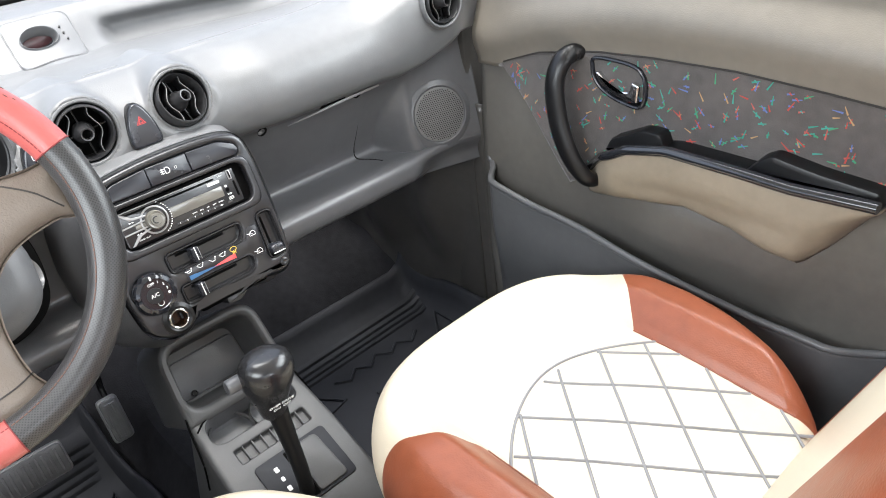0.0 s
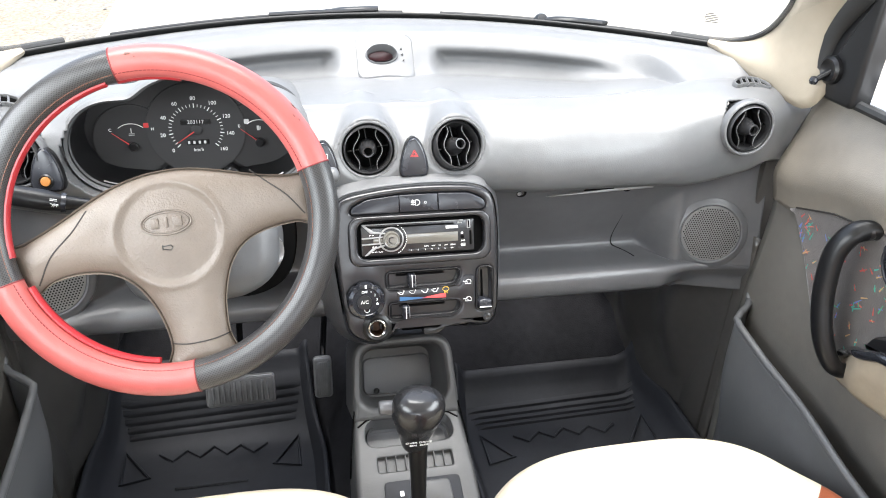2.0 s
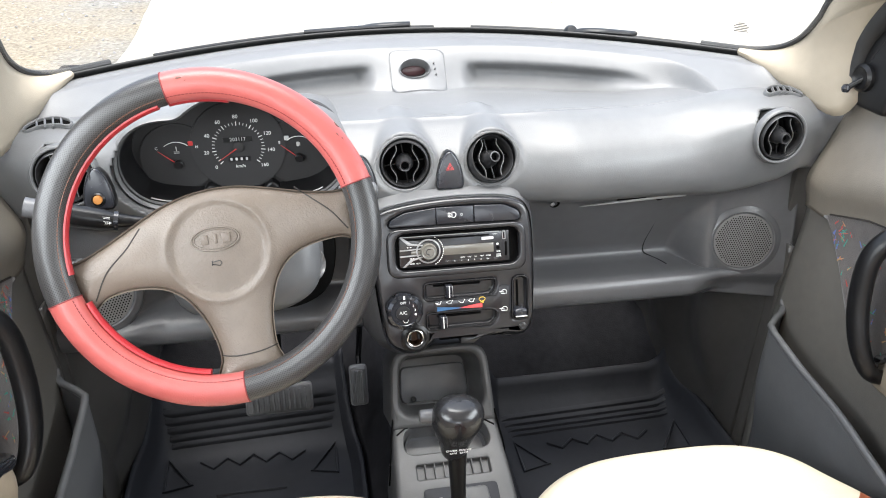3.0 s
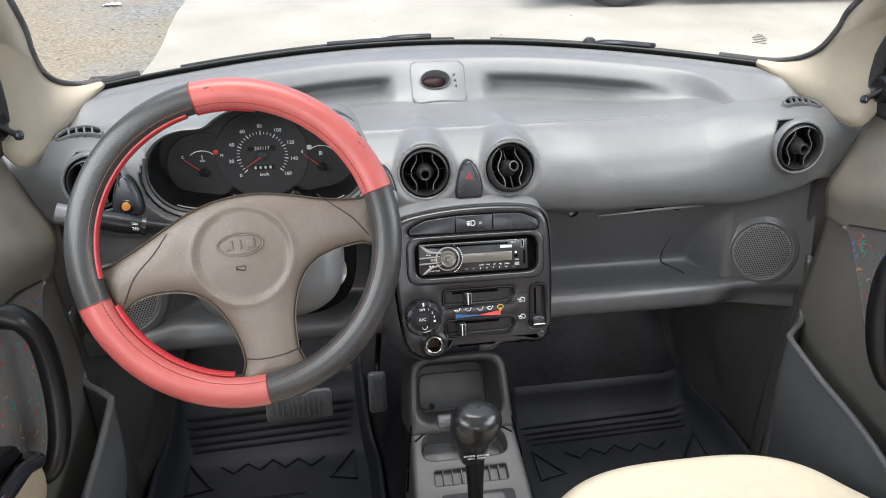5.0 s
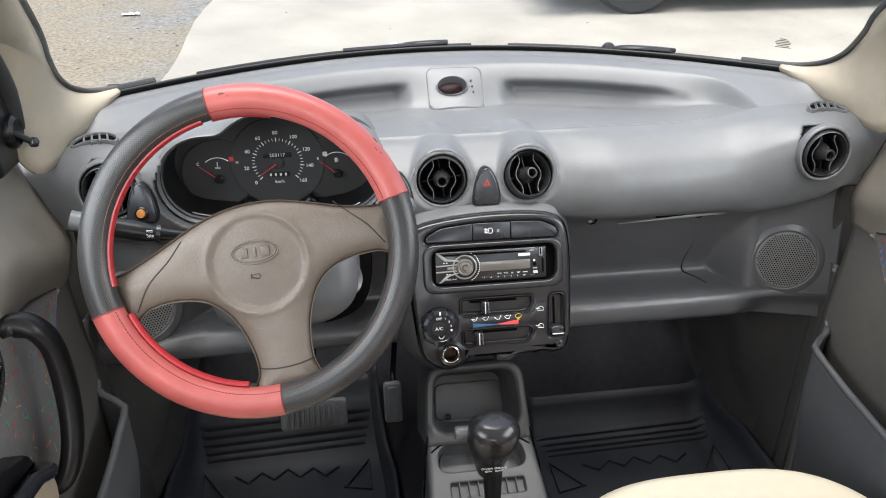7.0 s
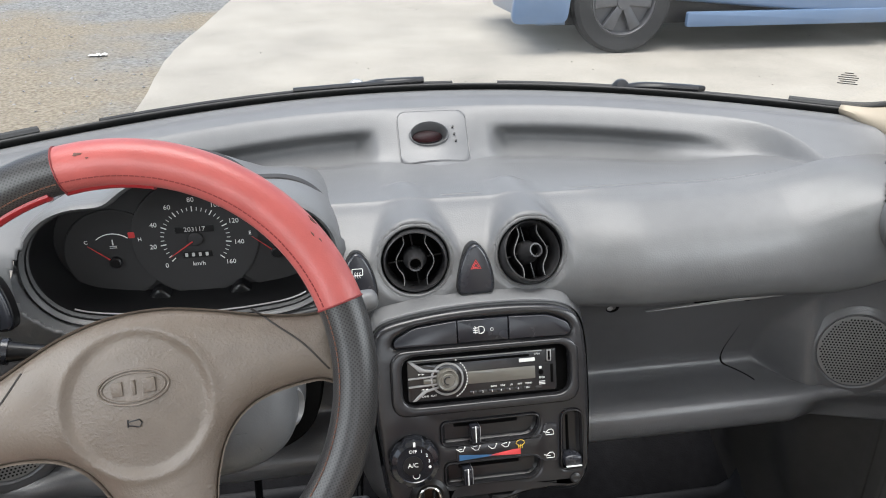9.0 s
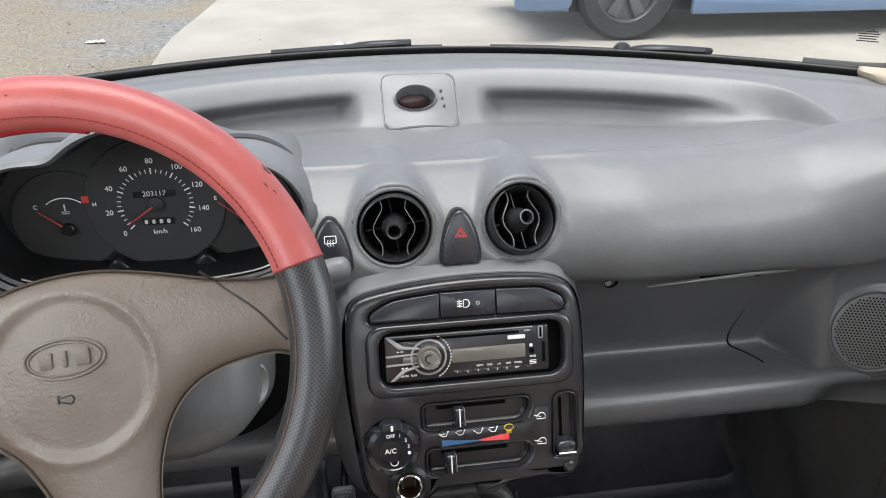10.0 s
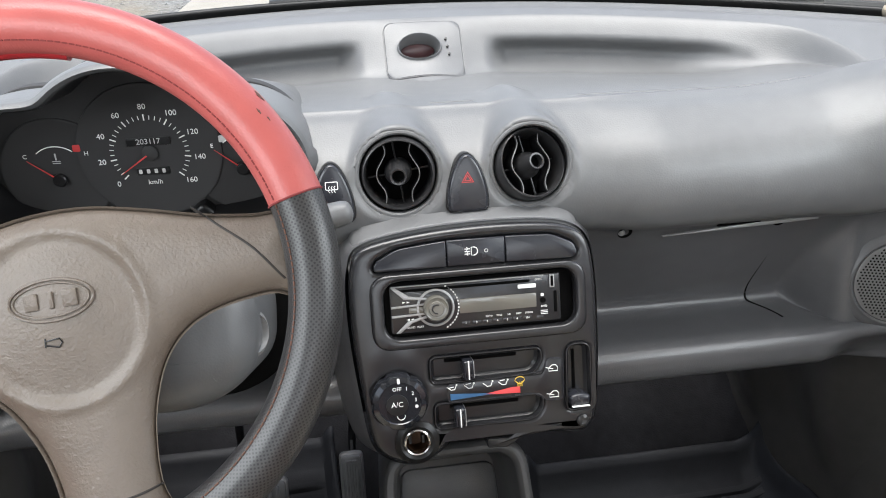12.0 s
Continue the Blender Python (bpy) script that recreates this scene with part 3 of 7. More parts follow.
# ---- dashboard ----
PROFILE = [
    (0.335, 0.800), (0.31, 0.77), (0.285, 0.741), (0.24, 0.739), (0.18, 0.740), (0.12, 0.747), (0.090, 0.7515), (0.079, 0.752),
    (0.068, 0.749), (0.045, 0.742), (0.012, 0.722), (-0.008, 0.698), (-0.014, 0.668), (-0.006, 0.642), (0.010, 0.628), (0.024, 0.623)]
LOWER = [(0.024, 0.623), (0.036, 0.616), (0.044, 0.600), (0.058, 0.545), (0.068, 0.498), (0.066, 0.478), (0.052, 0.470), (0.034, 0.4655), (0.018, 0.457),
         (0.010, 0.443), (0.014, 0.427), (0.032, 0.416), (0.07, 0.414), (0.13, 0.43)]
CLUSTER = [(-0.398, 0.722, 0.066), (-0.308, 0.733, 0.085), (-0.215, 0.722, 0.062)]


def in_cluster(x, z, grow=0.0):
    low = 0.652 + 0.020 * ((x + 0.305) / 0.16) ** 2
    if z < low - grow:
        return False
    return any(math.hypot(x - cx, z - cz) < r + grow for cx, cz, r in CLUSTER) or (abs(x + 0.308) < 0.11 and low - grow < z < 0.72)


def smoother(t):
    """A ramp from 0 to 1 with soft ends."""
    t = min(1.0, max(0.0, t))
    return 0.4 * t + 0.6 * t * t * (3 - 2 * t)


def tray_wall(x):
    """The tray's far wall: a rounded outline that keeps clear of the windscreen."""
    q = min(1.0, abs(x) / 0.463)
    s, r = 0.078 + 0.257 * math.sqrt(max(0.0, 1 - q ** 3.2)), 0.333 - 0.76 * x * x
    h = max(0.0, 1 - abs(s - r) / 0.03)
    return min(s, r) - h * h * 0.0075


def tray_depth_in(x, y):
    """How far a place lies inside the tray's rounded outline."""
    slope = (tray_wall(abs(x) + 0.003) - tray_wall(max(0.0, abs(x) - 0.003))) / 0.006
    return (tray_wall(x) - y) / math.sqrt(1 + slope * slope)


def top_place(x, y, rim):
    """The dashboard's upper face: a flat shelf with a sunken tray and a slot under the tray's far wall."""
    edge = 0.766 + 0.011 * smooth(0.38, 0.50, abs(x))
    outer = rim[1] + (edge - rim[1]) * (rim[0] - y) / max(0.02, rim[0] - 0.075)
    f = (y - 0.079) / 0.206
    bed = 0.752 - 0.014 * smoother(f * 1.3) + 0.014 * smooth(0.30, 0.47, abs(x))
    d = tray_depth_in(x, y)
    width = 0.050 + 0.035 * math.exp(-(x / 0.055) ** 2) - 0.026 * smooth(0.34, 0.45, abs(x))
    z = outer - max(0.0, outer - bed) * smoother(d / width)
    slot = smooth(0.075, 0.115, abs(x)) * smooth(0.41, 0.30, abs(x))
    yy = y + 0.030 * slot * smooth(0.018, 0.030, d) * smooth(0.064, 0.034, d)
    return yy, z - 0.006 * slot * smooth(0.022, 0.034, d) * smooth(0.07, 0.04, d)


def dash_top(x):
    """The upper profile at x, from the windscreen to the lower lip."""
    base = glass_base(min(0.56, abs(x)))
    first = [(base.y + 0.012, base.z - 0.012), (base.y - 0.016, base.z - 0.008), (base.y - 0.03, base.z - 0.011), (base.y - 0.05, base.z - 0.0125)]
    rim = first[-1]
    out = [tuple(p) for p in spline(first, 10)]
    start = min(rim[0] - 0.004, 1.0)
    stop = min(0.080, start - 0.01)
    wall = tray_wall(x)
    near, far = min(start - 0.002, wall + 0.006), min(start - 0.004, wall - 0.085)
    near, far = max(near, stop + 0.002), max(far, stop + 0.001)
    ys = list(np.interp(range(80), [0, 12, 62, 79], [start, near, far, stop]))
    out += [top_place(x, y, rim) for y in ys]
    rest = []
    for n, (y, z) in enumerate(PROFILE):
        if n < 7:
            continue
        if n < 12:
            z += 0.014 * smooth(0.30, 0.47, abs(x))
        ends = smooth(0.535, 0.60, abs(x))
        y += 0.02 * ends * (1 if n > 9 else 0) - 0.012 * smooth(0.36, 0.5, abs(x)) * smooth(6, 10, n)
        y += 0.012 * smooth(0.21, 0.13, x) * smooth(-0.50, -0.44, x) * smooth(7, 9, n)
        if n > 11:
            z += 0.03 * smooth(0.42, 0.6, abs(x))
        full = smooth(0.38, 0.50, abs(x))
        grow = {7: (0, 0.011), 8: (0, 0.0145), 9: (-0.008, 0.020), 10: (-0.012, 0.028), 11: (-0.008, 0.034), 12: (-0.004, 0.02)}.get(n, (0, 0))
        rest.append((y + full * grow[0], z + full * grow[1]))
    return out + [tuple(p) for p in spline(rest, 90)]


VENTS = [(-0.0655, 0.7085), (0.0655, 0.7095), (0.512, 0.735), (-0.520, 0.735)]
VENT_Y, VENT_TILT = 0.006, radians(12)


def hood_distance(x, y, z):
    """The distance to the two tapered hoods behind the centre vents, cut off at the vents' faces."""
    best = 1.0
    for vx, vz in VENTS[:2]:
        ay, az, ar, by, bz, br = VENT_Y + 0.006, vz + 0.001, 0.0425, 0.128, vz + 0.026, 0.021
        f = min(1.0, max(0.0, ((y - ay) * (by - ay) + (z - az) * (bz - az)) / ((by - ay) ** 2 + (bz - az) ** 2)))
        d = math.sqrt((x - vx) ** 2 + (y - ay - f * (by - ay)) ** 2 + (z - az - f * (bz - az)) ** 2) - (ar + (br - ar) * f)
        face = -(y - VENT_Y) * math.cos(VENT_TILT) + (z - vz) * math.sin(VENT_TILT) + 0.0005
        h = max(0.0, 0.005 - abs(d - face)) / 0.005
        best = min(best, max(d, face) + h * h * 0.005 / 4)
    return best


def dash_point(x, v):
    """The pad's face, raised along its normal where it flows over the hoods."""
    y, z = at_profile(x, v)
    if abs(x) > 0.165 or y > 0.2 or z < 0.64:
        return Vector((x, y, z))
    (ya, za), (yb, zb) = at_profile(x, max(0.0, v - 2 / 179)), at_profile(x, min(1.0, v + 2 / 179))
    n = Vector((zb - za, ya - yb)).normalized()

    def blend(t):
        d = hood_distance(x, y + n.x * t, z + n.y * t)
        k = 0.013
        h = max(0.0, k - abs(t - d)) / k
        return min(t, d) - h * h * k / 4

    hi = 0.064
    while hi > 0 and blend(hi) > 0:
        hi -= 0.003
    lo, hi = max(hi, -0.002), hi + 0.003
    for _ in range(8):
        mid = (lo + hi) / 2
        if blend(mid) > 0:
            hi = mid
        else:
            lo = mid
    y, z = y + n.x * lo, z + n.y * lo
    for vx, vz in VENTS[:2]:
        ey, ez = y - VENT_Y, z - vz
        across, ahead = ez * math.cos(VENT_TILT) + ey * math.sin(VENT_TILT), ez * math.sin(VENT_TILT) - ey * math.cos(VENT_TILT)
        push = max(0.0, ahead + 0.0024) * smooth(0.0500, 0.0435, math.hypot(x - vx, across)) * (ahead < 0.03)
        y, z = y + push * math.cos(VENT_TILT), z - push * math.sin(VENT_TILT)
    return Vector((x, y, z))


def dash_wide(x, v):
    """The dashboard's upper face, with ends that reach over to the doors."""
    p = dash_point(x, v)
    p.x += math.copysign(0.034, x) * smooth(0.56, 0.6125, abs(x)) * smooth(0.86, 0.64, v)
    return p


CACHE = {}


def at_profile(x, v):
    key = round(x, 5)
    if key not in CACHE:
        CACHE[key] = dash_top(x)
    return tuple(CACHE[key][int(round(v * 179))])


def keep_dash(c):
    if c.y < 0.13 and c.z < 0.81 and in_cluster(c.x, c.z, 0.003):
        return False
    if abs(c.x + 0.002) < 0.044 and abs((c.y - 0.2845) * 0.7244 + (c.z - 0.7695) * 0.6894) < 0.0395 and c.y > 0.2:
        return False
    if any(c.y < -0.002 and math.hypot(c.x - vx, c.z - vz) < 0.041 for vx, vz in VENTS[2:]):
        return False
    for vx, vz in VENTS[:2]:
        ey, ez = c.y - VENT_Y, c.z - vz
        across, along = ez * math.cos(VENT_TILT) + ey * math.sin(VENT_TILT), ey * math.cos(VENT_TILT) - ez * math.sin(VENT_TILT)
        if along < 0.03 and math.hypot(c.x - vx, across) < 0.0412:
            return False
    return True


dashboard = thing("dashboard", "moulded grey plastic dashboard with tray, hoods and lower shelf", "dashboard", at=(0, 0.1, 0.4))
N = 420
bm = sheet(N, 180, lambda u, v: dash_wide((u - 0.5) * 1.225, v), keep=keep_dash)
bmesh.ops.recalc_face_normals(bm, faces=bm.faces)
upper = part("upper_pad", bm, DASH, dashboard, sharp=60)
thicken(upper, 0.004, 0)
for x0, x1 in ((-0.028, 0.028), (0.112, 0.425)):
    path = [dash_point(x0 + (x1 - x0) * k / 60, 88 / 179) + Vector((0, -0.0006, 0.0016)) for k in range(61)]
    part("tray_edge", sweep(path, lambda t: 0.0013 * min(1.0, 8 * t + 0.1, 8 * (1 - t) + 0.1), 8), DASH, dashboard, "thin raised front edge of the tray")


def lower_point(x, v):
    y, z = LOWP[int(round(v * 89))]
    ends = smooth(0.44, 0.5, abs(x))
    drop = 0.0
    y -= 0.018 * ends * smooth(0.2, 0.4, v)
    d = math.hypot(abs(x) - 0.528, z - 0.526)
    y -= 0.030 * smooth(0.115, 0.05, d)
    if abs(x) > 0.44 and z < 0.5:
        y += 0.02 * smooth(0.5, 0.44, z) * ends
    z += 0.03 * smooth(0.42, 0.6, abs(x)) * smooth(0.35, 0.0, v)
    y += 0.012 * smooth(0.21, 0.13, x) * smooth(-0.50, -0.44, x) * smooth(0.3, 0.0, v)
    return Vector((x, y + drop, z))


LOWP = spline(LOWER, 90)
SHELF = spline([(0.024, 0.623), (0.036, 0.617), (0.050, 0.604), (0.076, 0.556), (0.100, 0.505), (0.109, 0.480), (0.106, 0.4675), (0.092, 0.4625), (0.050, 0.4640),
                (0.027, 0.4640), (0.0165, 0.4595), (0.0120, 0.4490), (0.014, 0.4280), (0.034, 0.416), (0.07, 0.414), (0.13, 0.43)], 90)


def shelf_point(x, v):
    """The passenger's open shelf, whose end swells forward round the speaker."""
    y, z = SHELF[int(round(v * 89))]
    z += 0.030 * smooth(0.42, 0.6, x) * smooth(0.35, 0.0, v)
    pod = 0.030 - 0.33 * (x - 0.5325) + 0.20 * (z - 0.519)
    pod += 0.006 * smooth(0.485, 0.45, x) - 0.004 * math.exp(-((x - 0.478) / 0.010) ** 2)
    into = smooth(0.428, 0.474, x - 0.010 * smooth(0.54, 0.60, z))
    gap = pod - y
    y += (gap - math.sqrt(gap * gap + 0.0001)) / 2 * into
    y += 0.02 * smooth(0.44, 0.5, x) * smooth(0.47, 0.43, z)
    y += 0.012 * smooth(0.21, 0.13, x) * smooth(0.3, 0.0, v)
    return Vector((x, y, z))


bm = sheet(170, 90, lambda u, v: shelf_point(0.10 + 0.512 * u, v), keep=lambda c: math.hypot(c.x - 0.5325, c.z - 0.519) > 0.0505)
thicken(part("lower_shelf", mend(bm), DASH_LOW, dashboard, "dark grey open lower shelf with a rolled lip"), 0.004, 0)
bm = sheet(110, 90, lambda u, v: lower_point(-0.612 + 0.512 * u, v), keep=lambda c: math.hypot(abs(c.x) - 0.528, c.z - 0.526) > 0.0505)
thicken(part("lower_shelf", mend(bm), DASH_LOW, dashboard, "dark grey open lower shelf with a rolled lip"), 0.004, 0)

# seams and small marks on the passenger side
part("lid_slit", plate([(0.222, 0.6085), (0.405, 0.6150), (0.405, 0.6185), (0.330, 0.6165)], -0.004, 0.0, axes((0, 0.0245, 0), (1, 0, 0), (0, 0, 1)), 0.0006), SILVER, dashboard, "thin bare metal edge under the lip")
part("lid_gap", plate([(0.285, 0.6150), (0.335, 0.6172), (0.335, 0.6195), (0.29, 0.6180)], -0.004, 0.0, axes((0, 0.0243, 0), (1, 0, 0), (0, 0, 1)), 0.0004), VOID, dashboard)
for x, y, z in ((0.178, 0.034, 0.6125), (0.362, 0.036, 0.6115)):
    part("screw", lathe([(0, 0.003), (0.003, 0.002), (0.004, 0)], Matrix.Translation((x, y, z)) @ pose(0, 0, 0, 110), 10), SILVER, dashboard)
    part("screw_pocket", lathe([(0.0085, 0.0), (0.006, 0.0005), (0.0045, -0.0005)], Matrix.Translation((x + 0.004, y, z)) @ pose(0, 0, 0, 110), 14), VOID, dashboard)
path = [shelf_point(0.3865 + 0.006 * smooth(0.30, 0.14, v) + 0.026 * smooth(0.36, 0.53, v) ** 2, v) + Vector((0, -0.0018, 0.0012)) for v in np.linspace(0.14, 0.52, 34)]
part("shelf_seam", sweep(path, lambda t: 0.0008 + 0.0010 * t, 6), VOID, dashboard)
path = spline([(-0.375, 0.046, 0.595), (-0.373, 0.060, 0.53), (-0.379, 0.066, 0.49), (-0.40, 0.058, 0.472)], 20)
part("shelf_seam", sweep(path, 0.0010, 6), VOID, dashboard)


# instrument cluster
def cluster_loop(grow, n=150):
    """The cluster's opening as an outline in x and z."""
    cx, cz, out = -0.308, 0.705, []
    for k in range(n):
        a = 2 * math.pi * k / n
        lo, hi = 0.0, 0.3
        for _ in range(24):
            r = (lo + hi) / 2
            if in_cluster(cx + r * math.cos(a), cz + r * math.sin(a), grow):
                lo = r
            else:
                hi = r
        out.append((cx + lo * math.cos(a), cz + lo * math.sin(a)))
    for _ in range(5):
        out = [tuple((np.array(out[i - 1]) + 2 * np.array(out[i]) + np.array(out[(i + 1) % n])) / 4) for i in range(n)]
    return out


cluster = thing("instrument_cluster", "three-dial instrument cluster in a black recess under a grey cowl", "instrument cluster", at=(-0.308, 0.08, 0.66))
inner, outer = cluster_loop(0.0), cluster_loop(0.010)


def cowl_y(z):
    return 0.012 + 0.10 * (0.70 - z) * (1 if z < 0.70 else 0.55)


def dash_front(x, z):
    """The depth of the dashboard's rounded front at a height."""
    return min(CACHE.setdefault(round(x, 5), dash_top(x))[95:], key=lambda p: abs(p[1] - z))[0]


bm = bmesh.new()
rows = []
n = len(inner)
skirt = cluster_loop(0.0135)
loop = []
for (x, z), (xo, zo) in zip(skirt, outer):
    if z < 0.735:
        y = min(cowl_y(z) + 0.010, dash_front(x, z) + 0.002)
        y += (cowl_y(z) + 0.010 - y) * smooth(0.70, 0.735, z)
    else:
        x, z, y = xo, zo, cowl_y(zo) + 0.010
    loop.append(bm.verts.new((x, y, z)))
front = loop
for f, dy, which in ((0.0, 0.075, 0), (0.0, 0.03, 0), (0.0, 0.008, 0), (0.15, 0.001, 0), (0.5, -0.003, 0), (0.85, 0.001, 0), (1.0, 0.008, 0), (1.0, 0.05, 1), (0.7, 0.14, 2), (0.2, 0.24, 3)):
    loop = []
    for (xi, zi), (xo, zo) in zip(inner, outer):
        x, z = xi + (xo - xi) * f, zi + (zo - zi) * f
        y = cowl_y(z) + dy
        if which >= 1 and z > 0.72:
            z -= (0, 0.003, 0.02, 0.055)[which] * (z - 0.72) / 0.1
        loop.append(bm.verts.new((x, y, z)))
    rows.append(loop)
for a, b in zip(rows, rows[1:]):
    bridge(bm, a, b)
bridge(bm, front, rows[5])
part("cowl", mend(bm), DASH, cluster, "grey cowl with three humps")
bm = bmesh.new()
rr = [ring(bm, [(x, cowl_y(z) + dy, z) for x, z in lp]) for dy, lp in ((0.0015, offset2(ccw(inner), 0.001)), (0.05, offset2(ccw(inner), -0.004)), (0.088, offset2(ccw(inner), -0.008)))]
for a, b in zip(rr, rr[1:]):
    bridge(bm, a, b)
part("recess", mend(bm), BLACK, cluster)
part("face", plate(offset2(ccw(inner), 0.006), -0.012, 0.0, axes((0, 0.082, 0), (1, 0, 0), (0, 0, 1)), 0.001), GAUGE, cluster)
FM = axes((0, 0.0785, 0), (1, 0, 0), (0, 0, 1))


def on_face(x, z, dy=0.0, roll=0.0):
    return FM @ Matrix.Translation((x, z, dy)) @ pose(0, 0, 0, 0, 0, roll)


for (cx, cz, r), nm in zip(((-0.395, 0.708, 0.052), (-0.306, 0.722, 0.068), (-0.218, 0.708, 0.052)), ("temperature_dial", "speedometer_dial", "fuel_dial")):
    dial_m = on_face(cx, cz, 0.0004 if 'speed' in nm else -0.0006)
    dial = part(nm, lathe([(r + 0.002, -0.004), (r + 0.0015, -0.0006), (r, -0.0002), (r - 0.002, -0.001), (0, -0.001)], dial_m, 64), GAUGE, cluster)
    if "speed" in nm:
        bm = bmesh.new()
        for k in range(33):
            a = radians(222 - 264 * k / 32)
            major = k % 4 == 0
            l = 0.0062 if major else 0.0042
            plate(box2(-l / 2, l / 2, -0.0006 if major else -0.00035, 0.0006 if major else 0.00035, 0.0002, 1), 0, 0.0004,
                  on_face(cx + 0.036 * math.cos(a), cz + 0.036 * math.sin(a), 0, math.degrees(a)), 0.0001, bm=bm)
        part("scale", bm, WHITE, dial)
        for k, t in enumerate(("0", "20", "40", "60", "80", "100", "120", "140", "160")):
            a = radians(222 - 264 * k / 8)
            lettering("numeral", t, 0.0078, on_face(cx + 0.0475 * math.cos(a), cz + 0.0475 * math.sin(a) * 0.98, 0), WHITE, dial)
        lettering("unit", "km/h", 0.0070, on_face(cx, cz - 0.031, 0), WHITE, dial)
        part("odometer", plate(box2(cx - 0.021, cx + 0.021, cz + 0.0075, cz + 0.0155, 0.001), -0.001, 0.0004, FM, 0.0002), BLACK, dial)
        lettering("odometer_figures", "203117", 0.0078, on_face(cx, cz + 0.0115, 0.0005), DIM, dial)
        part("trip_counter", plate(box2(cx - 0.016, cx + 0.016, cz - 0.023, cz - 0.0155, 0.001), -0.001, 0.0004, FM, 0.0002), BLACK, dial)
        bm = bmesh.new()
        for k in range(4):
            plate(box2(cx - 0.0140 + 0.0075 * k, cx - 0.0108 + 0.0075 * k, cz - 0.0215, cz - 0.017, 0.0006, 1), 0.0004, 0.0008, FM, 0.0001, bm=bm)
        part("trip_figures", bm, DIM, dial)
        na, nl, nc = radians(214), 0.036, (cx, cz)
        part("needle_boss", lathe([(0.0078, 0.0), (0.0078, 0.0022), (0.0064, 0.0030), (0, 0.0030)], on_face(cx, cz), 28), GAUGE, dial)
    else:
        bm = bmesh.new()
        arc = [(cx + 0.026 * math.cos(radians(130 - 80 * k / 20)), cz + 0.026 * math.sin(radians(130 - 80 * k / 20))) for k in range(21)]
        sweep([FM @ Vector((x, z, 0.0005)) for x, z in arc], 0.0005, 6, bm=bm)
        part("scale", bm, WHITE, dial)
        hot = (cx + 0.021, cz + 0.023) if "temp" in nm else (cx - 0.017, cz + 0.024)
        part("end_mark", plate(box2(hot[0] - 0.0035, hot[0] + 0.0035, hot[1] - 0.0035, hot[1] + 0.0035, 0.0008, 1), 0, 0.0005, FM, 0.0001), REDPRINT if "temp" in nm else DIM, dial)
        lo, hi = ("C", "H") if "temp" in nm else ("E", "F")
        lettering("letter", lo, 0.006, on_face(cx - 0.028, cz + 0.017, 0), WHITE, dial)
        lettering("letter", hi, 0.006, on_face(cx + 0.029, cz + 0.017, 0), WHITE, dial)
        bm = bmesh.new()
        if "temp" in nm:
            plate(box2(cx - 0.0007, cx + 0.0007, cz + 0.012, cz + 0.019, 0.0003, 1), 0, 0.0004, FM, 0.0001, bm=bm)
            for k in range(2):
                plate(box2(cx - 0.004, cx + 0.004, cz + 0.0105 - 0.002 * k, cz + 0.0113 - 0.002 * k, 0.0003, 1), 0, 0.0004, FM, 0.0001, bm=bm)
        else:
            plate(box2(cx - 0.003, cx + 0.001, cz + 0.010, cz + 0.017, 0.0005, 1), 0, 0.0004, FM, 0.0001, bm=bm)
            plate(box2(cx + 0.0015, cx + 0.0025, cz + 0.011, cz + 0.016, 0.0004, 1), 0, 0.0004, FM, 0.0001, bm=bm)
        part("symbol", bm, DIM, dial)
        na, nl, nc = radians(140), 0.034, (cx, cz - 0.008)
        part("needle_boss", lathe([(0.0065, 0.0), (0.0065, 0.004), (0.0052, 0.0052), (0, 0.0052)], on_face(*nc), 24), BLACK, dial)
    part("needle", plate([(0.004, -0.0008), (nl, -0.0003), (nl, 0.0003), (0.004, 0.0008)], 0.003, 0.0036, on_face(*nc, 0, math.degrees(na)), 0.0002), REDPRINT, dial)
for x in (-0.352, -0.262):
    hump = [tuple(p) for p in spline([(x - 0.020, 0.640), (x - 0.014, 0.655), (x - 0.006, 0.665), (x, 0.668), (x + 0.006, 0.665), (x + 0.014, 0.655), (x + 0.020, 0.640)], 24)]
    part("divider", plate(hump, -0.002, 0.014, FM, 0.005, steps=4), BLACK, cluster)
# silver line stands in for the reflection along the lens's lower edge
rim = [(x, cowl_y(z) + 0.012, z) for x, z in offset2(ccw(inner), -0.003) if z < 0.672]
rim = sorted(rim)
part("lens_glint", sweep(rim, 0.001, 6), SILVER, cluster)


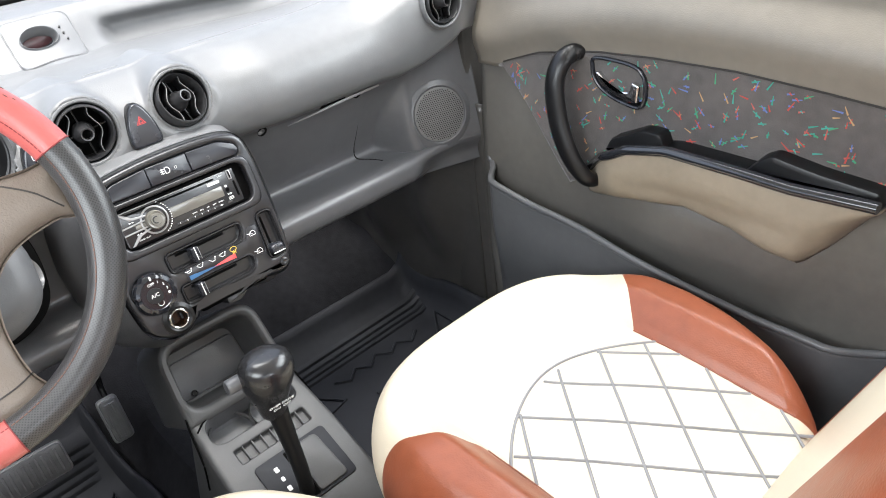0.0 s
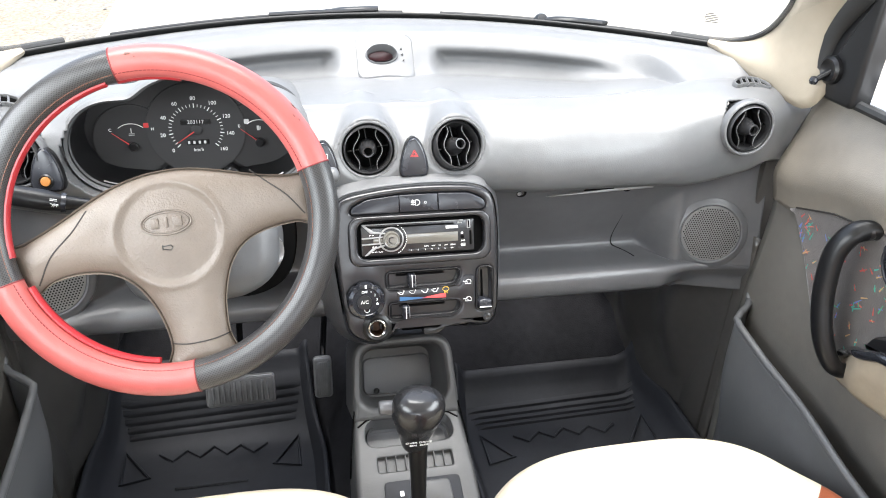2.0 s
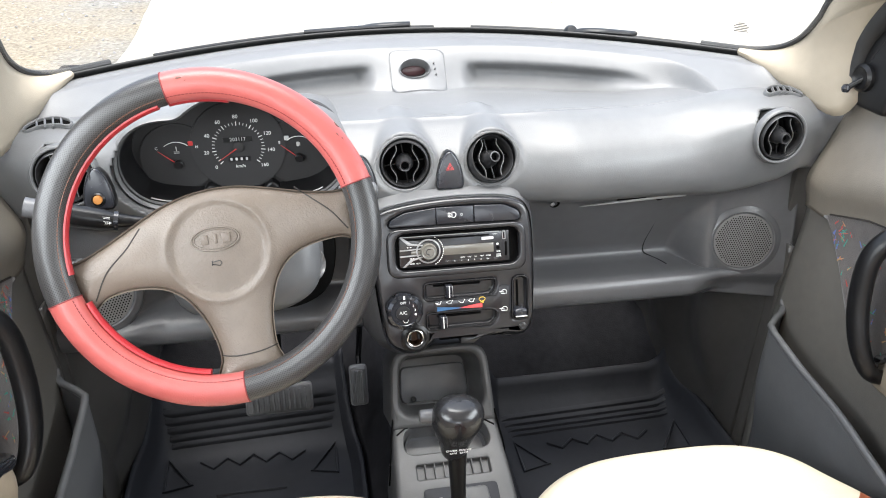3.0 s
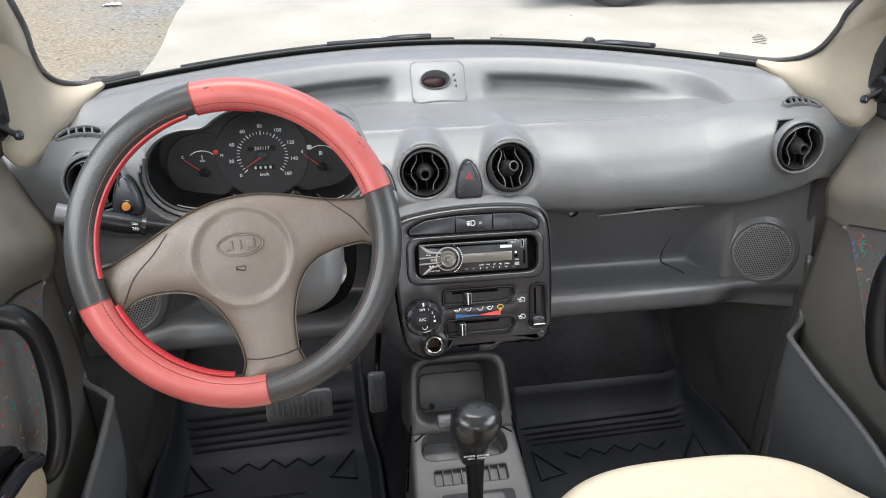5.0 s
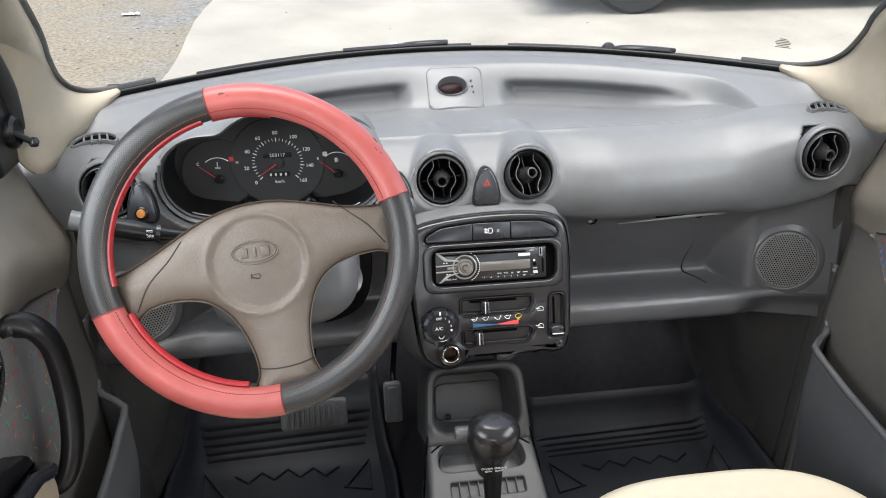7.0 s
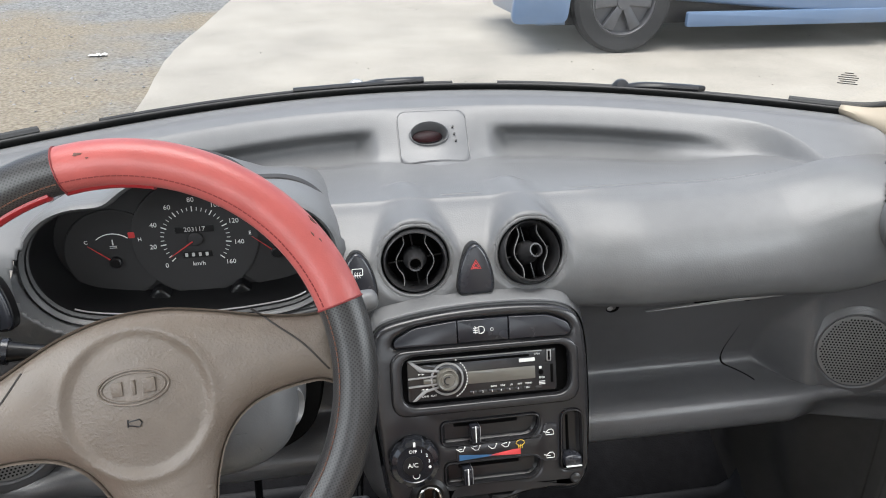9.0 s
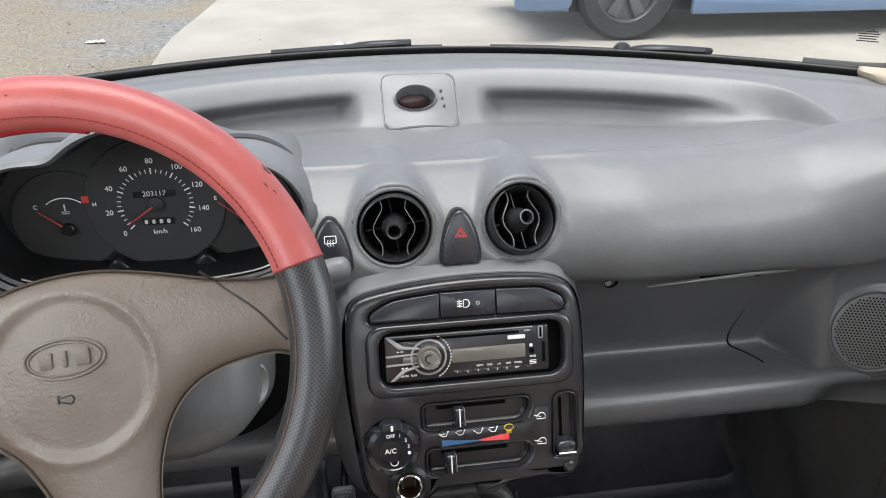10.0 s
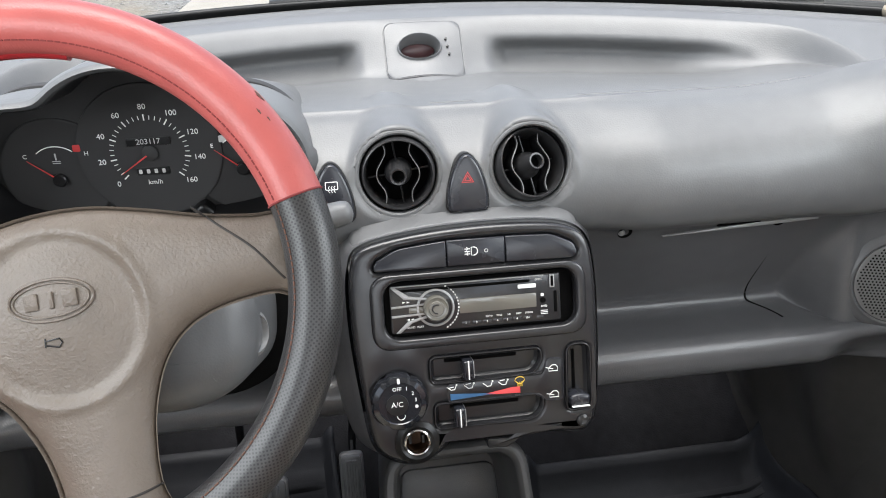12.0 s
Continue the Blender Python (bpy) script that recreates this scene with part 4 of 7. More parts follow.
# ---- on the dashboard ----
def air_vent(x, y, z, tilt, aim_x, aim_z, group, label):
    """A round black swivelling vent: socket, ball ring, wavy blades and a hub knob."""
    v = thing("air_vent", label, "air vent", group, at=(x, y, z))
    m = axes((x, y, z), (1, 0, 0), (0, math.sin(radians(tilt)), math.cos(radians(tilt)))) @ Matrix.Scale(0.92, 4)
    part("hood_lip", lathe([(0.0478, -0.012), (0.0474, -0.0055), (0.0465, -0.0018), (0.0450, -0.0002), (0.0430, 0.0), (0.0414, -0.0015), (0.0408, -0.006), (0.0406, -0.02)], m, 64), DASH, v, "grey moulded lip")
    part("socket", lathe([(0.0408, -0.03), (0.0408, -0.006), (0.0404, -0.0045), (0.0398, -0.006), (0.0394, -0.012), (0.039, -0.04), (0.0, -0.04)], m, 56), BLACK, v)
    b = m @ pose(0, 0, -0.006, aim_z, aim_x, 0)
    part("ball_ring", lathe([(0.0345, -0.030), (0.0386, -0.014), (0.0392, -0.003), (0.0388, 0.004), (0.0374, 0.0078), (0.0362, 0.0082), (0.0354, 0.0068), (0.0345, -0.004), (0.033, -0.02)], b, 56), VENTHUB, v)
    # flat black disc paints the darkness behind the blades
    part("vent_depth_shade", lathe([(0.0338, -0.022), (0.0, -0.022)], b, 32), VOID, v)
    for s in (-1, 1):
        bm = bmesh.new()
        line = spline([(s * 0.0145, -0.031), (s * 0.0135, -0.025), (s * 0.0150, -0.017), (s * 0.0215, -0.006), (s * 0.0220, 0.004), (s * 0.0155, 0.016), (s * 0.0125, 0.023), (s * 0.0140, 0.031)], 30)
        out = [Vector((px, py, 0.001)) for px, py in line]
        sheet(30, 5, lambda u, w: b @ Vector((line[int(round(u * 29))][0], line[int(round(u * 29))][1], 0.002 - 0.018 * w)), bm)
        ob = part("blade", bm, BLACK, v)
        thicken(ob, 0.0013, 0)
        # thin grey line painted as the highlight on the blade's front edge
        part("blade_glint", sweep([b @ Vector((p.x, p.y, 0.0022)) for p in out], 0.0005, 6), VANE_GLINT, ob)
    for a in (8, 98, 188, 278):
        r = radians(a)
        c, s = math.cos(r), math.sin(r)
        part("spoke", sweep([b @ Vector((c * 0.009, s * 0.009, -0.008)), b @ Vector((c * 0.033, s * 0.033, -0.008))], 0.0011, 6), BLACK, v)
    part("hub_knob", lathe([(0.0150, -0.014), (0.0142, -0.005), (0.0118, 0.001), (0.0098, 0.005), (0.0094, 0.0145), (0.0086, 0.0165), (0.0068, 0.0162), (0.0062, 0.004), (0.0, 0.003)], b, 32), VENTHUB, v)
    # black disc stands in for the shade inside the knob's bore
    part("hub_bore_shade", lathe([(0.0063, 0.0075), (0.0, 0.0075)], b, 24), VOID, v)
    return v


air_vent(*VENTS[0][:1], VENT_Y, VENTS[0][1], 12, -5, 4, "dashboard air vents", "round black swivelling air vent in a dashboard hood")
air_vent(*VENTS[1][:1], VENT_Y, VENTS[1][1], 12, 13, -18, "dashboard air vents", "round black air vent swivelled towards the passenger")
air_vent(0.512, -0.037, 0.735, 6, 2, 2, "dashboard air vents", "round black air vent at the dashboard's outer end")
air_vent(-0.520, -0.037, 0.735, 6, -6, 2, "dashboard air vents", "round black air vent behind the steering wheel rim")


def egg(w, h, n=44):
    """An upright egg with a broad flat foot and a narrow top, from 0 to h."""
    right = [(0.30, 0.0), (0.44, 0.025), (0.5, 0.11), (0.495, 0.27), (0.45, 0.47), (0.36, 0.68), (0.25, 0.85), (0.12, 0.965), (0.0, 1.0)]
    pts = right + [(-x, y) for x, y in right[-2::-1]]
    return [(p[0] * w, p[1] * h) for p in spline(pts, n, True)]


def rocker(x, z, y, label, w=0.040, h=0.056):
    sw = thing("dash_switch", label, "switch", "dashboard switches", at=(x, y, z))
    m = axes((x, y, z - h * 0.40), (1, 0, 0), (0, 0.22, 0.97))
    part("surround", plate(offset2(ccw(egg(w, h)), 0.0014), -0.012, 0.0016, m, 0.0008), BLACK, sw)
    part("button", plate(egg(w, h), -0.004, 0.0056, m, 0.0036, steps=4), SWITCH, sw)
    return sw, m


sw, m = rocker(0.0, 0.6925, -0.006, "dark hazard light switch with a red triangle")
bm = bmesh.new()
for r in (0.0072, 0.0042):
    c = [(r * math.cos(radians(90 + 120 * k)), 0.0325 + r * math.sin(radians(90 + 120 * k))) for k in range(3)]
    plate(c, 0.0055, 0.0060, m, 0.0001, holes=[[(p[0] * (1 - 0.0014 / r), 0.0325 + (p[1] - 0.0325) * (1 - 0.0014 / r)) for p in c]], bm=bm)
part("warning_triangle", bm, REDPRINT, sw)
sw, m = rocker(-0.130, 0.6910, -0.006, "dark rear demister switch with a white symbol")
bm = plate(box2(-0.0060, 0.0060, 0.0320, 0.0400, 0.0015), 0.0053, 0.0059, m, 0.0001, holes=[box2(-0.0053, 0.0053, 0.0327, 0.0393, 0.001)])
for k in (-0.0026, 0, 0.0026):
    sweep([m @ Vector((k + 0.0006 * (-1) ** j, 0.0295 + 0.0016 * j, 0.0058)) for j in range(5)], 0.00036, 5, bm=bm)
part("symbol", bm, WHITE, sw)
sw, m = rocker(-0.481, 0.713, -0.046, "dark dashboard switch with an amber dimmer knob", 0.037, 0.055)
part("dimmer_knob", lathe([(0.009, 0.0), (0.009, 0.007), (0.0075, 0.0085), (0.0065, 0.0075), (0, 0.0075)], m @ Matrix.Translation((0, 0.014, 0)), 28), BLACK, sw)
part("dimmer_cap", lathe([(0.0062, 0.007), (0.0055, 0.0105), (0, 0.011)], m @ Matrix.Translation((0, 0.014, 0)), 24), ORANGE, sw)

# clock on the tray's back wall
clock = thing("dash_clock", "small digital clock with dark red window, switched off", "clock", at=(0, 0.30, 0.75))
cm = axes((-0.002, 0.2845, 0.7695), (1, 0, 0), (0, 0.725, 0.69))
CLOCK_INV = cm.inverted()


def on_wall(x, y, lift):
    """A place of the clock's plane laid on to the curved face of the tray's back wall."""
    line = [CLOCK_INV @ Vector((x, *p)) for p in (at_profile(round(x, 3), k / 179) for k in range(100))]
    line = sorted((p.y, p.z) for p in line if abs(p.y) < 0.09 and abs(p.z) < 0.06)
    return cm @ Vector((x, y, float(np.interp(y, [p[0] for p in line], [p[1] for p in line])) + lift + 0.0024))


edge = ccw(rounded([(-0.049, -0.042), (0.049, -0.042), (0.049, 0.042), (-0.049, 0.042)], 0.015, 12))
loop = np.array(edge + edge[:1])
gone = np.concatenate([[0], np.cumsum(np.hypot(*np.diff(loop, axis=0).T))])
edge = [(float(np.interp(s, gone, loop[:, 0])), float(np.interp(s, gone, loop[:, 1]))) for s in np.linspace(0, gone[-1], 97)[:-1]]
turn = [math.atan2(p[1] - 0.002, p[0] + 0.006) for p in edge]
hole = [(-0.006 + 0.0285 * math.cos(a), 0.002 + 0.0200 * math.sin(a)) for a in turn]
bm = bmesh.new()
rr = [ring(bm, [on_wall(p[0] * 1.004, p[1] * 1.004, -0.004) for p in edge])]
for f, lift in ((0, 0.0006), (0.03, 0.0016), (0.15, 0.0018), (0.35, 0.0018), (0.55, 0.0018), (0.75, 0.0018), (0.90, 0.0020), (1.0, 0.0024)):
    rr.append(ring(bm, [on_wall(p[0] + (h[0] - p[0]) * f, p[1] + (h[1] - p[1]) * f, lift) for p, h in zip(edge, hole)]))
for a, b in zip(rr, rr[1:]):
    bridge(bm, a, b)
part("panel", mend(bm), DASH, clock, sharp=40)
part("panel_gap", sweep([on_wall(p[0] * 1.012, p[1] * 1.012, 0.0003) for p in edge], 0.0007, 6, closed=True), DASH_LOW, clock, "dark joint round the panel")
bm = bmesh.new()
rr = []
for f, lift, o in ((1.0, 0.0022, 0), (0.975, 0.0050, 0), (0.95, 0.0058, 0), (0.92, 0.0050, 0), (0.89, 0.0010, 0.0004)):
    rr.append(ring(bm, [on_wall(-0.006 + (h[0] + 0.006) * f, 0.002 + (h[1] - 0.002) * f + o, lift) for h in hole]))
for fx, fy, z, o in ((0.85, 0.72, -0.010, 0.003), (0.78, 0.44, -0.022, 0.0075)):
    rr.append(ring(bm, [cm @ Vector((-0.006 + (h[0] + 0.006) * fx, 0.002 + (h[1] - 0.002) * fy + o, z)) for h in hole]))
for a, b in zip(rr, rr[1:]):
    bridge(bm, a, b)
part("hood_ring", mend(bm), DASH, clock)
part("window", plate(circle2(0, 0, 0.0215, 32, 0.0085), -0.004, 0.0, axes(cm @ Vector((-0.006, 0.010, -0.018)), (1, 0, 0), (0, 0.12, 1)), 0.0005), CLOCK, clock, "dark red clock window")
for k in range(3):
    part("setting_pin", lathe([(0.0016, 0.001), (0.0016, 0.0048), (0, 0.0052)], Matrix.Translation(on_wall(0.0285 + 0.0012 * k, 0.013 - 0.011 * k, 0)) @ cm.to_3x3().to_4x4(), 10), BLACK, clock)

# side window demister outlets
for s in (1, -1):
    dem = thing("demister_outlet", "narrow grey demister outlet on the dashboard end", "air vent", "side demisters", at=(s * 0.55, 0.04, 0.782))
    dm = axes((s * 0.546, 0.036, 0.7815), (0.995, 0, -s * 0.05), (0, 0.95, 0.30))
    shape = [(-0.027, -0.006), (-0.015, -0.0015), (0.0, 0.0), (0.015, -0.003), (0.027, -0.010), (0.028, -0.002), (0.018, 0.009), (0.002, 0.014), (-0.014, 0.012), (-0.027, 0.003)]
    if s < 0:
        shape = [(-x, y) for x, y in shape]
    shape = spline(ccw(shape), 40, True)
    shape = [tuple(p) for p in shape]
    part("frame", plate(offset2(ccw(shape), 0.003), -0.03, 0.0045, dm, 0.002, holes=[shape]), DASH, dem)
    # flat black plate laid on the pad paints the outlet's shaded depth
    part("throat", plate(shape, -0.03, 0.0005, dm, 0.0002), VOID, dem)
    for k in range(4):
        part("slat", block(-0.0012, 0.0012, -0.0075, 0.0125, -0.012, 0.0034, m=dm @ pose(-0.016 + 0.0105 * k, 0.002, 0, 0, 20, -12 * s)), DASH_LOW, dem)

# speakers at the shelf ends
for s in (1, -1):
    px, py, pz = (0.5325, 0.030, 0.519) if s > 0 else (-0.528, 0.008, 0.526)
    spk = thing("dash_speaker", "round dark mesh speaker grille in the dashboard's lower end", "speaker", "dashboard speakers", at=(s * 0.548, 0.03, 0.51))
    nrm = Vector((-0.33, -1.0, 0.20) if s > 0 else (0.30, -0.92, 0.22)).normalized()
    right = Vector((0, 0, 1)).cross(nrm).normalized()
    km = axes(Vector((px, py, pz)) + nrm * (0.006 if s > 0 else 0.002), right, nrm.cross(right))
    part("rim", lathe([(0.0665, -0.016), (0.0655, -0.006), (0.0620, -0.0022), (0.0575, -0.0014), (0.0555, -0.0005), (0.0530, 0.0008), (0.0508, 0.0), (0.0495, -0.003)], km, 56), DASH_LOW, spk)
    part("grille", lathe([(0.0500, -0.0035), (0.049, -0.001), (0.03, 0.0), (0, 0.0005)], km, 48), GRILLE, spk)
    # flat black hexagons on the grille paint the dark of its holes
    bm = bmesh.new()
    pitch = 0.0042
    for i in range(-12, 13):
        for j in range(-13, 14):
            hx, hy = (i + 0.5 * (j % 2)) * pitch, j * pitch * 0.866
            if hx * hx + hy * hy < 0.0465 ** 2:
                c = [bm.verts.new(km @ Vector((hx + 0.00125 * math.cos(math.pi * k / 3), hy + 0.00125 * math.sin(math.pi * k / 3), 0.0012))) for k in range(6)]
                bm.faces.new(c)
    part("perforation", bm, VOID, spk, kind="stuff")

# ---- centre stack ----
PM = axes((0, -0.045, 0.645), (1, 0, 0), (0, 0.3243, 0.9459))
stack = thing("centre_stack", "charcoal centre console panel around radio and heater controls", "centre console", at=(0, 0, 0.45))
BEZ = [(-0.1195, -0.008), (-0.1085, 0.0105), (-0.06, 0.0205), (0.0, 0.0245), (0.055, 0.0235), (0.09, 0.0185), (0.1085, 0.006), (0.1155, -0.02), (0.1175, -0.07), (0.1165, -0.12),
       (0.113, -0.168), (0.107, -0.183), (0.092, -0.190), (0.05, -0.183), (0.0, -0.177), (-0.032, -0.179), (-0.043, -0.192), (-0.068, -0.2045), (-0.094, -0.197),
       (-0.109, -0.180), (-0.1155, -0.14), (-0.1215, -0.08), (-0.1225, -0.035)]
bez = ccw([tuple(p) for p in spline(BEZ, 110, True)])
RAD = box2(-0.0905, 0.0960, -0.0785, -0.0225, 0.017, 6)
S1 = rounded([(-0.050, -0.1245), (0.049, -0.1245), (0.058, -0.114), (0.058, -0.100), (-0.050, -0.100)], [0.006, 0.01, 0.006, 0.006, 0.006])
S2 = rounded([(-0.048, -0.170), (0.049, -0.170), (0.058, -0.161), (0.058, -0.1465), (-0.048, -0.1465)], [0.006, 0.01, 0.006, 0.006, 0.006])
S3 = rounded([(0.0835, -0.1655), (0.1075, -0.1640), (0.1075, -0.1000), (0.0855, -0.1000)], [0.006, 0.006, 0.009, 0.009])
CIG = circle2(-0.068, -0.181, 0.0135, 28)
KNB = circle2(-0.083, -0.1365, 0.0245, 36)
BTN = rounded([(-0.0985, -0.0125), (-0.0965, -0.003), (-0.075, 0.008), (-0.03, 0.0125), (0.03, 0.0128), (0.075, 0.011), (0.0965, 0.001), (0.0995, -0.0095), (0.094, -0.0135), (0, -0.0115)], 0.006, 3)
panel = part("panel", plate(bez, -0.12, 0.0, PM, 0.006, holes=[RAD, S1, S2, S3, CIG, KNB, BTN], steps=4), BEZEL, stack, sharp=50)
bm = bmesh.new()
loops = [(0.0030, -0.009), (0.0050, -0.018), (0.010, -0.040), (0.022, -0.070), (0.03, -0.14)]
rr = [ring(bm, [PM @ Vector((x, y, z)) for x, y in offset2(bez, d)]) for k, (d, z) in enumerate(loops)]
for a, b in zip(rr, rr[1:]):
    bridge(bm, a, b)
part("housing", mend(bm), DASH_LOW, stack, "grey housing behind the panel")
# black sheet paints the dark behind the panel's openings
part("recess_shade", plate(offset2(bez, -0.004), -0.05, -0.022, PM, 0.001), VOID, stack)
# grey ledge of the dashboard that flows down on to the panel's top
ledge_top = sorted((x, y) for x, y in bez if y > -0.012)


def ledge(u, v):
    x = -0.121 + 0.236 * u
    base = PM @ Vector((x, float(np.interp(x, [p[0] for p in ledge_top], [p[1] for p in ledge_top])), -0.008))
    y = base.y + (0.062, 0.045, 0.032, 0.020, 0.010, 0.004, 0.001, 0.001)[int(round(v * 7))]
    z = base.z + (0.018, 0.0105, 0.0070, 0.0046, 0.0030, 0.0012, -0.003, -0.009)[int(round(v * 7))]
    for vx, vz in VENTS[:2]:
        d = abs(x - vx)
        if d < 0.043 and v < 0.7:
            z = min(z, max(vz - math.sqrt(0.043 ** 2 - d * d) + 0.001, base.z - 0.002))
    return Vector((x, y, z))


part("panel_ledge", mend(sheet(120, 8, ledge)), DASH, dashboard, "grey ledge above the centre panel", sharp=60)
# raised rim round the radio opening and the heater slots
RIM = box2(-0.1035, 0.1065, -0.0885, -0.0155, 0.02, 6)
part("radio_rim", plate(RIM, -0.004, 0.004, PM, 0.0035, holes=[RAD], steps=4), BEZEL, panel)
for hole in (S1, S2, S3):
    part("slot_rim", plate(offset2(ccw(hole), 0.0016), -0.004, 0.0013, PM, 0.0009, holes=[hole]), BEZEL, panel)
    part("slot_floor", dish(hole, -0.010, 0.0012, PM, 0.003), BEZEL, panel)
# flat black strips paint the depth of the slider slots
for y, x0, x1 in ((-0.1060, -0.036, 0.036), (-0.1530, -0.033, 0.036)):
    part("slit", plate(box2(x0, x1, y - 0.0019, y + 0.0019, 0.0006, 1), -0.012, -0.0096, PM, 0.0001), VOID, panel)
part("slit", plate(box2(0.0918, 0.0952, -0.150, -0.107, 0.0006, 1), -0.012, -0.0096, PM, 0.0001), VOID, panel)
ICONS = rounded([(-0.036, -0.1445), (0.050, -0.1445), (0.062, -0.1530), (0.0790, -0.1540), (0.0805, -0.1120), (0.0640, -0.1105), (0.060, -0.1265), (-0.036, -0.1262)], 0.005)
part("icon_plate", plate(ICONS, -0.002, 0.0010, PM, 0.0008), BEZEL, panel)
bead = [p for p in ICONS if p[1] < -0.1275 or p[0] > 0.06]
part("icon_bead", sweep([PM @ Vector((x, y, 0.0010)) for x, y in bead], 0.0005, 6), SWITCH, panel)
# upper row of switches
for a, b, t in ((-0.0985, -0.0287, 0), (-0.0279, 0.0281, 1), (0.0289, 0.0995, 2)):
    poly = [p for p in ccw(BTN)]
    clip = [(min(b, max(a, q[0])), q[1]) for q in poly]
    clean = []
    for p in clip:
        if not clean or (abs(p[0] - clean[-1][0]) + abs(p[1] - clean[-1][1])) > 1e-5:
            clean.append(p)
    if t == 1:
        clean = [(a, -0.0122), (b, -0.0122), (b, 0.0126), (a, 0.0126)]
        clean = rounded(clean, 0.0008, 1)
    else:
        xs = [p for p in clean if a + 1e-6 < p[0] < b - 1e-6]
        edge = a if t == 2 else b
        clean = sorted(xs, key=lambda p: math.atan2(p[1], p[0] - (a + b) / 2))
        clean += [(edge, -0.0122), (edge, 0.0124)]
        clean = sorted(clean, key=lambda p: math.atan2(p[1], (p[0] - (a + b) / 2) * 0.35))
    part("switch_blank", plate(clean, -0.01, 0.002, PM, 0.0015, steps=3), SWITCH, stack, "dark blue-grey switch cap")
bm = bmesh.new()
for k in range(3):
    plate(box2(-0.011, -0.0055, -0.002 + 0.0024 * k, -0.0012 + 0.0024 * k, 0.0002, 1), 0.0019, 0.0024, PM @ pose(0, 0, 0, 0, 0, 0), 0.0001, bm=bm)
sweep([PM @ Vector((-0.0085 + 0.0006 * (-1) ** j, -0.003 + 0.0016 * j, 0.0022)) for j in range(6)], 0.0004, 5, bm=bm)
dshape = [(-0.0045, -0.003)] + [(0.0035 * math.cos(radians(a)) - 0.0020, 0.0008 + 0.0038 * math.sin(radians(a))) for a in range(-90, 91, 20)] + [(-0.0045, 0.0046)]
sweep([PM @ Vector((x, y, 0.0022)) for x, y in dshape], 0.0005, 5, closed=True, bm=bm)
part("fog_lamp_symbol", bm, WHITE, stack)
part("tell_tale", lathe([(0.0019, 0.0), (0.0019, 0.0024), (0.0013, 0.0024), (0.0013, 0.0018), (0, 0.0018)], PM @ Matrix.Translation((0.0098, 0.0005, 0)), 16), DIM, stack)

# car radio
radio = thing("car_radio", "black single-slot car radio with silver wing trim", "car radio", at=(0, -0.05, 0.59))
RM = PM @ pose(0, 0, -0.008, 0, 0, -0.2)
face = part("faceplate", plate(box2(-0.0845, 0.0825, -0.0745, -0.0275, 0.003), -0.03, 0.004, RM, 0.0015), RADIO, radio)
part("chassis", plate(box2(-0.0895, 0.0945, -0.077, -0.0245, 0.003), -0.06, -0.006, PM, 0.001), VOID, radio)
part("disc_slot", plate(box2(-0.075, 0.052, -0.0345, -0.0318, 0.001, 2), 0.0035, 0.0044, RM, 0.0001), VOID, radio)
part("upper_edge", plate(box2(-0.083, 0.066, -0.0295, -0.0283, 0.0004, 1), 0.003, 0.005, RM, 0.0003), SILVER, radio, "silver edge line")
for pts in ([(-0.083, -0.0295), (-0.079, -0.0295), (-0.066, -0.0385), (-0.049, -0.0415), (-0.049, -0.0435), (-0.071, -0.0415)],
            [(-0.0835, -0.0475), (-0.052, -0.0465), (-0.052, -0.0485), (-0.0835, -0.0495)],
            [(-0.0835, -0.0565), (-0.052, -0.0555), (-0.052, -0.0575), (-0.0835, -0.0585)],
            [(-0.080, -0.0735), (-0.076, -0.0735), (-0.064, -0.0645), (-0.049, -0.0605), (-0.049, -0.0585), (-0.068, -0.0625)]):
    part("wing_trim", plate(pts, 0.003, 0.0056, RM, 0.0006), SILVER, radio, "silver wing trim")
part("wing_window", plate(box2(-0.067, -0.052, -0.0552, -0.0497, 0.0006, 1), 0.003, 0.0052, RM, 0.0004), DISPLAY, radio)
part("volume_knob", lathe([(0.0185, 0.0035), (0.0182, 0.0052), (0.0165, 0.0056), (0.0160, 0.0045)], RM @ Matrix.Translation((-0.041, -0.0515, 0)), 48), SILVER, radio, "silver knob collar")
part("volume_dial", lathe([(0.0125, 0.003), (0.0122, 0.010), (0.0108, 0.0118), (0.0098, 0.0112), (0.0075, 0.0112), (0.0068, 0.0125), (0, 0.0125)], RM @ Matrix.Translation((-0.041, -0.0515, 0)), 40), DISPLAY, radio, "ridged dark chrome volume dial")
part("dial_mark", sweep([RM @ Vector((-0.041 + 0.0042 * math.cos(radians(a)), -0.0515 + 0.0042 * math.sin(radians(a)), 0.0127)) for a in range(60, 300, 20)], 0.0008, 5), BLACK, radio)
disp = part("display", plate(box2(-0.018, 0.058, -0.0595, -0.0455, 0.001, 2), 0.003, 0.0046, RM, 0.0004), DISPLAY, radio, "grey unlit display")
part("brand_bar", plate(box2(0.040, 0.058, -0.0402, -0.0362, 0.0005, 1), 0.0036, 0.0046, RM, 0.0001), WHITE, radio, "plain white bar mark")
lettering("word_open", "OPEN", 0.0026, RM @ Matrix.Translation((0.0605, -0.0325, 0.0042)), WHITE, radio)
words = (("GOTO", 0.0105), ("TITLE", 0.0205), ("L/R", 0.0303), ("REPT", 0.0400), ("STEREO", 0.0500))
for t, x in words:
    lettering("button_word", t, 0.0023, RM @ Matrix.Translation((x, -0.0645, 0.0042)), WHITE, radio)
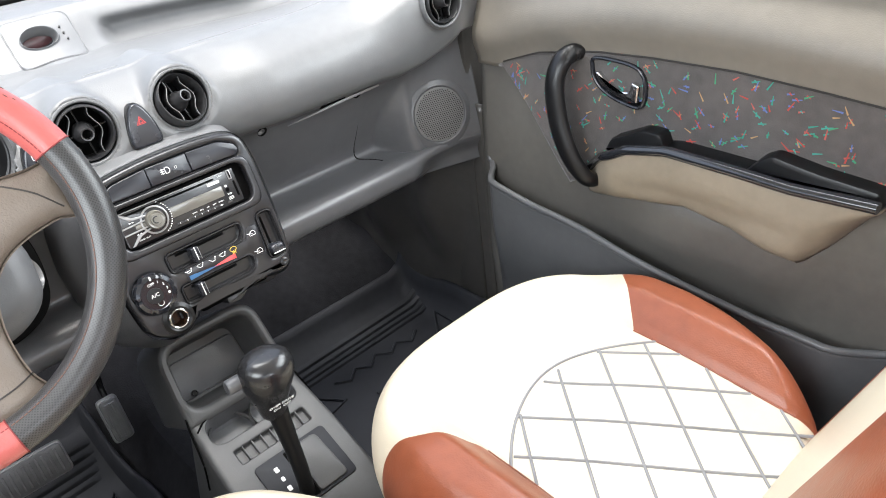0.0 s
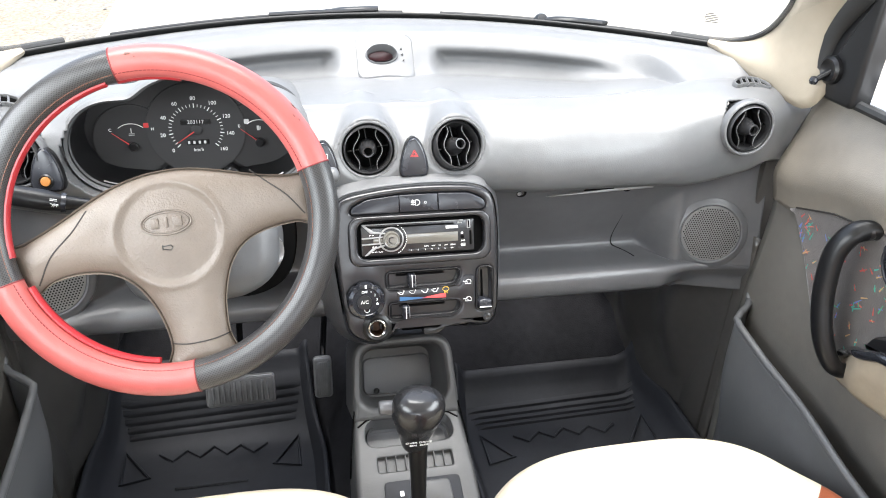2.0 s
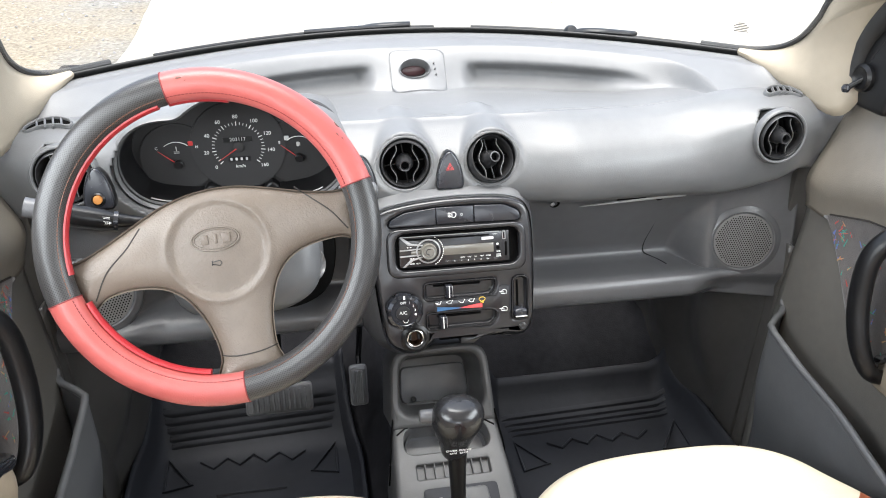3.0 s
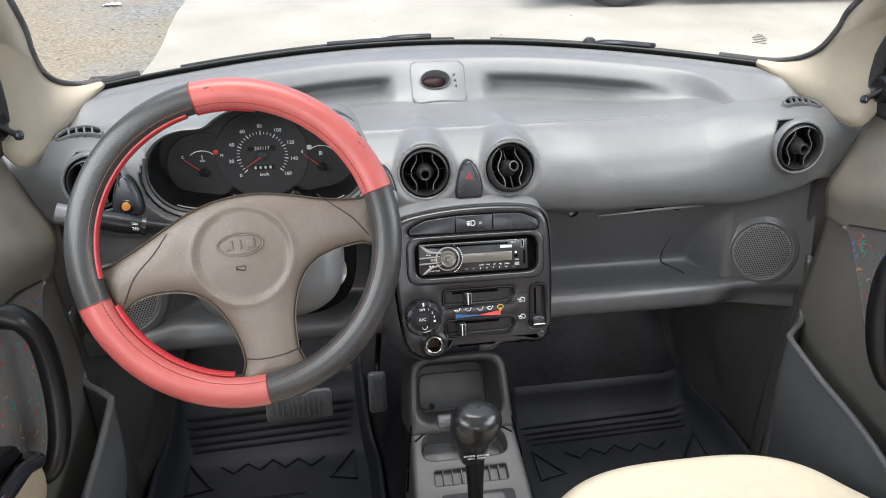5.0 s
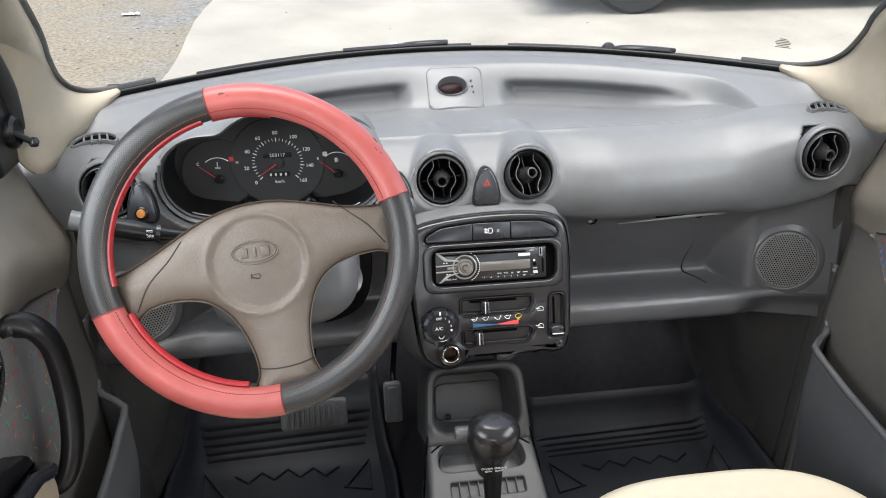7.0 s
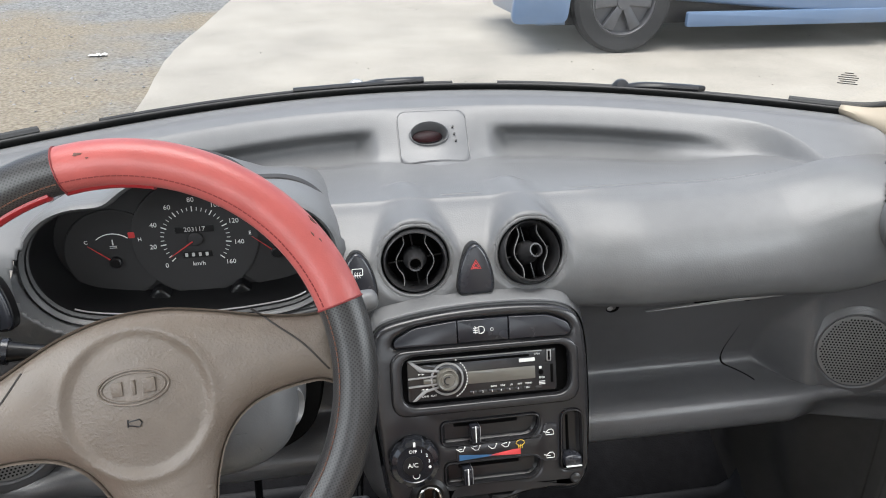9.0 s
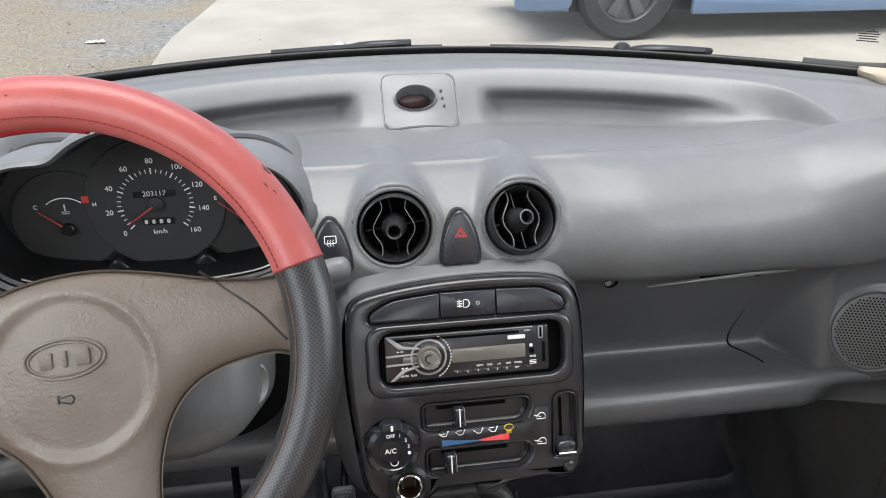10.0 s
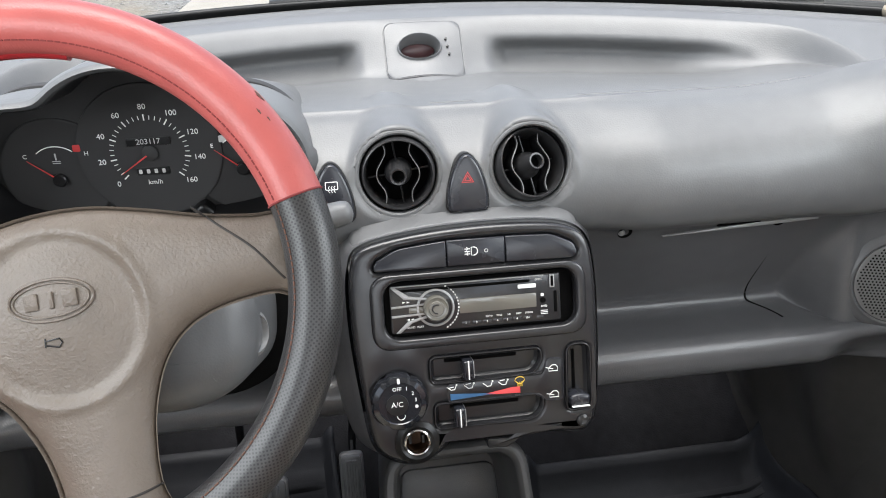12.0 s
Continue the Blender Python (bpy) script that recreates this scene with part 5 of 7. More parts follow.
for k, x in enumerate((-0.0125, -0.002, 0.0085, 0.0185, 0.0283, 0.038, 0.0485)):
    key = part("preset_key", plate(box2(x - 0.0042, x + 0.0042, -0.0712, -0.0672, 0.0006, 1), 0.003, 0.0046, RM, 0.0004), RADIO, radio)
    lettering("key_figure", "10+" if k == 6 else str(k + 1), 0.0028, RM @ Matrix.Translation((x, -0.0693, 0.0047)), WHITE, key)
lettering("button_word", "BAND", 0.0028, RM @ Matrix.Translation((-0.0655, -0.0690, 0.0042)), WHITE, radio)
lettering("button_word", "PLAY", 0.0028, RM @ Matrix.Translation((-0.0565, -0.0690, 0.0042)), WHITE, radio)
lettering("disc_mark", "DVD", 0.003, RM @ Matrix.Translation((0.0655, -0.0595, 0.0042)), WHITE, radio)
bm = bmesh.new()
for k in range(2):
    plate([(-0.0725 + 0.004 * k, -0.0452), (-0.0695 + 0.004 * k, -0.0442), (-0.0725 + 0.004 * k, -0.0432)], 0.004, 0.0044, RM, 0.0001, bm=bm)
    plate([(-0.0665 + 0.004 * k, -0.0622), (-0.0695 + 0.004 * k, -0.0612), (-0.0665 + 0.004 * k, -0.0602)], 0.004, 0.0044, RM, 0.0001, bm=bm)
for k in range(16):
    a = radians(62 - 124 * k / 15)
    plate(box2(-0.0006, 0.0006, -0.0008, 0.0008, 0.0001, 1), 0.004, 0.0044, RM @ pose(-0.041 + 0.0225 * math.cos(a), -0.0515 + 0.0225 * math.sin(a), 0, 0, 0, math.degrees(a)), 0.00005, bm=bm)
for k in range(3):
    plate(box2(0.062, 0.069, -0.0640 - 0.0016 * k, -0.0634 - 0.0016 * k, 0.0001, 1), 0.004, 0.0044, RM, 0.00005, bm=bm)
plate(box2(0.0625, 0.0655, -0.0495, -0.0465, 0.0005, 1), 0.004, 0.0044, RM, 0.00005, bm=bm)
part("small_print", bm, WHITE, radio, "tiny white print as plain bars", kind="stuff")
part("remote_eye", lathe([(0.0028, 0.003), (0.0028, 0.0044), (0, 0.0044)], RM @ Matrix.Translation((0.0645, -0.0535, 0)), 18), VOID, radio)
part("eject_key", plate(box2(0.0575, 0.065, -0.0722, -0.0680, 0.0006, 1), 0.003, 0.0046, RM, 0.0004), RADIO, radio)
usb = part("usb_socket", plate(box2(0.0715, 0.0765, -0.0415, -0.0285, 0.0005, 1), 0.003, 0.0052, RM, 0.0004), SILVER, radio, "silver port")
part("usb_tongue", plate(box2(0.0728, 0.0752, -0.040, -0.030, 0.0002, 1), 0.0045, 0.0055, RM, 0.0001), VOID, usb)
part("card_slot", plate(box2(0.0755, 0.0785, -0.066, -0.045, 0.0005, 1), 0.003, 0.0044, RM, 0.0001), VOID, radio)

# heater controls
heat = thing("heater_controls", "black heater controls with sliders and fan knob", "heater controls", at=(0, -0.09, 0.5))
KM = PM @ Matrix.Translation((-0.083, -0.1365, -0.001)) @ Matrix.Diagonal((1.24, 1.24, 1.0, 1))
prof = [(0.0215, -0.006), (0.0222, 0.0), (0.0222, 0.010), (0.0205, 0.0135), (0.0165, 0.0148), (0.0158, 0.0138), (0.0, 0.0138)]
bm = lathe(prof, KM, 72)
for k, v in enumerate(bm.verts):
    l = KM.inverted() @ v.co
    r = math.hypot(l.x, l.y)
    if r > 0.017:
        a = math.atan2(l.y, l.x)
        f = 1 - 0.085 * max(0.0, math.cos(6 * a)) ** 4
        l.x, l.y = l.x * f, l.y * f
        v.co = KM @ l
fan = part("fan_knob", bm, GLOSS, heat, "glossy black fan knob")
part("ac_button", lathe([(0.0085, 0.0135), (0.0083, 0.0152), (0, 0.0155)], KM @ Matrix.Translation((-0.002, -0.001, 0)), 32), BLACK, fan)
lettering("knob_word", "A/C", 0.0056, KM @ Matrix.Translation((-0.002, -0.0005, 0.0158)), WHITE, fan)
lettering("knob_word", "OFF", 0.0040, KM @ Matrix.Translation((-0.0015, 0.0112, 0.0142)), WHITE, fan)
for t, a in (("1", 62), ("2", 34), ("3", 8)):
    lettering("knob_figure", t, 0.0038, KM @ Matrix.Translation((0.0125 * math.cos(radians(a)), 0.0125 * math.sin(radians(a)), 0.0142)), WHITE, fan)
bm = plate(box2(-0.001, 0.001, 0.0155, 0.0195, 0.0003, 1), 0.014, 0.0152, KM, 0.0002)
plate(box2(0.0115, 0.0140, -0.0048, -0.0022, 0.0008, 1), 0.0138, 0.0142, KM, 0.0001, bm=bm)
sweep([KM @ Vector((0.0005 + 0.003 * math.cos(radians(a)), -0.010 + 0.003 * math.sin(radians(a)), 0.0142)) for a in range(150, 400, 25)], 0.0004, 5, bm=bm)
part("knob_marks", bm, WHITE, fan, kind="stuff")
for x, y, w, h in ((-0.0150, -0.1125, 0.0105, 0.019), (-0.0255, -0.1590, 0.0105, 0.019)):
    sl = part("slider", plate(box2(x - w / 2, x + w / 2, y - h / 2, y + h / 2, 0.002), -0.011, 0.011, PM, 0.003, steps=3), SWITCH, heat)
    part("pointer", plate(box2(x - 0.0006, x + 0.0006, y - h / 2 + 0.001, y + h / 2, 0.0002, 1), 0.010, 0.0114, PM, 0.0002), WHITE, sl, "white pointer line")
    part("slider_side", plate(box2(x + w / 2 - 0.002, x + w / 2 + 0.0004, y - h / 2 + 0.001, y + h / 2 - 0.001, 0.0005, 1), -0.01, 0.0095, PM, 0.0008), SILVER, sl)
sl = part("slider", plate(rounded([(0.0838, -0.1605), (0.1045, -0.1600), (0.1045, -0.1495), (0.0985, -0.1475), (0.0895, -0.1475), (0.0838, -0.1500)], 0.004), -0.009, 0.010, PM, 0.004, steps=3), SWITCH, heat, "fresh air slider")
part("pointer", plate(box2(0.085, 0.103, -0.1600, -0.1590, 0.0004, 1), 0.0095, 0.0122, PM, 0.0004), WHITE, sl)
bm = bmesh.new()
for k, (x, mat) in enumerate(((-0.0315, 0), (-0.0145, 0), (0.004, 0), (0.019, 0))):
    y = -0.1315
    sweep([PM @ Vector((x - 0.0045, y + 0.0022, 0.0014)), PM @ Vector((x - 0.0005, y - 0.0012, 0.0014)), PM @ Vector((x + 0.003, y - 0.001, 0.0014)), PM @ Vector((x + 0.0045, y + 0.0025, 0.0014))], 0.00042, 5, bm=bm)
    plate(circle2(x + 0.005, y + 0.0034, 0.0009, 10), 0.0011, 0.0015, PM, 0.0001, bm=bm)
    if k != 2:
        sweep([PM @ Vector((x - 0.003, y + 0.003 - 0.002 * (k == 0), 0.0014)), PM @ Vector((x + 0.002, y + 0.0036 - 0.002 * (k == 0), 0.0014))], 0.00038, 5, bm=bm)
for y in (-0.121, -0.1475):
    car2 = [(0.0655, y - 0.003), (0.0745, y - 0.003), (0.0745, y + 0.0005), (0.0725, y + 0.003), (0.069, y + 0.003), (0.0655, y)]
    sweep([PM @ Vector((x, yy, 0.0014)) for x, yy in car2], 0.0004, 5, closed=True, bm=bm)
    sweep([PM @ Vector((0.0625, y + 0.001, 0.0014)), PM @ Vector((0.070, y - 0.001, 0.0014))], 0.00038, 5, bm=bm)
part("airflow_symbols", bm, WHITE, heat, kind="stuff")
bm = bmesh.new()
sweep([PM @ Vector((0.0360 + 0.005 * math.cos(radians(a)) * (1 if a < 181 else 0.7), -0.1300 + 0.0036 * math.sin(radians(a)), 0.0014)) for a in range(0, 360, 30)], 0.0004, 5, closed=True, bm=bm)
for k in (-0.002, 0, 0.002):
    sweep([PM @ Vector((0.036 + k, -0.1315, 0.0014)), PM @ Vector((0.036 + k, -0.136, 0.0014))], 0.0004, 5, bm=bm)
part("screen_symbol", bm, YELLOW, heat, "amber windscreen symbol")
part("cold_bar", plate([(-0.033, -0.1428), (0.012, -0.1405), (-0.033, -0.1365)], 0.001, 0.0016, PM, 0.0001), BLUEPRINT, heat, "blue cold wedge")
part("hot_bar", plate([(-0.002, -0.1405), (0.036, -0.1425), (0.036, -0.1362), (0.028, -0.1362)], 0.001, 0.0016, PM, 0.0001), REDPRINT, heat, "red warm wedge")

# lighter socket and the broken trim below
sock = thing("lighter_socket", "empty cigarette lighter socket with bright ring", "lighter socket", at=(-0.068, -0.1, 0.47))
LM = PM @ Matrix.Translation((-0.068, -0.181, 0))
part("surround", lathe([(0.0225, -0.004), (0.0215, 0.001), (0.0165, 0.0035), (0.0135, 0.002), (0.0132, -0.004)], LM, 48), BLACK, sock)
part("ring", lathe([(0.0132, -0.002), (0.0132, 0.0028), (0.0121, 0.0036), (0.0110, 0.0030), (0.0108, -0.012), (0.0104, -0.022)], LM, 40), CHROME, sock, "bright metal ring")
part("well", lathe([(0.0106, -0.004), (0.0104, -0.0215), (0, -0.0215)], LM, 28), material("worn brass socket", (0.06, 0.03, 0.015), 0.45, metal=0.6, vary=0.4, stain_size=0.01), sock)
for s in (-1, 1):
    part("clip", block(-0.0015, 0.0015, -0.004, 0.004, -0.02, -0.006, 0.0004, LM @ pose(s * 0.0065, 0, 0)), BLACK, sock)
bm = plate(rounded([(0.002, -0.198), (0.022, -0.199), (0.036, -0.190), (0.078, -0.186), (0.079, -0.180), (0.034, -0.182), (0.024, -0.189), (0.002, -0.188)], 0.002), -0.03, -0.004, PM, 0.002)
part("ashtray_bracket", bm, BEZEL, stack, "open bracket where the ashtray is missing")
# black sheet in place of the shade where the ashtray is missing
part("ashtray_gap_shade", plate(box2(-0.028, 0.075, -0.196, -0.174, 0.003), -0.05, -0.026, PM, 0.001), VOID, stack)
part("screw", lathe([(0.006, -0.003), (0.006, 0.0008), (0.0035, 0.002), (0.0012, 0.0012), (0, 0.0012)], PM @ Matrix.Translation((0.0985, -0.178, 0.0005)), 20), VENTHUB, stack)


# ---- floor console and gear lever ----
CX = -0.020
console = thing("floor_console", "grey plastic floor console with bin, cup holder and coin slots", "floor console", at=(CX, -0.2, 0.0))
CM = axes((CX, -0.10, 0.303), (1, 0, 0), (0, 0.526, 0.850))
DM = axes((CX, -0.098, 0.298), (1, 0, 0), (0, 0.915, 0.404))
BIN = rounded([(-0.087, -0.01), (0.087, -0.01), (0.079, 0.122), (-0.079, 0.122)], [0.01, 0.01, 0.036, 0.036], 7)
CAV = rounded([(-0.073, 0.012), (0.071, 0.012), (0.064, 0.106), (-0.066, 0.106)], [0.03, 0.03, 0.024, 0.024], 7)
part("bin_rim", plate(BIN, -0.16, 0.0, CM, 0.010, holes=[CAV], steps=5), CONSOLE, console, "grey storage bin")
bm = bmesh.new()
rr = [ring(bm, [CM @ Vector((x * f, y * g + o, z)) for x, y in ccw(CAV)]) for f, g, o, z in ((1, 1, 0, -0.009), (0.97, 0.97, 0.001, -0.04), (0.93, 0.92, 0.002, -0.085), (0.86, 0.85, 0.005, -0.092))]
for a, b in zip(rr, rr[1:]):
    bridge(bm, a, b)
bm.faces.new(rr[-1])
part("bin_well", mend(bm), CONSOLE, console)
part("bin_pad", plate(rounded([(-0.060, 0.020), (0.058, 0.020), (0.056, 0.082), (-0.058, 0.082)], 0.014, 5), -0.095, -0.087, CM, 0.003), DASH_LOW, console, "darker inset pad")
part("plug", lathe([(0.0048, -0.088), (0.0048, -0.0845), (0.0036, -0.0835), (0.003, -0.0855), (0, -0.0855)], CM @ Matrix.Translation((-0.038, 0.026, 0)), 20), BLACK, console)
LOW = rounded([(-0.094, -0.30), (0.094, -0.30), (0.092, -0.10), (0.085, 0.012), (-0.085, 0.012), (-0.092, -0.10)], [0.01, 0.01, 0.03, 0.02, 0.02, 0.03], 5)
CUP = rounded([(-0.073, -0.049), (0.071, -0.049), (0.065, -0.003), (-0.067, -0.003)], [0.024, 0.024, 0.019, 0.019], 8)
SL = [box2(-0.056, 0.060, -0.0905, -0.0665, 0.003, 3)]
GATE = box2(-0.047, 0.061, -0.19, -0.1105, 0.008, 4)
part("top_plate", plate(LOW, -0.28, 0.0, DM, 0.009, holes=[CUP, GATE, *SL], steps=4, inner=0.003), CONSOLE, console, "grey top plate")
part("cup_well", dish(CUP, -0.045, -0.002, DM, 0.004), DASH_LOW, console)
for x in (-0.034, 0.034):
    part("cup_ring", lathe([(0.031, -0.03), (0.033, -0.026), (0.0345, -0.03), (0.0345, -0.044)], DM @ Matrix.Translation((x, -0.029, 0)), 40), CONSOLE, console)
for s in SL:
    part("coin_tray", dish(s, -0.009, -0.002, DM, 0.001), CONSOLE, console)
for k in range(7):
    part("coin_rib", block(-0.0009, 0.0009, -0.0122, 0.0122, -0.010, -0.0005, 0.0005, DM @ pose(-0.0425 + 0.0149 * k, -0.0785, 0), segments=1), CONSOLE, console)
part("rear_block", block(CX - 0.088, CX + 0.088, -0.75, -0.36, 0.0, 0.16, 0.02), CONSOLE, console, "low rear end of the console")
for s in (-1, 1):
    path = spline([CM @ Vector((s * 0.0835, 0.01, -0.004)), DM @ Vector((s * 0.088, -0.012, -0.004)), DM @ Vector((s * 0.0935, -0.05, -0.025)), DM @ Vector((s * 0.094, -0.06, -0.09))], 24)
    part("seam", sweep(path, 0.0014, 6), VOID, console)
part("joint_line", sweep([DM @ Vector((-0.080 + 0.160 * k / 12, -0.014 + 0.019 * math.sin(math.pi * k / 12) ** 0.5, -0.0002)) for k in range(13)], 0.0016, 6), VOID, console)

lever = thing("gear_lever", "automatic gear lever with black knob in a gloss gate", "gear lever", at=(-0.03, -0.25, 0.24))
part("gate_plate", plate(box2(-0.051, 0.065, -0.194, -0.1065, 0.008, 4), -0.006, 0.003, DM, 0.002), RUBBER, lever, "black gate plate")
part("gate_cover", plate(rounded([(0.004, -0.19), (0.052, -0.19), (0.048, -0.112), (0.006, -0.112)], 0.008), 0.0, 0.008, DM, 0.004), CONSOLE, lever, "grey gate cover")
part("gate_slit", plate(box2(-0.006, 0.004, -0.19, -0.112, 0.002), 0.002, 0.0036, DM, 0.0003), VOID, lever)
bm = bmesh.new()
for k, (w, h) in enumerate(((0.006, 0.008), (0.005, 0.007), (0.006, 0.008), (0.005, 0.007))):
    plate(box2(-0.026 - w / 2, -0.026 + w / 2, -0.127 - 0.016 * k - h / 2, -0.127 - 0.016 * k + h / 2, 0.001, 1), 0.002, 0.0036, DM, 0.0002, bm=bm)
part("position_marks", bm, WHITE, lever, "worn position marks as plain bars")
shaft = [(-0.030, -0.262, 0.215), (-0.029, -0.258, 0.27), (-0.029, -0.248, 0.32), (-0.030, -0.240, 0.37)]
part("shaft", sweep(spline(shaft, 24), lambda t: 0.0105 + 0.004 * t ** 3, 20, up=(0, 1, 0)), BLACK, lever)
knob_m = axes((-0.028, -0.240, 0.362), (1, 0, 0), (0, 0.05, 1)) @ pose(0, 0, 0, -90)


def knob(u, v):
    h = 0.106 * v
    a = 2 * math.pi * u
    prof = spline([(0.012, 0), (0.0165, 0.008), (0.0215, 0.028), (0.0285, 0.052), (0.0335, 0.074), (0.031, 0.093), (0.0185, 0.1035), (0.0, 0.106)], 40)
    r, hh = prof[int(round(v * 39))]
    c, s = math.cos(a), math.sin(a)
    ex = 1.0 if c > 0 else 1.06
    return knob_world @ Vector((r * ex * c * (1 + 0.10 * smooth(0.04, 0.09, hh) * (c > 0)), r * 0.92 * s, hh))


knob_world = axes((-0.035, -0.240, 0.364), (0.995, 0, -0.03), (0, 1, 0.12))
bm = sheet(40, 40, knob, close_u=True)
bmesh.ops.remove_doubles(bm, verts=bm.verts, dist=1e-5)
kn = part("knob", mend(bm), material("worn satin black knob", (0.016, 0.016, 0.017), 0.23, vary=0.2, stain_size=0.03), lever, "satin black moulded knob")
part("release_button", lathe([(0.0, 0.0200), (0.0078, 0.0196), (0.0094, 0.0175), (0.0098, 0.006), (0.0098, -0.012)], axes((-0.064, -0.242, 0.4425), (0, -1, 0.1), (0.05, 0.1, 1)), 28), DASH_LOW, kn, "grey release button")
part("drive_button", lathe([(0.0055, 0), (0.005, 0.006), (0, 0.0065)], axes((-0.0535, -0.250, 0.408), (0, -1, 0), (0, 0, 1)), 16), BLACK, kn)
tm = axes((-0.0355, -0.2690, 0.4035), (1, 0, -0.03), (0, -0.38, 1))
lettering("knob_word", "OVER DRIVE", 0.0064, tm @ Matrix.Translation((0, 0.0038, 0.0046)), WHITE, kn)
lettering("knob_word", "ON  OFF", 0.0064, tm @ Matrix.Translation((0.001, -0.0042, 0.0046)), WHITE, kn)

# ---- steering wheel ----
WM = axes((-0.32, -0.217, 0.723), (0.99891, -0.04664, 0), (0.02031, 0.43501, 0.9002))
wheel = thing("steering_wheel", "taupe three-spoke steering wheel in a red and black stitched cover", "steering wheel", at=(-0.32, -0.2, 0.7))
RW = 0.1762


def arc(a0, a1, R, z=0.0, n=60):
    return [WM @ Vector((R * math.cos(radians(a0 + (a1 - a0) * k / n)), R * math.sin(radians(a0 + (a1 - a0) * k / n)), z)) for k in range(n + 1)]


WN = WM.to_3x3() @ Vector((0, 0, 1))
for a0, a1, mat, lab in ((19, 103.5, RED, "coral red leather cover segment"), (201, 279.5, RED, "coral red leather cover segment"), (-80.5, 19, PERF, "perforated black leather cover segment"), (103.5, 201, PERF, "perforated black leather cover segment")):
    r = 0.0183 if mat is RED else 0.0180
    bm = sweep(arc(a0, a1, RW), r, 28, up=WN)
    girth, back = bm.loops.layers.uv.new("cover"), WM.inverted()
    for f in bm.faces:
        spots = []
        for lp in f.loops:
            q = back @ lp.vert.co
            spots.append([RW * math.atan2(q.y, q.x), r * ((math.atan2(q.z, math.hypot(q.x, q.y) - RW) + math.pi / 2) % (2 * math.pi))])
        for c, turn in ((0, 2 * math.pi * RW), (1, 2 * math.pi * r)):
            top = max(p[c] for p in spots)
            for p in spots:
                if top - p[c] > turn / 2:
                    p[c] += turn
        for lp, p in zip(f.loops, spots):
            lp[girth].uv = p
    seg = part("rim_cover", bm, mat, wheel, lab)
    th = DARKSEAM if mat is RED else THREAD
    bm = bmesh.new()
    for a in np.arange(a0 + 0.8, a1 - 0.8, 1.5):
        ends = [radians(a), radians(a + 1.15)]
        sweep([WM @ Vector(((RW - 0.0125) * math.cos(e), (RW - 0.0125) * math.sin(e), 0.0134)) for e in ends], 0.0006, 5, bm=bm)
    part("stitching", bm, th, seg, kind="stuff")
    for a in (a0, a1):
        if mat is RED:
            c = [WM @ Vector(((RW + 0.0185 * math.cos(radians(b))) * math.cos(radians(a)), (RW + 0.0185 * math.cos(radians(b))) * math.sin(radians(a)), 0.0185 * math.sin(radians(b)))) for b in range(0, 360, 12)]
            part("end_stitch", sweep(c, 0.0008, 5, closed=True), DARKSEAM, seg)
for a, b, w, h in ((39.9, 22.3, 0.0075, 0.0035), (37.1, 56.2, 0.004, 0.0012), (35.0, 49.2, 0.003, 0.001), (97.4, 72.5, 0.006, 0.0026), (95.1, 84.7, 0.0022, 0.0012)):
    a, b = radians(a), radians(b)
    out = Vector((math.cos(b) * math.cos(a), math.cos(b) * math.sin(a), math.sin(b)))
    along = Vector((-math.sin(a), math.cos(a), 0))
    base = Vector(((RW + 0.0181 * math.cos(b)) * math.cos(a), (RW + 0.0181 * math.cos(b)) * math.sin(a), 0.0181 * math.sin(b)))
    m3 = WM.to_3x3()
    shape = [(w / 2 * math.cos(q) * (1 + 0.35 * math.sin(3 * q + 40 * a)), h / 2 * math.sin(q) * (1 + 0.3 * math.cos(5 * q))) for q in (2 * math.pi * k / 14 for k in range(14))]
    part("tear", plate(shape, -0.001, 0.0006, axes(WM @ base, m3 @ along, m3 @ out.cross(along)), 0.0002), TORN, wheel, "small tear in the red leather")
part("lining_edge", sweep(arc(108, 192, RW - 0.0175, 0.002), 0.0032, 10, up=WN, squash=1.8), REDEDGE, wheel, "bright red inner lining")
part("lining_edge", sweep(arc(205, 266, RW - 0.0210, -0.003), 0.0036, 10, up=WN, squash=1.8), REDEDGE, wheel, "bright red inner lining peeling inwards")
part("lining_edge", sweep(arc(80, 104, RW - 0.017, -0.003), 0.003, 10, up=WN, squash=1.8), REDEDGE, wheel, "bright red inner lining")
PAD = [(-0.166, -0.028), (-0.150, -0.020), (-0.120, -0.002), (-0.085, 0.022), (-0.055, 0.040), (-0.02, 0.053), (0.02, 0.0585), (0.06, 0.0555), (0.10, 0.0495), (0.135, 0.0475), (0.163, 0.048),
       (0.168, 0.020), (0.164, -0.006), (0.145, -0.004), (0.11, -0.012), (0.085, -0.026), (0.069, -0.048), (0.061, -0.078), (0.060, -0.105), (0.063, -0.130), (0.072, -0.158),
       (0.035, -0.171), (-0.003, -0.170), (0.000, -0.145), (-0.006, -0.120), (-0.018, -0.095), (-0.037, -0.071), (-0.062, -0.057), (-0.095, -0.055), (-0.125, -0.063), (-0.146, -0.080), (-0.160, -0.055)]
pad2 = ccw([tuple(p) for p in spline(PAD, 130, True)])


def pad_height(x, y):
    d = math.hypot(x - 0.003, y + 0.014)
    h = -0.016 + 0.007 * smooth(0.060, 0.172, d)
    h += 0.0010 * math.exp(-((d - 0.0600) / 0.0045) ** 2) - 0.0030 * smooth(0.0610, 0.0500, d) + 0.003 * smooth(0.052, 0.0, d)
    return h


EDGE = np.array(pad2)
AHEAD = np.roll(EDGE, -1, axis=0) - EDGE


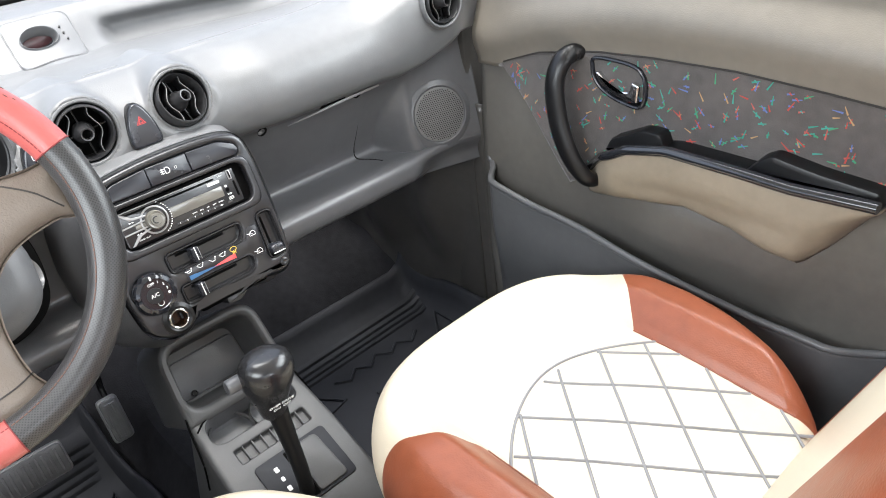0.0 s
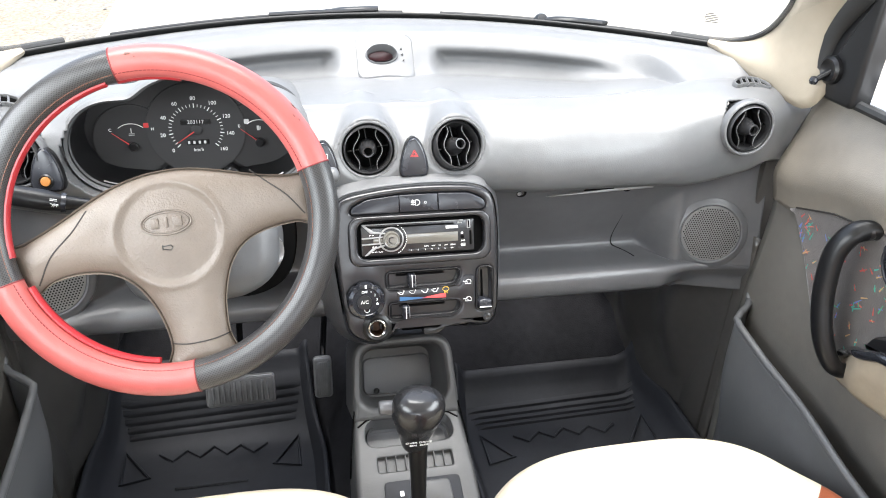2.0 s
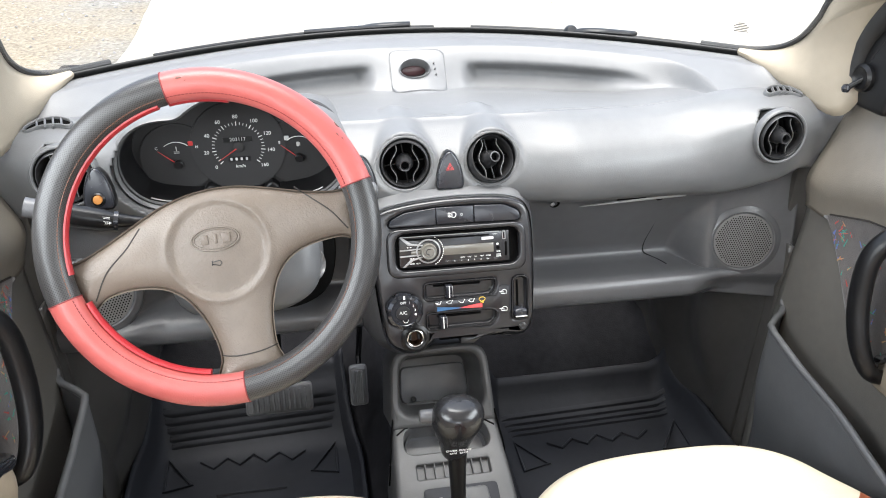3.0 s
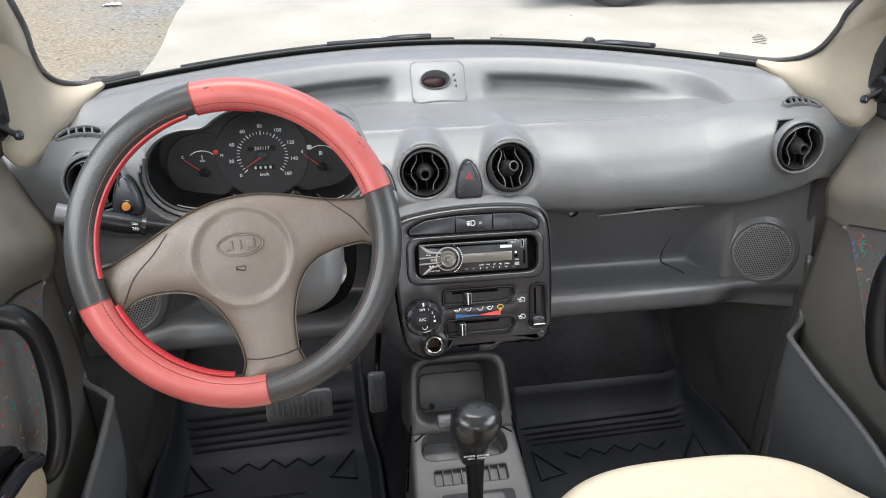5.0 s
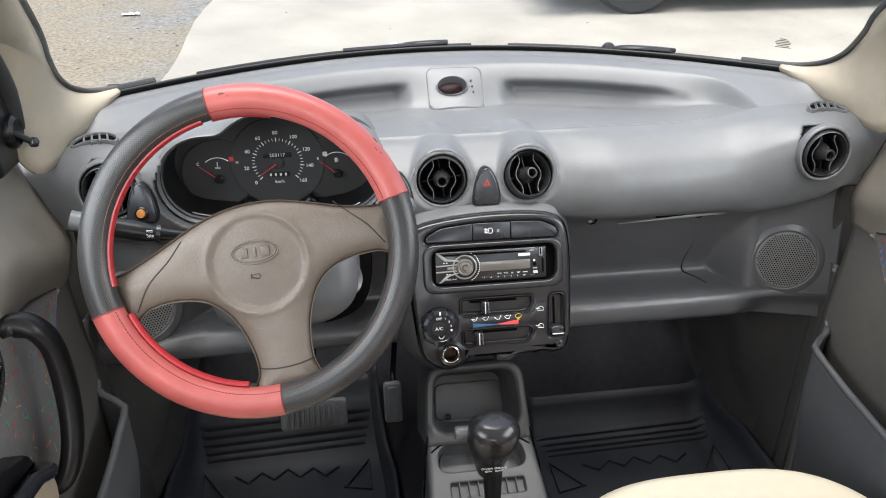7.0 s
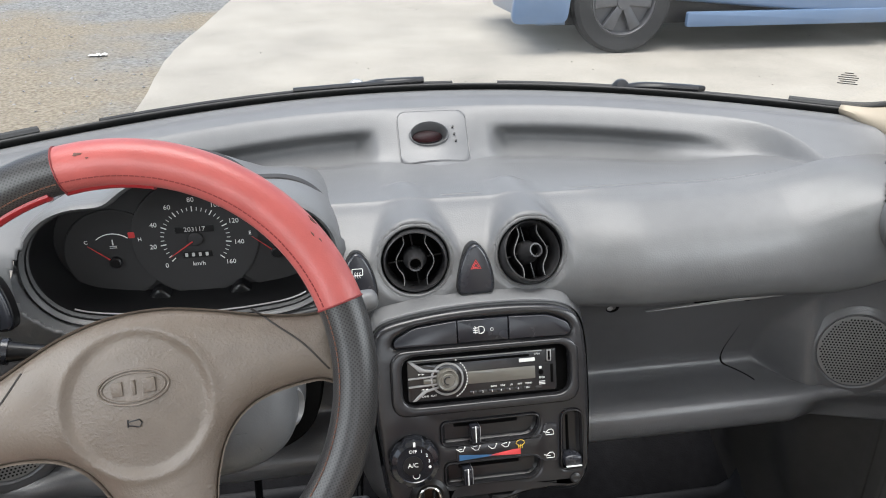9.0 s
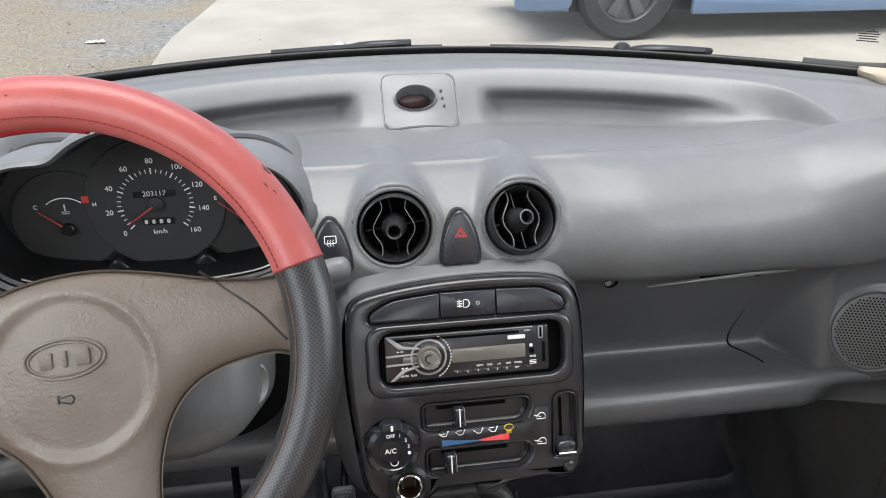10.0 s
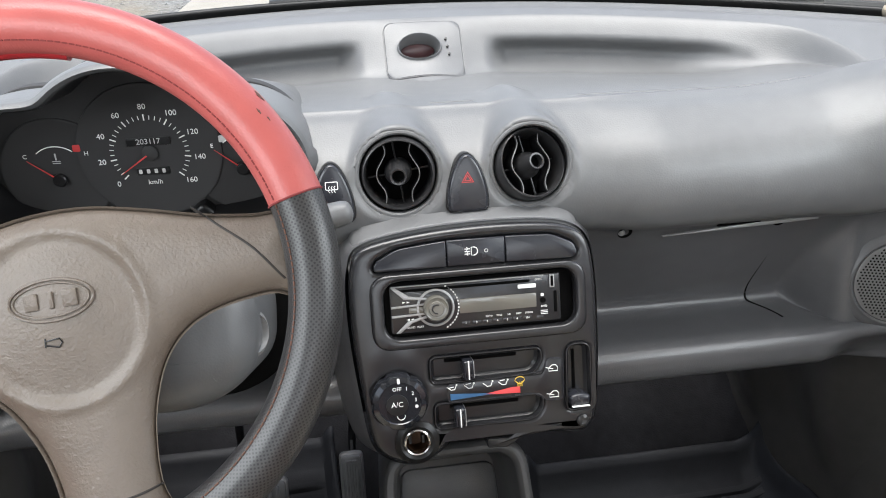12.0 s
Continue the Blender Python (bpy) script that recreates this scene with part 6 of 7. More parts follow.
def pad_top(x, y):
    """The pad's face, rolled over towards its outline."""
    rel = np.array((x, y)) - EDGE
    f = np.clip((rel * AHEAD).sum(axis=1) / (AHEAD ** 2).sum(axis=1), 0, 1)
    d = min(0.030, float(np.sqrt(((rel - AHEAD * f[:, None]) ** 2).sum(axis=1)).min()))
    return pad_height(x, y) - 0.0125 * (1 - math.sqrt(1 - (1 - d / 0.030) ** 2))


bm = bmesh.new()
rr = []
for d, z in ((0.0, -0.050), (0.002, -0.036), (0.0012, -0.0300), (0.0, -0.0255), (-0.0015, -0.0220), (-0.0035, -0.0190), (-0.006, -0.0165)):
    rr.append(ring(bm, [WM @ Vector((x, y, z + pad_height(x, y) + 0.010)) for x, y in offset2(pad2, d)]))
for a, b in zip(rr, rr[1:]):
    bridge(bm, a, b)
# the top is a fine triangle net over the outline
edges = [bm.edges.get((rr[-1][i - 1], rr[-1][i])) for i in range(len(rr[-1]))]
fill = bmesh.ops.triangle_fill(bm, use_beauty=True, edges=edges)
faces = [f for f in fill["geom"] if isinstance(f, bmesh.types.BMFace)]
for _ in range(7):
    inner_edges = list({e for f in faces for e in f.edges if e.calc_length() > 0.0036})
    if not inner_edges:
        break
    inner_edges = [e for e in inner_edges if all(f in faces for f in e.link_faces)]
    res = bmesh.ops.subdivide_edges(bm, edges=inner_edges, cuts=1)
    bm.faces.ensure_lookup_table()
    bmesh.ops.triangulate(bm, faces=[f for f in bm.faces if len(f.verts) > 4 or (len(f.verts) == 4 and f in faces)])
    base = {v for r_ in rr[:-1] for v in r_}
    faces = [f for f in bm.faces if not any(v in base for v in f.verts)]
inv = WM.inverted()
keepv = {v for r_ in rr for v in r_}
for v in bm.verts:
    if v not in keepv:
        l = inv @ v.co
        l.z = pad_top(l.x, l.y) - 0.0015
        v.co = WM @ l
hubpad = part("hub_pad", mend(bm), HUB, wheel, "taupe grained horn pad with three spokes", sharp=60)
for pts in ([(0.094, 0.056), (0.11, 0.044), (0.135, 0.026), (0.155, 0.004)], [(-0.085, 0.015), (-0.10, -0.008), (-0.122, -0.034), (-0.137, -0.066)], [(-0.001, -0.140), (0.02, -0.140), (0.045, -0.136), (0.065, -0.130)]):
    line = [WM @ Vector((x, y, pad_top(x, y) - 0.0016)) for x, y in spline(pts, 30)]
    part("spoke_seam", sweep(line, 0.0009, 6), SEAMDARK, hubpad)


def on_pad(x, y):
    return WM @ Vector((x, y, pad_top(x, y) - 0.001))


lm = radians(6)
for rx, ry, w in ((0.0275, 0.0138, 0.0011), (0.0248, 0.0112, 0.0007)):
    line = [on_pad(rx * math.cos(a) * math.cos(lm) - ry * math.sin(a) * math.sin(lm), -0.001 + rx * math.cos(a) * math.sin(lm) + ry * math.sin(a) * math.cos(lm)) for a in np.linspace(0, 2 * math.pi, 48, endpoint=False)]
    part("emblem_ring", sweep(line, w, 6, closed=True), HUB, hubpad, "moulded oval emblem outline")
for x, w in ((-0.0125, 0.009), (0.0005, 0.003), (0.0125, 0.010)):
    em = axes(on_pad(x, -0.001 + x * 0.1), WM.to_3x3() @ Vector((1, 0.1, 0)), WM.to_3x3() @ Vector((-0.1, 1, 0)))
    part("emblem_bar", plate(box2(-w / 2, w / 2, -0.0058, 0.0058, 0.001, 2), -0.001, 0.0012, em, 0.0006), HUB, hubpad, "plain raised emblem bar")
bm = bmesh.new()
sweep([on_pad(-0.005, -0.0265), on_pad(-0.005, -0.0325)], 0.0006, 5, bm=bm)
sweep([on_pad(-0.005, -0.0285), on_pad(0.004, -0.0265), on_pad(0.006, -0.029), on_pad(0.004, -0.0325), on_pad(-0.005, -0.031)], 0.0006, 5, bm=bm)
part("horn_mark", bm, BLACK, hubpad, "small dark horn symbol")

# steering column, stalks
column = thing("steering_column", "grey plastic steering column shroud with ignition lock", "steering column", at=(-0.3, -0.1, 0.6))
bm = plate(rounded([(-0.075, 0.035), (0.085, 0.035), (0.118, -0.005), (0.116, -0.075), (0.07, -0.105), (-0.06, -0.105), (-0.085, -0.06)], 0.035, 6), -0.27, -0.10, WM, 0.035, steps=5)
part("shroud", bm, DASH, column, "light grey shroud")
part("collar", lathe([(0.045, -0.12), (0.045, -0.06), (0.038, -0.045), (0.0, -0.045)], WM, 40), DASH_LOW, column)
part("ignition_ring", lathe([(0.02, -0.03), (0.02, 0.0), (0.016, 0.003), (0.014, -0.004), (0.0, -0.004)], WM @ Matrix.Translation((0.112, -0.045, -0.135)) @ pose(0, 0, 0, 0, 60), 32), SILVER, column, "pale ignition lock ring")
part("shroud_slot", plate(box2(-0.012, 0.012, -0.002, 0.002, 0.0015), -0.001, 0.001, WM @ Matrix.Translation((0.02, -0.102, -0.12)) @ pose(0, 0, 0, 80), 0.0005), VOID, column)
# black sheet paints the shaded gap round the column shroud
part("column_gap_shade", plate(rounded([(-0.09, 0.03), (0.128, 0.03), (0.138, -0.03), (0.126, -0.09), (0.080, -0.116), (-0.08, -0.116), (-0.10, -0.06)], 0.04, 6), -0.29, -0.245, WM, 0.004), VOID, column)
stalk = thing("indicator_stalk", "black indicator and light stalk behind the wheel", "indicator stalk", at=(-0.42, -0.1, 0.7))
path = spline([(-0.36, -0.09, 0.676), (-0.42, -0.10, 0.694), (-0.46, -0.105, 0.703), (-0.50, -0.11, 0.716), (-0.535, -0.115, 0.728)], 30)
part("arm", sweep(path, lambda t: 0.007 + 0.006 * smooth(0.25, 0.6, t), 18, up=(0, -1, 0.4)), BLACK, stalk)
part("end_cap", sweep([path[-1], Vector(path[-1]) + Vector((-0.012, -0.001, 0.004))], 0.0125, 18, up=(0, -1, 0.4)), DASH_LOW, stalk)
part("ring_mark", sweep([path[12], path[13]], 0.0122, 18, up=(0, -1, 0.4)), SWITCH, stalk)
sm = axes(Vector(path[14]) + Vector((0, -0.0125, 0.004)), (-1 * -1, 0, -0.2), (0, -0.1, 1))
lettering("stalk_word", "OFF", 0.0062, sm @ Matrix.Translation((0, -0.003, 0)), WHITE, stalk)
bm = plate(box2(-0.004, 0.004, 0.0035, 0.0042, 0.0002, 1), 0, 0.0003, sm, 0.0001)
plate(box2(-0.004, 0.004, 0.0055, 0.0062, 0.0002, 1), 0, 0.0003, sm, 0.0001, bm=bm)
part("stalk_symbol", bm, WHITE, stalk)
wst = thing("wiper_stalk", "grey-tipped wiper stalk beside the steering wheel", "wiper stalk", at=(-0.15, -0.06, 0.69))
part("arm", sweep([(-0.24, -0.05, 0.675), (-0.17, -0.055, 0.690), (-0.135, -0.058, 0.697)], 0.006, 14, up=(0, -1, 0.4)), BLACK, wst)
part("end_cap", sweep(spline([(-0.142, -0.058, 0.696), (-0.13, -0.06, 0.699), (-0.118, -0.061, 0.702), (-0.113, -0.061, 0.703)], 8), lambda t: 0.0115 * math.sqrt(max(0.05, 1 - max(0, t - 0.4) ** 2 * 2.6)), 18, up=(0, -1, 0.4)), DASH, wst, "light grey end cap")

# ---- pedals ----
def pedal(name, label, x, y, z, w, h, lean, ribs, across):
    p = thing(name, label, "pedal", "pedals", at=(x, y, z))
    m = axes((x, y, z), (1, 0, 0), (0, math.sin(radians(lean)), math.cos(radians(lean))))
    pad = part("pad", plate(rounded([(-w / 2, -h / 2), (w / 2, -h / 2), (w / 2, h / 2), (-w / 2, h / 2)], 0.008, 4), -0.01, 0.002, m, 0.003), SPOKE, p)
    part("rim_plate", plate(rounded([(-w / 2 - 0.003, -h / 2 - 0.003), (w / 2 + 0.003, -h / 2 - 0.003), (w / 2 + 0.003, h / 2 + 0.003), (-w / 2 - 0.003, h / 2 + 0.003)], 0.009, 4), -0.012, -0.004, m, 0.002), SILVER, p, "bare metal rim")
    for k in range(ribs):
        f = (k + 0.5) / ribs - 0.5
        if across:
            b = block(-0.0022, 0.0022, -h / 2 + 0.006, h / 2 - 0.006, 0.001, 0.006, 0.001, m @ pose(f * (w - 0.012), 0, 0), segments=1)
        else:
            b = block(-w / 2 + 0.005, w / 2 - 0.005, -0.002, 0.002, 0.001, 0.006, 0.001, m @ pose(0, f * (h - 0.01), 0), segments=1)
        part("rib", b, SPOKE, pad)
    part("arm", sweep([m @ Vector((0, 0, -0.008)), m @ Vector((0.004, h / 2 + 0.02, -0.02)), (x + 0.01, y + 0.02, z + 0.16), (x + 0.01, y + 0.06, z + 0.34)], 0.006, 8), BLACK, p)
    return p


pedal("brake_pedal", "wide ribbed black brake pedal", -0.298, 0.18, 0.152, 0.125, 0.052, 24, 11, True)
pedal("accelerator_pedal", "narrow ribbed black accelerator pedal", -0.138, 0.22, 0.132, 0.031, 0.082, 18, 5, True)

# ---- rubber mats ----
def rubber_mat(x0, x1, yfront, label, ribs=4, zig_at=0.135, pitch=0.0158):
    """A moulded mat with a raised rim, cross ribs and a zigzag."""
    mat = thing("floor_mat", label, "floor mat", "rubber floor mats", at=((x0 + x1) / 2, -0.1, 0))

    def h(x, y):
        return floor_at(x, y) + 0.018

    def at(u, v):
        y = -0.62 + (yfront + 0.62) * v
        t = smooth(0.10, yfront, y)
        a, b = x0 + 0.02 * t, x1 - 0.02 * t
        x = a + (b - a) * u
        e = min(u, 1 - u) * (b - a)
        z = h(x, y) + 0.022 * smooth(0.022, 0.004, e) + 0.02 * smooth(yfront - 0.022, yfront - 0.002, y)
        return Vector((x, y, z))

    base = part("tray", sheet(60, 90, at), RUBBER, mat)
    thicken(base, 0.006)
    mid, half = (x0 + x1) / 2, (x1 - x0) / 2 - 0.05
    for k in range(ribs):
        yk, lift = yfront - 0.055 - pitch * k, (0.0, 0.0062, 0.0066, 0.0066, 0.0066, 0.0062, 0.0)

        def bar(u, v):
            y = yk + 0.4 * pitch * (2 * v - 1) + 0.004 * (2 * u - 1)
            x = mid + (half + 0.015 - 0.004 * k) * (2 * u - 1)
            return Vector((x, y, h(x, y) - 0.001 + lift[int(round(v * 6))] * (1 if 0.01 < u < 0.99 else 0)))

        part("rib", sheet(20, 7, bar), RUBBER, base)
    y = yfront - zig_at
    zig = [(mid - half * 0.62 + half * 1.24 * j / 8, y - (0.022 if j % 2 else 0.0) - 0.006 * abs(j - 4) / 4) for j in range(9)]
    part("zigzag", sweep([(x, yy, h(x, yy) + 0.002) for x, yy in zig], 0.004, 6, squash=0.8), RUBBER, base)
    for s in (-1, 1):
        tri3 = [(mid + s * half, y + 0.004), (mid + s * half * 0.70, y - 0.066), (mid + s * half, y - 0.078)]
        part("corner_rib", sweep([(x, yy, h(x, yy) + 0.002) for x, yy in tri3], 0.004, 6, closed=True, squash=0.8), RUBBER, base)
    part("end_rib", sweep([(mid - half * 0.4, y - 0.10, h(mid, y - 0.10) + 0.002), (mid + half * 0.4, y - 0.10, h(mid, y - 0.10) + 0.002)], 0.004, 6, squash=0.8), RUBBER, base)


rubber_mat(0.128, 0.590, 0.262, "black moulded rubber mat in the passenger footwell")
rubber_mat(-0.580, -0.145, 0.330, "black moulded rubber mat in the driver's footwell", 5, 0.140, 0.0122)

# ---- seats ----
def cut_lines(bm, xc, yc):
    """Cuts a cushion along the borders of its brown bolsters."""
    for sgn in (-1, 1):
        for co, no in (((xc + sgn * 0.150, 0, 0), (1, 0, 0)), ((xc + sgn * 0.145, yc + 0.030, 0), (-0.99 * sgn, 1, 0))):
            bmesh.ops.bisect_plane(bm, geom=bm.verts[:] + bm.edges[:] + bm.faces[:], plane_co=co, plane_no=Vector(no).normalized())


def seat(xc, label, back_lean, full):
    s = thing("front_seat", label, "car seat", "front seats", at=(xc, -0.5, 0))

    def plan(a):
        """The cushion's outline about its middle."""
        c, q = math.cos(a), math.sin(a)
        x = 0.264 * math.copysign(abs(c) ** 0.62, c)
        y = 0.262 * math.copysign(abs(q) ** (0.82 if q > 0 else 0.5), q)
        return x * (1 - 0.16 * smooth(0.02, -0.25, y)), y

    def top(x, y):
        z = 0.352 + 0.012 * smooth(0.0, 0.2, y) - 0.018 * smooth(0.0, -0.25, y)
        z += 0.030 * smooth(0.150, 0.195, abs(x)) * smooth(0.16, 0.05, y)
        z -= 0.010 * smooth(0.157, 0.149, abs(x)) * smooth(0.11, 0.05, y)
        return z

    yc = -0.513

    def cushion(u, v):
        a = 2 * math.pi * u
        px, py = plan(a)
        if v < 0.25:
            f, z = 1.0 - 0.05 * (0.25 - v) / 0.25, 0.13 + 0.145 * v / 0.25
            return Vector((xc + px * f, yc + py * f, z))
        if v < 0.5:
            b = (v - 0.25) / 0.25 * math.pi / 2
            f = 1.0 - 0.15 * (1 - math.cos(b))
            zt = top(px * 0.85, py * 0.85)
            return Vector((xc + px * f, yc + py * f, 0.275 + (zt - 0.275) * math.sin(b)))
        f = 0.85 * (1 - (v - 0.5) / 0.5)
        return Vector((xc + px * f, yc + py * f, top(px * f, py * f)))

    def is_brown(c):
        x, y = c.x - xc, c.y - yc
        return abs(x) > 0.150 and y < 0.030 + 0.99 * (abs(x) - 0.145)

    def insert(c):
        x, y = c.x - xc, c.y - yc
        return c.z > 0.3 and abs(x) < 0.149 + 0.25 * max(0.0, y - 0.02) and y < 0.078 - 2.0 * x * x

    for nm, mat, test in (("side_bolster", BROWN, lambda c: is_brown(c)), ("front_panel", CREAM, lambda c: not is_brown(c))):
        bm = sheet(140, 90, cushion, close_u=True)
        cut_lines(bm, xc, yc)
        bmesh.ops.delete(bm, geom=[f for f in bm.faces if not test(f.calc_center_median())], context="FACES")
        bmesh.ops.remove_doubles(bm, verts=bm.verts, dist=1e-6)
        if nm == "side_bolster":
            for sgn in (-1, 1):
                own = bm.copy()
                bmesh.ops.delete(own, geom=[f for f in own.faces if (f.calc_center_median().x - xc) * sgn < 0], context="FACES")
                part("cushion_bolster", mend(own), mat, s, "rust brown cushion bolster", sharp=80)
            bm.free()
        else:
            part("cushion", mend(bm), mat, s, "cream cushion", sharp=80)
    part("base", block(xc - 0.17, xc + 0.17, -0.73, -0.36, 0.03, 0.16, 0.02), BLACK, s, "dark seat frame")
    # seams: arc, side lines and diamond quilting
    th = part("seam_arc", sweep([(xc + x, yc + 0.070 - 3.2 * x * x, top(x, 0.070 - 3.2 * x * x) + 0.0005) for x in np.linspace(-0.15, 0.15, 40)], 0.0019, 6), SEAM, s)
    for sgn in (-1, 1):
        part("seam_side", sweep([(xc + sgn * 0.150, yc + y, top(0.150, y) + 0.0008) for y in np.linspace(-0.2, 0.035, 30)], 0.0017, 6), BROWN, s)
    bm = bmesh.new()
    step = 0.082
    for d in (-1, 1):
        for k in range(-7, 8):
            run = []
            for t in np.linspace(-0.45, 0.45, 90):
                x, y = t * 0.62 + k * step, d * t * 0.78 - 0.06
                if abs(x) < 0.149 and -0.23 < y < 0.070 - 3.2 * x * x:
                    run.append((xc + x, yc + y, top(x, y) + 0.0002))
                    continue
                if len(run) > 2:
                    sweep(run, 0.0021, 5, bm=bm)
                run = []
            if len(run) > 2:
                sweep(run, 0.0021, 5, bm=bm)
    part("quilting", bm, SEAM, s, "grey diamond quilting stitches")
    # backrest
    lean = radians(back_lean)
    bmx = axes((xc, -0.782 if full else -0.752, 0.28), (1, 0, 0), (0, -math.sin(lean), math.cos(lean)))
    hgt = 0.60 if full else 0.52

    def back(u, v):
        a = 2 * math.pi * u
        c, q = math.cos(a), math.sin(a)
        w = 0.245 * (1 - 0.16 * smooth(0.3, 1.0, v))
        x = w * math.copysign(abs(c) ** 0.6, c)
        z = 0.055 * math.copysign(abs(q) ** 0.45, q)
        if q > 0:
            z += (0.025 + 0.050 * smooth(0.05, 0.4, v)) * smooth(0.10, 0.185, abs(x)) * smooth(1.0, 0.75, v)
        end = math.sqrt(max(0.0, 1 - max(0.0, (v - 0.88) / 0.12) ** 2))
        return bmx @ Vector((x * (0.75 + 0.25 * end), hgt * v, z * end))

    inv = bmx.inverted()

    def side(c):
        l = inv @ c
        return abs(l.x) > 0.118

    def split():
        b = sheet(96, 50, back, close_u=True)
        for sgn in (-1, 1):
            bmesh.ops.bisect_plane(b, geom=b.verts[:] + b.edges[:] + b.faces[:], plane_co=(xc + sgn * 0.118, 0, 0), plane_no=(1, 0, 0))
        return b

    bm = split()
    bmesh.ops.delete(bm, geom=[f for f in bm.faces if side(f.calc_center_median())], context="FACES")
    part("backrest", mend(bm), CREAM, s, "cream backrest", sharp=80)
    for sgn in (-1, 1):
        bm = split()
        bmesh.ops.delete(bm, geom=[f for f in bm.faces if not (side(f.calc_center_median()) and (f.calc_center_median().x - xc) * sgn > 0)], context="FACES")
        part("back_bolster", mend(bm), BROWN, s, "rust brown backrest bolster", sharp=80)
        lift = 0.055 + 0.025 * smooth(0.10, 0.185, 0.118)
        line = [bmx @ Vector((sgn * 0.118, hgt * v, lift + 0.0015 + 0.050 * smooth(0.05, 0.4, v) * smooth(0.10, 0.185, 0.118))) for v in np.linspace(0.02, 0.72, 30)]
        part("piping", sweep(line, 0.0035, 8), PIPING, s, "lavender grey piping")
    return s


seat(0.264, "cream quilted passenger seat with rust brown bolsters", 21, True)
seat(-0.300, "cream quilted driver's seat with rust brown bolsters", 38, False)

# ---- doors ----
FABTOP = [(-0.060, 0.606), (-0.076, 0.614), (-0.153, 0.641), (-0.267, 0.660), (-0.366, 0.666), (-0.495, 0.668), (-0.606, 0.662), (-0.683, 0.656), (-0.92, 0.640)]


def fabtop(y):
    return float(np.interp(-y, [-p[0] for p in FABTOP], [p[1] for p in FABTOP]))


def door_x(y, z):
    """The inner face of the right door panel."""
    x = 0.612
    x -= 0.010 * smooth(0.60, 0.40, z)
    top = fabtop(y)
    x -= 0.012 * math.exp(-((z - top - 0.045) / 0.03) ** 2)
    x += 0.035 * smooth(top + 0.06, 0.80, z)
    x += 0.008 * smooth(0.25, 0.05, z)
    x -= 0.022 * smooth(0.31, 0.40, z) * smooth(0.49, 0.44, z) * smooth(-0.24, -0.44, y) * smooth(-0.67, -0.57, y)
    return x


def car_door(s, label):
    d = thing("door_1" if s > 0 else "door_2", label, "car door", "front doors", "structure", at=(s * 0.62, -0.5, 0.05))
    flipm = Matrix.Diagonal((s, 1, 1, 1))

    def add(name, bm, mat, lab="", parent=None, sharp=38, solid=0.0, kind=""):
        bm.transform(flipm)
        if s < 0:
            bmesh.ops.reverse_faces(bm, faces=bm.faces)
        ob = part(name, bm, mat, parent or d, lab, sharp, kind=kind)
        if solid:
            thicken(ob, solid, 0)
        return ob

    Y0, Y1 = -0.012, -1.02
    add("panel", mend(sheet(80, 80, lambda u, v: Vector((door_x(Y0 + (Y1 - Y0) * u, 0.05 + 0.62 * v), Y0 + (Y1 - Y0) * u, 0.05 + 0.62 * v)))), DOORGREY, "grey plastic lower panel", solid=0.006)
    add("upper_trim", mend(sheet(80, 24, lambda u, v: (lambda y: Vector((door_x(y, fabtop(y) - 0.004 + (0.785 - fabtop(y) + 0.004) * v) - 0.004, y, fabtop(y) - 0.004 + (0.785 - fabtop(y) + 0.004) * v)))(Y0 + (Y1 - Y0) * u))), TAUPE, "taupe padded upper trim", solid=0.006)
    add("outer_skin", block(0.66, 0.70, Y1, Y0, 0.03, 0.79, 0.012), SHELL, "painted outer skin")
    # woven fabric inset
    lo = [(-0.060, 0.604), (-0.074, 0.604), (-0.122, 0.551), (-0.182, 0.476), (-0.222, 0.428), (-0.255, 0.445), (-0.29, 0.485), (-0.33, 0.512), (-0.42, 0.522), (-0.55, 0.530), (-0.70, 0.535), (-0.92, 0.535)]

    def fablow(y):
        return float(np.interp(-y, [-p[0] for p in lo], [p[1] for p in lo]))

    def fab(u, v):
        y = -0.062 - 0.85 * u
        z = fablow(y) + (fabtop(y) - fablow(y)) * v
        return Vector((door_x(y, z) - 0.006, y, z))

    cloth = add("fabric_inset", mend(sheet(70, 30, fab)), FABRIC, "dark woven fabric with coloured flecks", solid=0.004)
    bm = bmesh.new()
    r = random.Random(11)
    for _ in range(300):
        y = r.uniform(-0.91, -0.09)
        a, b = fablow(y) + 0.006, fabtop(y) - 0.006
        if b - a < 0.01:
            continue
        z, ang, l = r.uniform(a, b), r.uniform(0, math.pi), r.uniform(0.008, 0.016)
        mid = r.choice((0, 1, 1))
        for turn in ((ang,) if not mid else (ang, ang + 1.0)):
            ll = l if turn == ang else l * 0.5
            dy, dz = math.cos(turn) * ll / 2, math.sin(turn) * ll / 2
            ny, nz = -math.sin(turn) * 0.0013, math.cos(turn) * 0.0013
            q = [(y - dy - ny, z - dz - nz), (y + dy - ny * 0.4, z + dz - nz * 0.4), (y + dy + ny * 0.4, z + dz + nz * 0.4), (y - dy + ny, z - dz + nz)]
            bm.faces.new([bm.verts.new((door_x(p, w) - 0.0089, p, w)) for p, w in q])
    add("yarn_flecks", bm, YARN, "coloured yarn flecks", cloth, kind="stuff")
    edge = [(door_x(y, z) - 0.008, y, z) for y, z in ((p[0], p[1]) for p in [(-0.075 - 0.8 * k / 40, fabtop(-0.075 - 0.8 * k / 40) + 0.001) for k in range(41)])]
    add("trim_seam", sweep(edge, 0.0014, 6), SEAMDARK)
